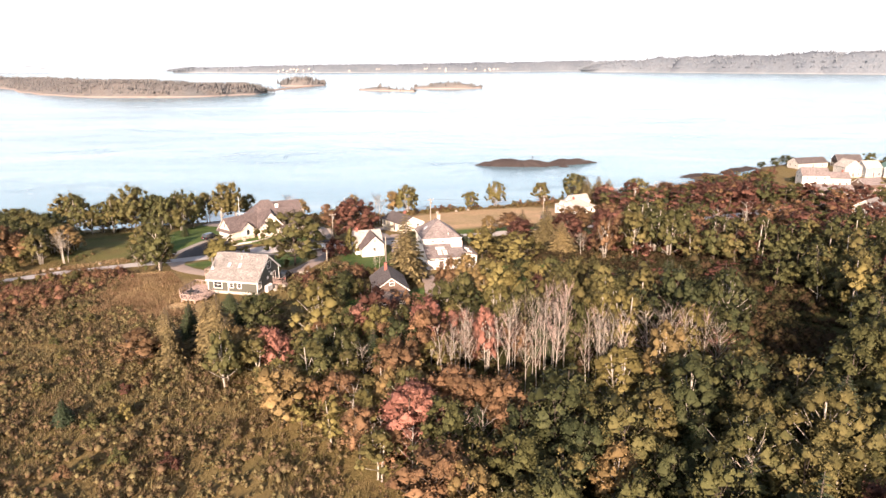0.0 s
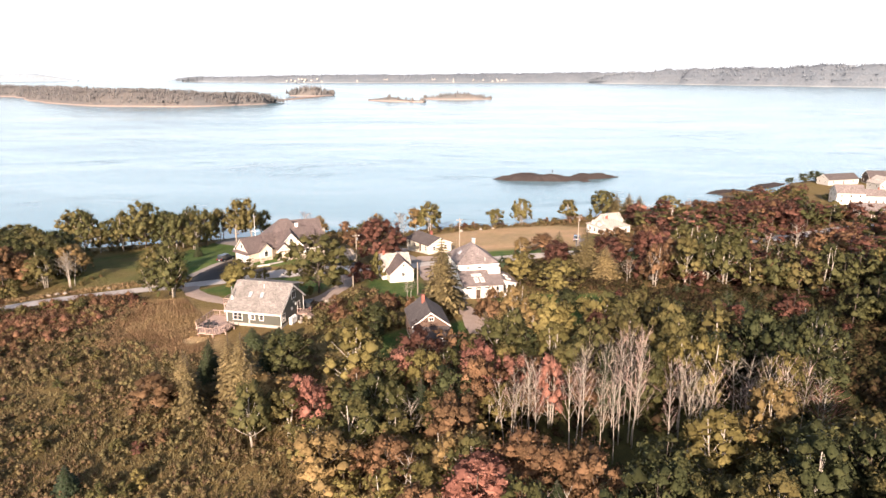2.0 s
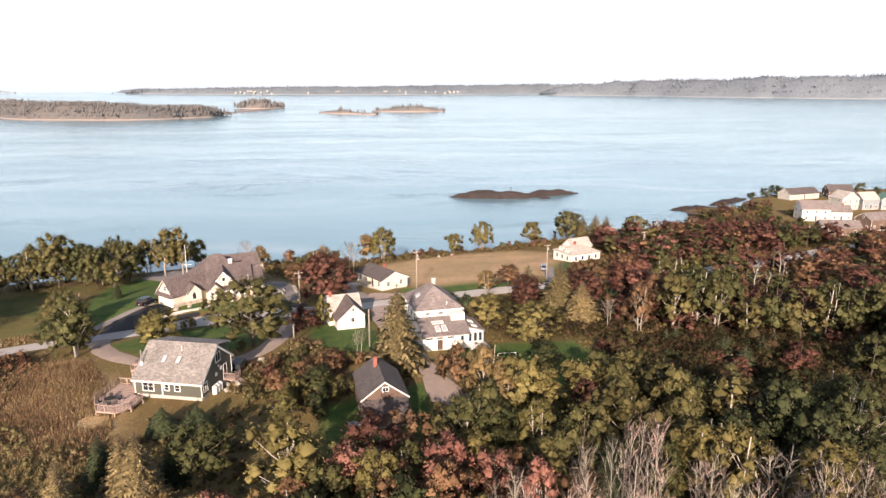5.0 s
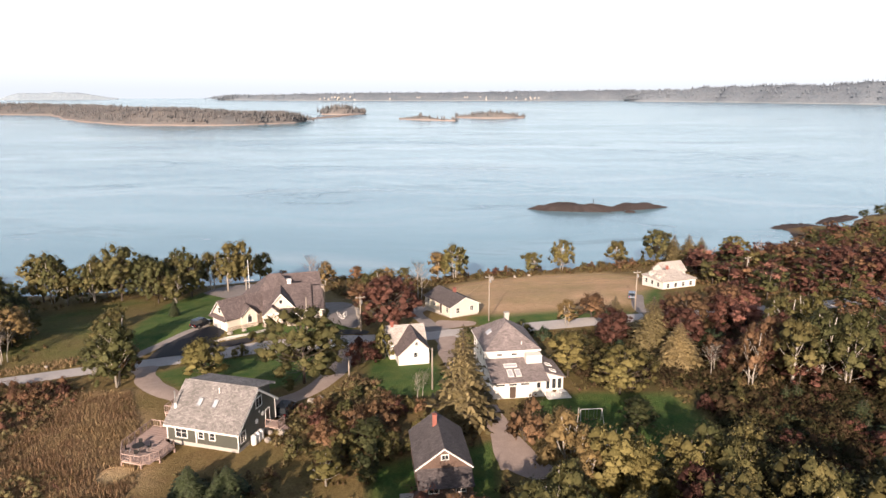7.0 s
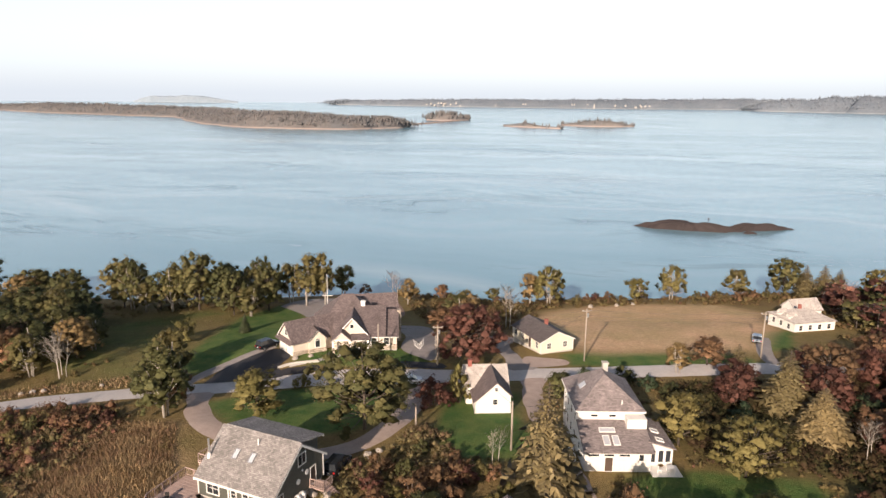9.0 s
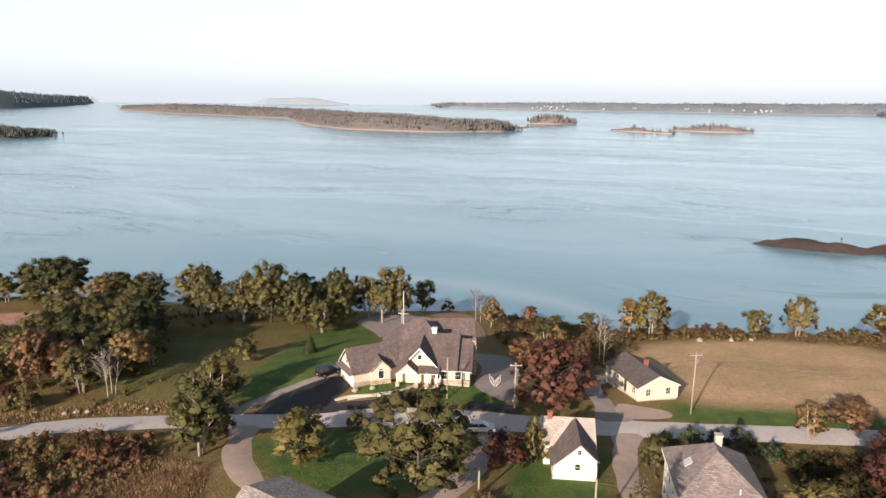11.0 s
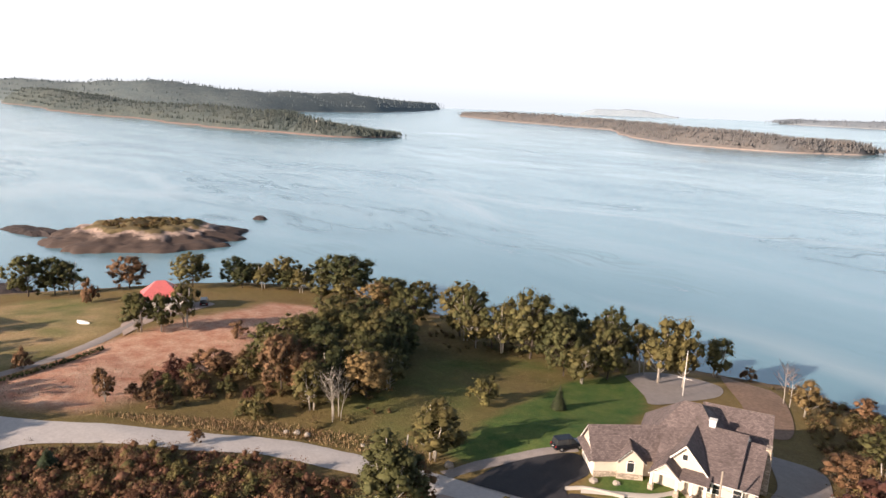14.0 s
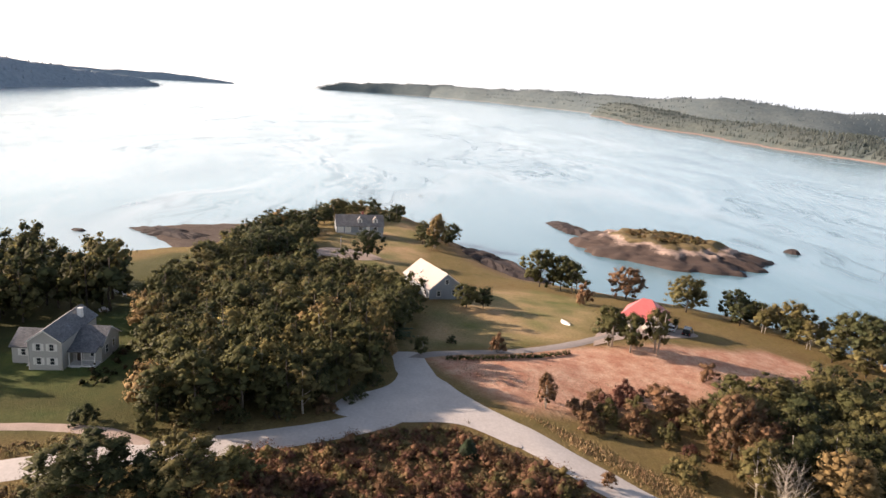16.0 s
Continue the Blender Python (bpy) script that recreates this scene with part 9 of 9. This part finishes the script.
def car(x, y, rz, paint, label, van=False):
    """A parked car: body with wheel arches, cabin, glass, lamps, bumpers, mirrors and four wheels."""
    c = thing("car", pose(x, y, gz(x, y) + 0.12, 0, 0, rz), label, "car")
    L, W, hb, hr = 2.3, 0.92, 0.98, 1.72 if van else 1.48
    side = [(-L, 0.42), (-L + 0.05, 0.85), (-L + 0.5, hb), (L - 1.15, hb), (L - 0.15, 0.82), (L, 0.6), (L - 0.05, 0.32), (-L + 0.05, 0.30)]
    n = len(side)
    g = Geo().add([(a, -W, b) for a, b in side] + [(a, W, b) for a, b in side], [tuple(range(n)), tuple(range(n, 2 * n))[::-1]] + [((i + 1) % n, i, n + i, n + (i + 1) % n) for i in range(n)])
    bm = bmesh.new()
    me = g.mesh("body", M[paint])
    bm.from_mesh(me)
    bmesh.ops.recalc_face_normals(bm, faces=bm.faces)
    bmesh.ops.bevel(bm, geom=list(bm.edges), offset=0.06, segments=2, affect="EDGES")
    bm.to_mesh(me)
    bm.free()
    part("body", me, None, c)
    cab = [(-L + 0.15 if van else -L + 0.45, hb - 0.02), (-L + 0.35 if van else -L + 0.95, hr - 0.06), (0.45, hr - 0.04), (L - 1.05, hb - 0.02)]
    g = Geo().add([(a, -W + 0.06 + (0.12 if b > hb else 0), b) for a, b in cab] + [(a, W - 0.06 - (0.12 if b > hb else 0), b) for a, b in cab], [(0, 1, 2, 3), (7, 6, 5, 4), (1, 0, 4, 5), (2, 1, 5, 6), (3, 2, 6, 7), (0, 3, 7, 4)])
    part("cabin_glass", g, M["glass"], c)
    part("roof", Geo().box(cab[1][0] - 0.03, 0.50, -W + 0.15, W - 0.15, hr - 0.05, hr + 0.02), M[paint], c)
    for s in (-1, 1):
        part("mirror", Geo().box(0.85, 1.0, s * (W + 0.02) - 0.06, s * (W + 0.02) + 0.06, hb - 0.02, hb + 0.12), M[paint], c)
        part("headlight", Geo().box(L - 0.16, L - 0.02, s * 0.66 - 0.16, s * 0.66 + 0.16, 0.62, 0.76), M["lamp"], c)
        part("taillight", Geo().box(-L - 0.01, -L + 0.08, s * 0.72 - 0.12, s * 0.72 + 0.12, 0.68, 0.88), M["tail"], c)
        part("pillar", Geo().box(-0.30, -0.20, s * (W - 0.13) - 0.03, s * (W - 0.13) + 0.03, hb - 0.02, hr - 0.03), M[paint], c)
        for a in (-1.4, 1.42):
            w = part("wheel", Geo().tube([(a, s * (W - 0.2), 0.32), (a, s * (W + 0.02), 0.32)], 0.33, 0.33, 16), M["rubber"], c)
            part("rim", Geo().tube([(a, s * (W + 0.0), 0.32), (a, s * (W + 0.035), 0.32)], 0.20, 0.18, 12), M["steel"], w)
    for a in (L - 0.02, -L - 0.02):
        part("bumper", Geo().box(a - 0.05, a + 0.07, -W + 0.06, W - 0.06, 0.34, 0.54), M["rubber"], c)
    part("number_plate", Geo().box(-L - 0.035, -L, -0.16, 0.16, 0.6, 0.70), M["plastic"], c)
    return c


car(-48.9, 176.6, 62, "car_dark", "dark blue estate car parked by the garage", True)
car(-21.4, 133.4, 80, "car_dark", "black car parked beside the green house", True)
car(-19.2, 166.2, 20, "car_white", "white car parked at the road's edge")
car(46.4, 203.5, 75, "car_blue", "pale blue car on the drive of the white house")
car(-152.5, 175.6, 150, "car_dark", "dark car on the court by the red-roofed house", True)
car(-154.6, 172.8, 150, "car_white", "pale car on the court by the red-roofed house")
for x, y, r, k in ((150, 246, 20, "car_dark"), (153.5, 237, 70, "car_white"), (162, 250, 10, "car_red"), (188, 262, 80, "car_white"), (170, 243, 0, "car_dark")):
    car(x, y, r, k, {"car_dark": "dark car", "car_white": "white car", "car_red": "red car"}[k] + " parked among the town houses")


def boulder(x, y, r, seed, label="pale grey boulder half sunk in grass", name="boulder"):
    rng = np.random.default_rng(seed)
    g = Geo()
    n, m = 10, 5
    for j in range(m + 1):
        a = math.pi * j / m
        for i in range(n):
            b = 6.283 * i / n
            k = r * (0.8 + 0.4 * rng.random())
            g.v.append((k * math.sin(a) * math.cos(b), k * 0.85 * math.sin(a) * math.sin(b), k * 0.65 * math.cos(a)))
    for j in range(m):
        g.f += [(j * n + i, (j + 1) * n + i, (j + 1) * n + (i + 1) % n, j * n + (i + 1) % n) for i in range(n)]
    return solid(name, g, M["boulder"], label, "boulder", "boulders", m=pose(x, y, gz(x, y) + r * 0.35, 0, 0, rng.random() * 360), smooth=False)


for k, (x, y, r) in enumerate(((-78.4, 151.6, 0.6), (-77.0, 152.4, 0.5), (-79.6, 150.6, 0.45), (-69.5, 156.5, 0.4), (-57.6, 161.6, 0.75), (-18.6, 137.4, 0.7), (-17.6, 139.0, 0.5), (-16.4, 133.0, 0.6),
                               (-21.2, 128.2, 0.8), (-22.3, 127.0, 0.6), (-20.6, 126.8, 0.7), (-21.8, 124.6, 0.55), (-38.9, 172.6, 0.5), (-41.3, 171.2, 0.6), (14.6, 237.5, 0.8), (21.5, 240.6, 0.7), (26.0, 243.0, 0.6))):
    boulder(x, y, r, 40 + k)

# low stone wall by the side yard
w = thing("stone_wall", pose(-17.2, 186, 0), "low dry stone wall edging the gravel side yard", "wall")
rng = np.random.default_rng(8)
for k in range(46):
    t = k / 45
    x, y = -16.4 - 3.0 * t + rng.normal() * 0.12, 178 + 17 * t
    r = 0.26 + 0.14 * rng.random()
    ob = part("stone", Geo().prism([(r * math.cos(a) * (0.8 + 0.3 * rng.random()), r * math.sin(a) * (0.8 + 0.3 * rng.random())) for a in (0, 1.1, 2.2, 3.2, 4.2, 5.3)], 0, 0.35 + 0.25 * rng.random()), M["boulder"], w)
    ob.matrix_basis = pose(x + 17.2, y - 186, gz(x, y) + 0.02)

# retaining kerb in front of the large house
k = Geo()
line = spline([(-43.2, 167.6), (-41, 169.2), (-36.6, 170.6)], 0.5)
for i, q in enumerate(line):
    z = gz(q.x, q.y)
    d = Vector((-0.35, 0.94))
    k.v += [(q.x - d.x * 0.15, q.y - d.y * 0.15, z - 0.2), (q.x + d.x * 0.15, q.y + d.y * 0.15, z - 0.2), (q.x + d.x * 0.15, q.y + d.y * 0.15, z + 0.42), (q.x - d.x * 0.15, q.y - d.y * 0.15, z + 0.42)]
    if i:
        o = (i - 1) * 4
        k.f += [(o + a, o + (a + 1) % 4, o + 4 + (a + 1) % 4, o + 4 + a) for a in range(4)]
solid("retaining_wall", k, M["kerb"], "low pale concrete retaining wall by the drive", "wall", kind="structure")

# swing set and a small upturned boat in the back garden
s = thing("swing_set", pose(21.5, 130.3, gz(21.5, 130.3), 0, 0, 5), "white metal garden swing set on the lawn", "swing")
part("top_bar", Geo().tube([(-1.5, 0, 2.1), (1.5, 0, 2.1)], 0.05, 0.05, 8), M["plastic"], s)
for x in (-1.5, 1.5):
    for y in (-0.8, 0.8):
        part("leg", Geo().tube([(x * 1.1, y, -0.1), (x, 0, 2.1)], 0.045, 0.045, 8), M["plastic"], s)
for x in (-0.6, 0.6):
    part("chain", Geo().tube([(x - 0.2, 0, 0.5), (x - 0.2, 0, 2.1)], 0.015, 0.015, 4), M["steel"], s)
    part("chain", Geo().tube([(x + 0.2, 0, 0.5), (x + 0.2, 0, 2.1)], 0.015, 0.015, 4), M["steel"], s)
    part("swing_seat", Geo().box(x - 0.24, x + 0.24, -0.1, 0.1, 0.46, 0.50), M["rubber"], s)
b = thing("boat", pose(18.4, 125.4, gz(18.4, 125.4), 0, 0, -35), "small white rowing boat lying upturned in the grass", "boat")
g = Geo()
for i in range(9):
    t = -1 + i / 4
    wd = 0.68 * (1 - abs(t) ** 2.4) + 0.03
    g.v += [(t * 1.9, wd * math.cos(a), 0.05 + 0.52 * math.sin(a) * (1 - 0.25 * abs(t))) for a in (0.0, 0.6, 1.2, 1.571, 1.94, 2.54, 3.1416)]
    if i:
        o = (i - 1) * 7
        g.f += [(o + k, o + k + 1, o + 8 + k, o + 7 + k) for k in range(6)]
part("hull", g, M["plastic"], b, smooth=True)
part("keel", Geo().box(-1.7, 1.7, -0.03, 0.03, 0.5, 0.62), M["trim"], b)
t = thing("water_tank", pose(22.3, 123.0, gz(22.3, 123.0)), "small white upright barrel in the garden", "barrel")
part("drum", Geo().tube([(0, 0, 0), (0, 0, 0.3), (0, 0, 0.6), (0, 0, 0.9)], 0.3, 0.3, 14), M["plastic"], t)
part("lid", Geo().tube([(0, 0, 0.9), (0, 0, 0.95)], 0.32, 0.32, 14), M["steel"], t)


def picnic_table(x, y, rz):
    p = thing("picnic_table", pose(x, y, gz(x, y) + 0.02, 0, 0, rz), "pale wooden picnic table on the grass", "table", "picnic tables")
    part("tabletop", Geo().box(-0.9, 0.9, -0.38, 0.38, 0.72, 0.77), M["plastic"], p)
    for s_ in (-0.7, 0.7):
        part("bench", Geo().box(-0.9, 0.9, s_ - 0.13, s_ + 0.13, 0.42, 0.46), M["plastic"], p)
    for x_ in (-0.65, 0.65):
        part("frame", Geo().box(x_ - 0.04, x_ + 0.04, -0.8, 0.8, 0.36, 0.42), M["wood"], p)
        for s_ in (-1, 1):
            part("leg", Geo().tube([(x_, s_ * 0.62, 0), (x_, s_ * 0.22, 0.72)], 0.045, 0.045, 4), M["wood"], p)


picnic_table(-137.1, 54.6, 30)
for k in range(4):
    x, y = -151.5 - 0.9 * k, 52.6 - 1.1 * k
    c = thing("garden_chair", pose(x, y, gz(x, y) + 0.02, 0, 0, 200 + 15 * k), "white wooden garden chair facing the cove", "chair", "garden chairs")
    part("seat", Geo().box(-0.3, 0.3, -0.3, 0.3, 0.33, 0.38), M["plastic"], c)
    part("backrest", Geo().slab([(-0.3, 0.28, 0.38), (0.3, 0.28, 0.38), (0.3, 0.55, 1.05), (-0.3, 0.55, 1.05)], 0.05), M["plastic"], c)
    boxes(c, "armrest", "plastic", (-0.38, -0.26, -0.35, 0.4, 0.55, 0.59), (0.26, 0.38, -0.35, 0.4, 0.55, 0.59))
    boxes(c, "leg", "plastic", *[(a, a + 0.06, q, q + 0.06, -0.02, 0.55) for a in (-0.36, 0.30) for q in (-0.33, 0.3)])
b = thing("boat", pose(-150.8, 147.6, gz(-150.8, 147.6), 0, 0, 20), "small pale dinghy drawn up on the dry lawn", "boat")
part("hull", g, M["plastic"], b, smooth=True)

# driftwood sculpture in the side yard: two leaning pale prows
d = thing("dory", pose(-20.9, 183.0, gz(-20.9, 183.0) + 0.1, 0, 0, 15), "pale skeleton of a dory standing in the side yard", "boat")
for s_ in (-1, 1):
    part("side_rail", Geo().tube([(s_ * 0.1, -1.5, 0.05), (s_ * 0.85, 0, 0.35), (s_ * 0.95, 1.5, 0.95)], 0.06, 0.05, 6), M["trim"], d)
    part("lower_rail", Geo().tube([(s_ * 0.05, -1.5, 0.0), (s_ * 0.5, 0, 0.08), (s_ * 0.6, 1.4, 0.3)], 0.06, 0.05, 6), M["trim"], d)
for y in (-0.9, -0.2, 0.5, 1.2):
    part("rib", Geo().tube([(-0.5 - 0.2 * y, y, 0.42 + 0.25 * y), (0, y, 0.02), (0.5 + 0.2 * y, y, 0.42 + 0.25 * y)], 0.04, 0.04, 5), M["trim"], d)

# clipped hedge along the drive to the red-roofed house
rng = np.random.default_rng(77)
hp = spline([(-122.5, 121.5), (-126.0, 131.0), (-130.0, 139.5), (-133.0, 145.0)], 0.7)
hc = [(q.x + 2.6, q.y - 1.0, gz(q.x + 2.6, q.y - 1.0) + 0.35) for q in hp]
v, f2, soft = leaf_quads(rng, hc, [0.6] * len(hc), 4200, 0.08, 0.9)
ob = new("hedge", array_mesh("hedge", v, f2, soft, LEAF["green"]))
tagged(ob, "low dark green hedge along the gravel drive", "hedge", kind="stuff")

# tiny far-off houses along the far shore
rng = np.random.default_rng(12)
g = Geo()
for k in range(46):
    t = rng.random()
    x, y = -700 + 1300 * t, 3840 + 40 * rng.random()
    r = 2.6 + 2.2 * rng.random()
    z = 4 + 16 * rng.random()
    gable_walls(g, x - r, x + r, y - 4, y + 4, z - 4, z + 2, z + 4)
for x, y, z in ((1500, 3440, 12), (1600, 3330, 16), (1640, 3300, 10), (1850, 3040, 20), (-318, 1342, 4), (-305, 1350, 3), (-868, 792, 9), (-884, 783, 10), (-905, 780, 12), (-930, 772, 14), (-852, 802, 8), (-1010, 742, 12)):
    gable_walls(g, x - 5, x + 5, y - 4, y + 4, z - 4, z + 2, z + 5) if y > 2000 else gable_walls(g, x - 4, x + 4, y - 3, y + 3, z - 1, z + 4, z + 6)
ob = solid("far_houses", g, M["concrete"], "tiny white houses scattered on the far shores", "houses", kind="stuff")
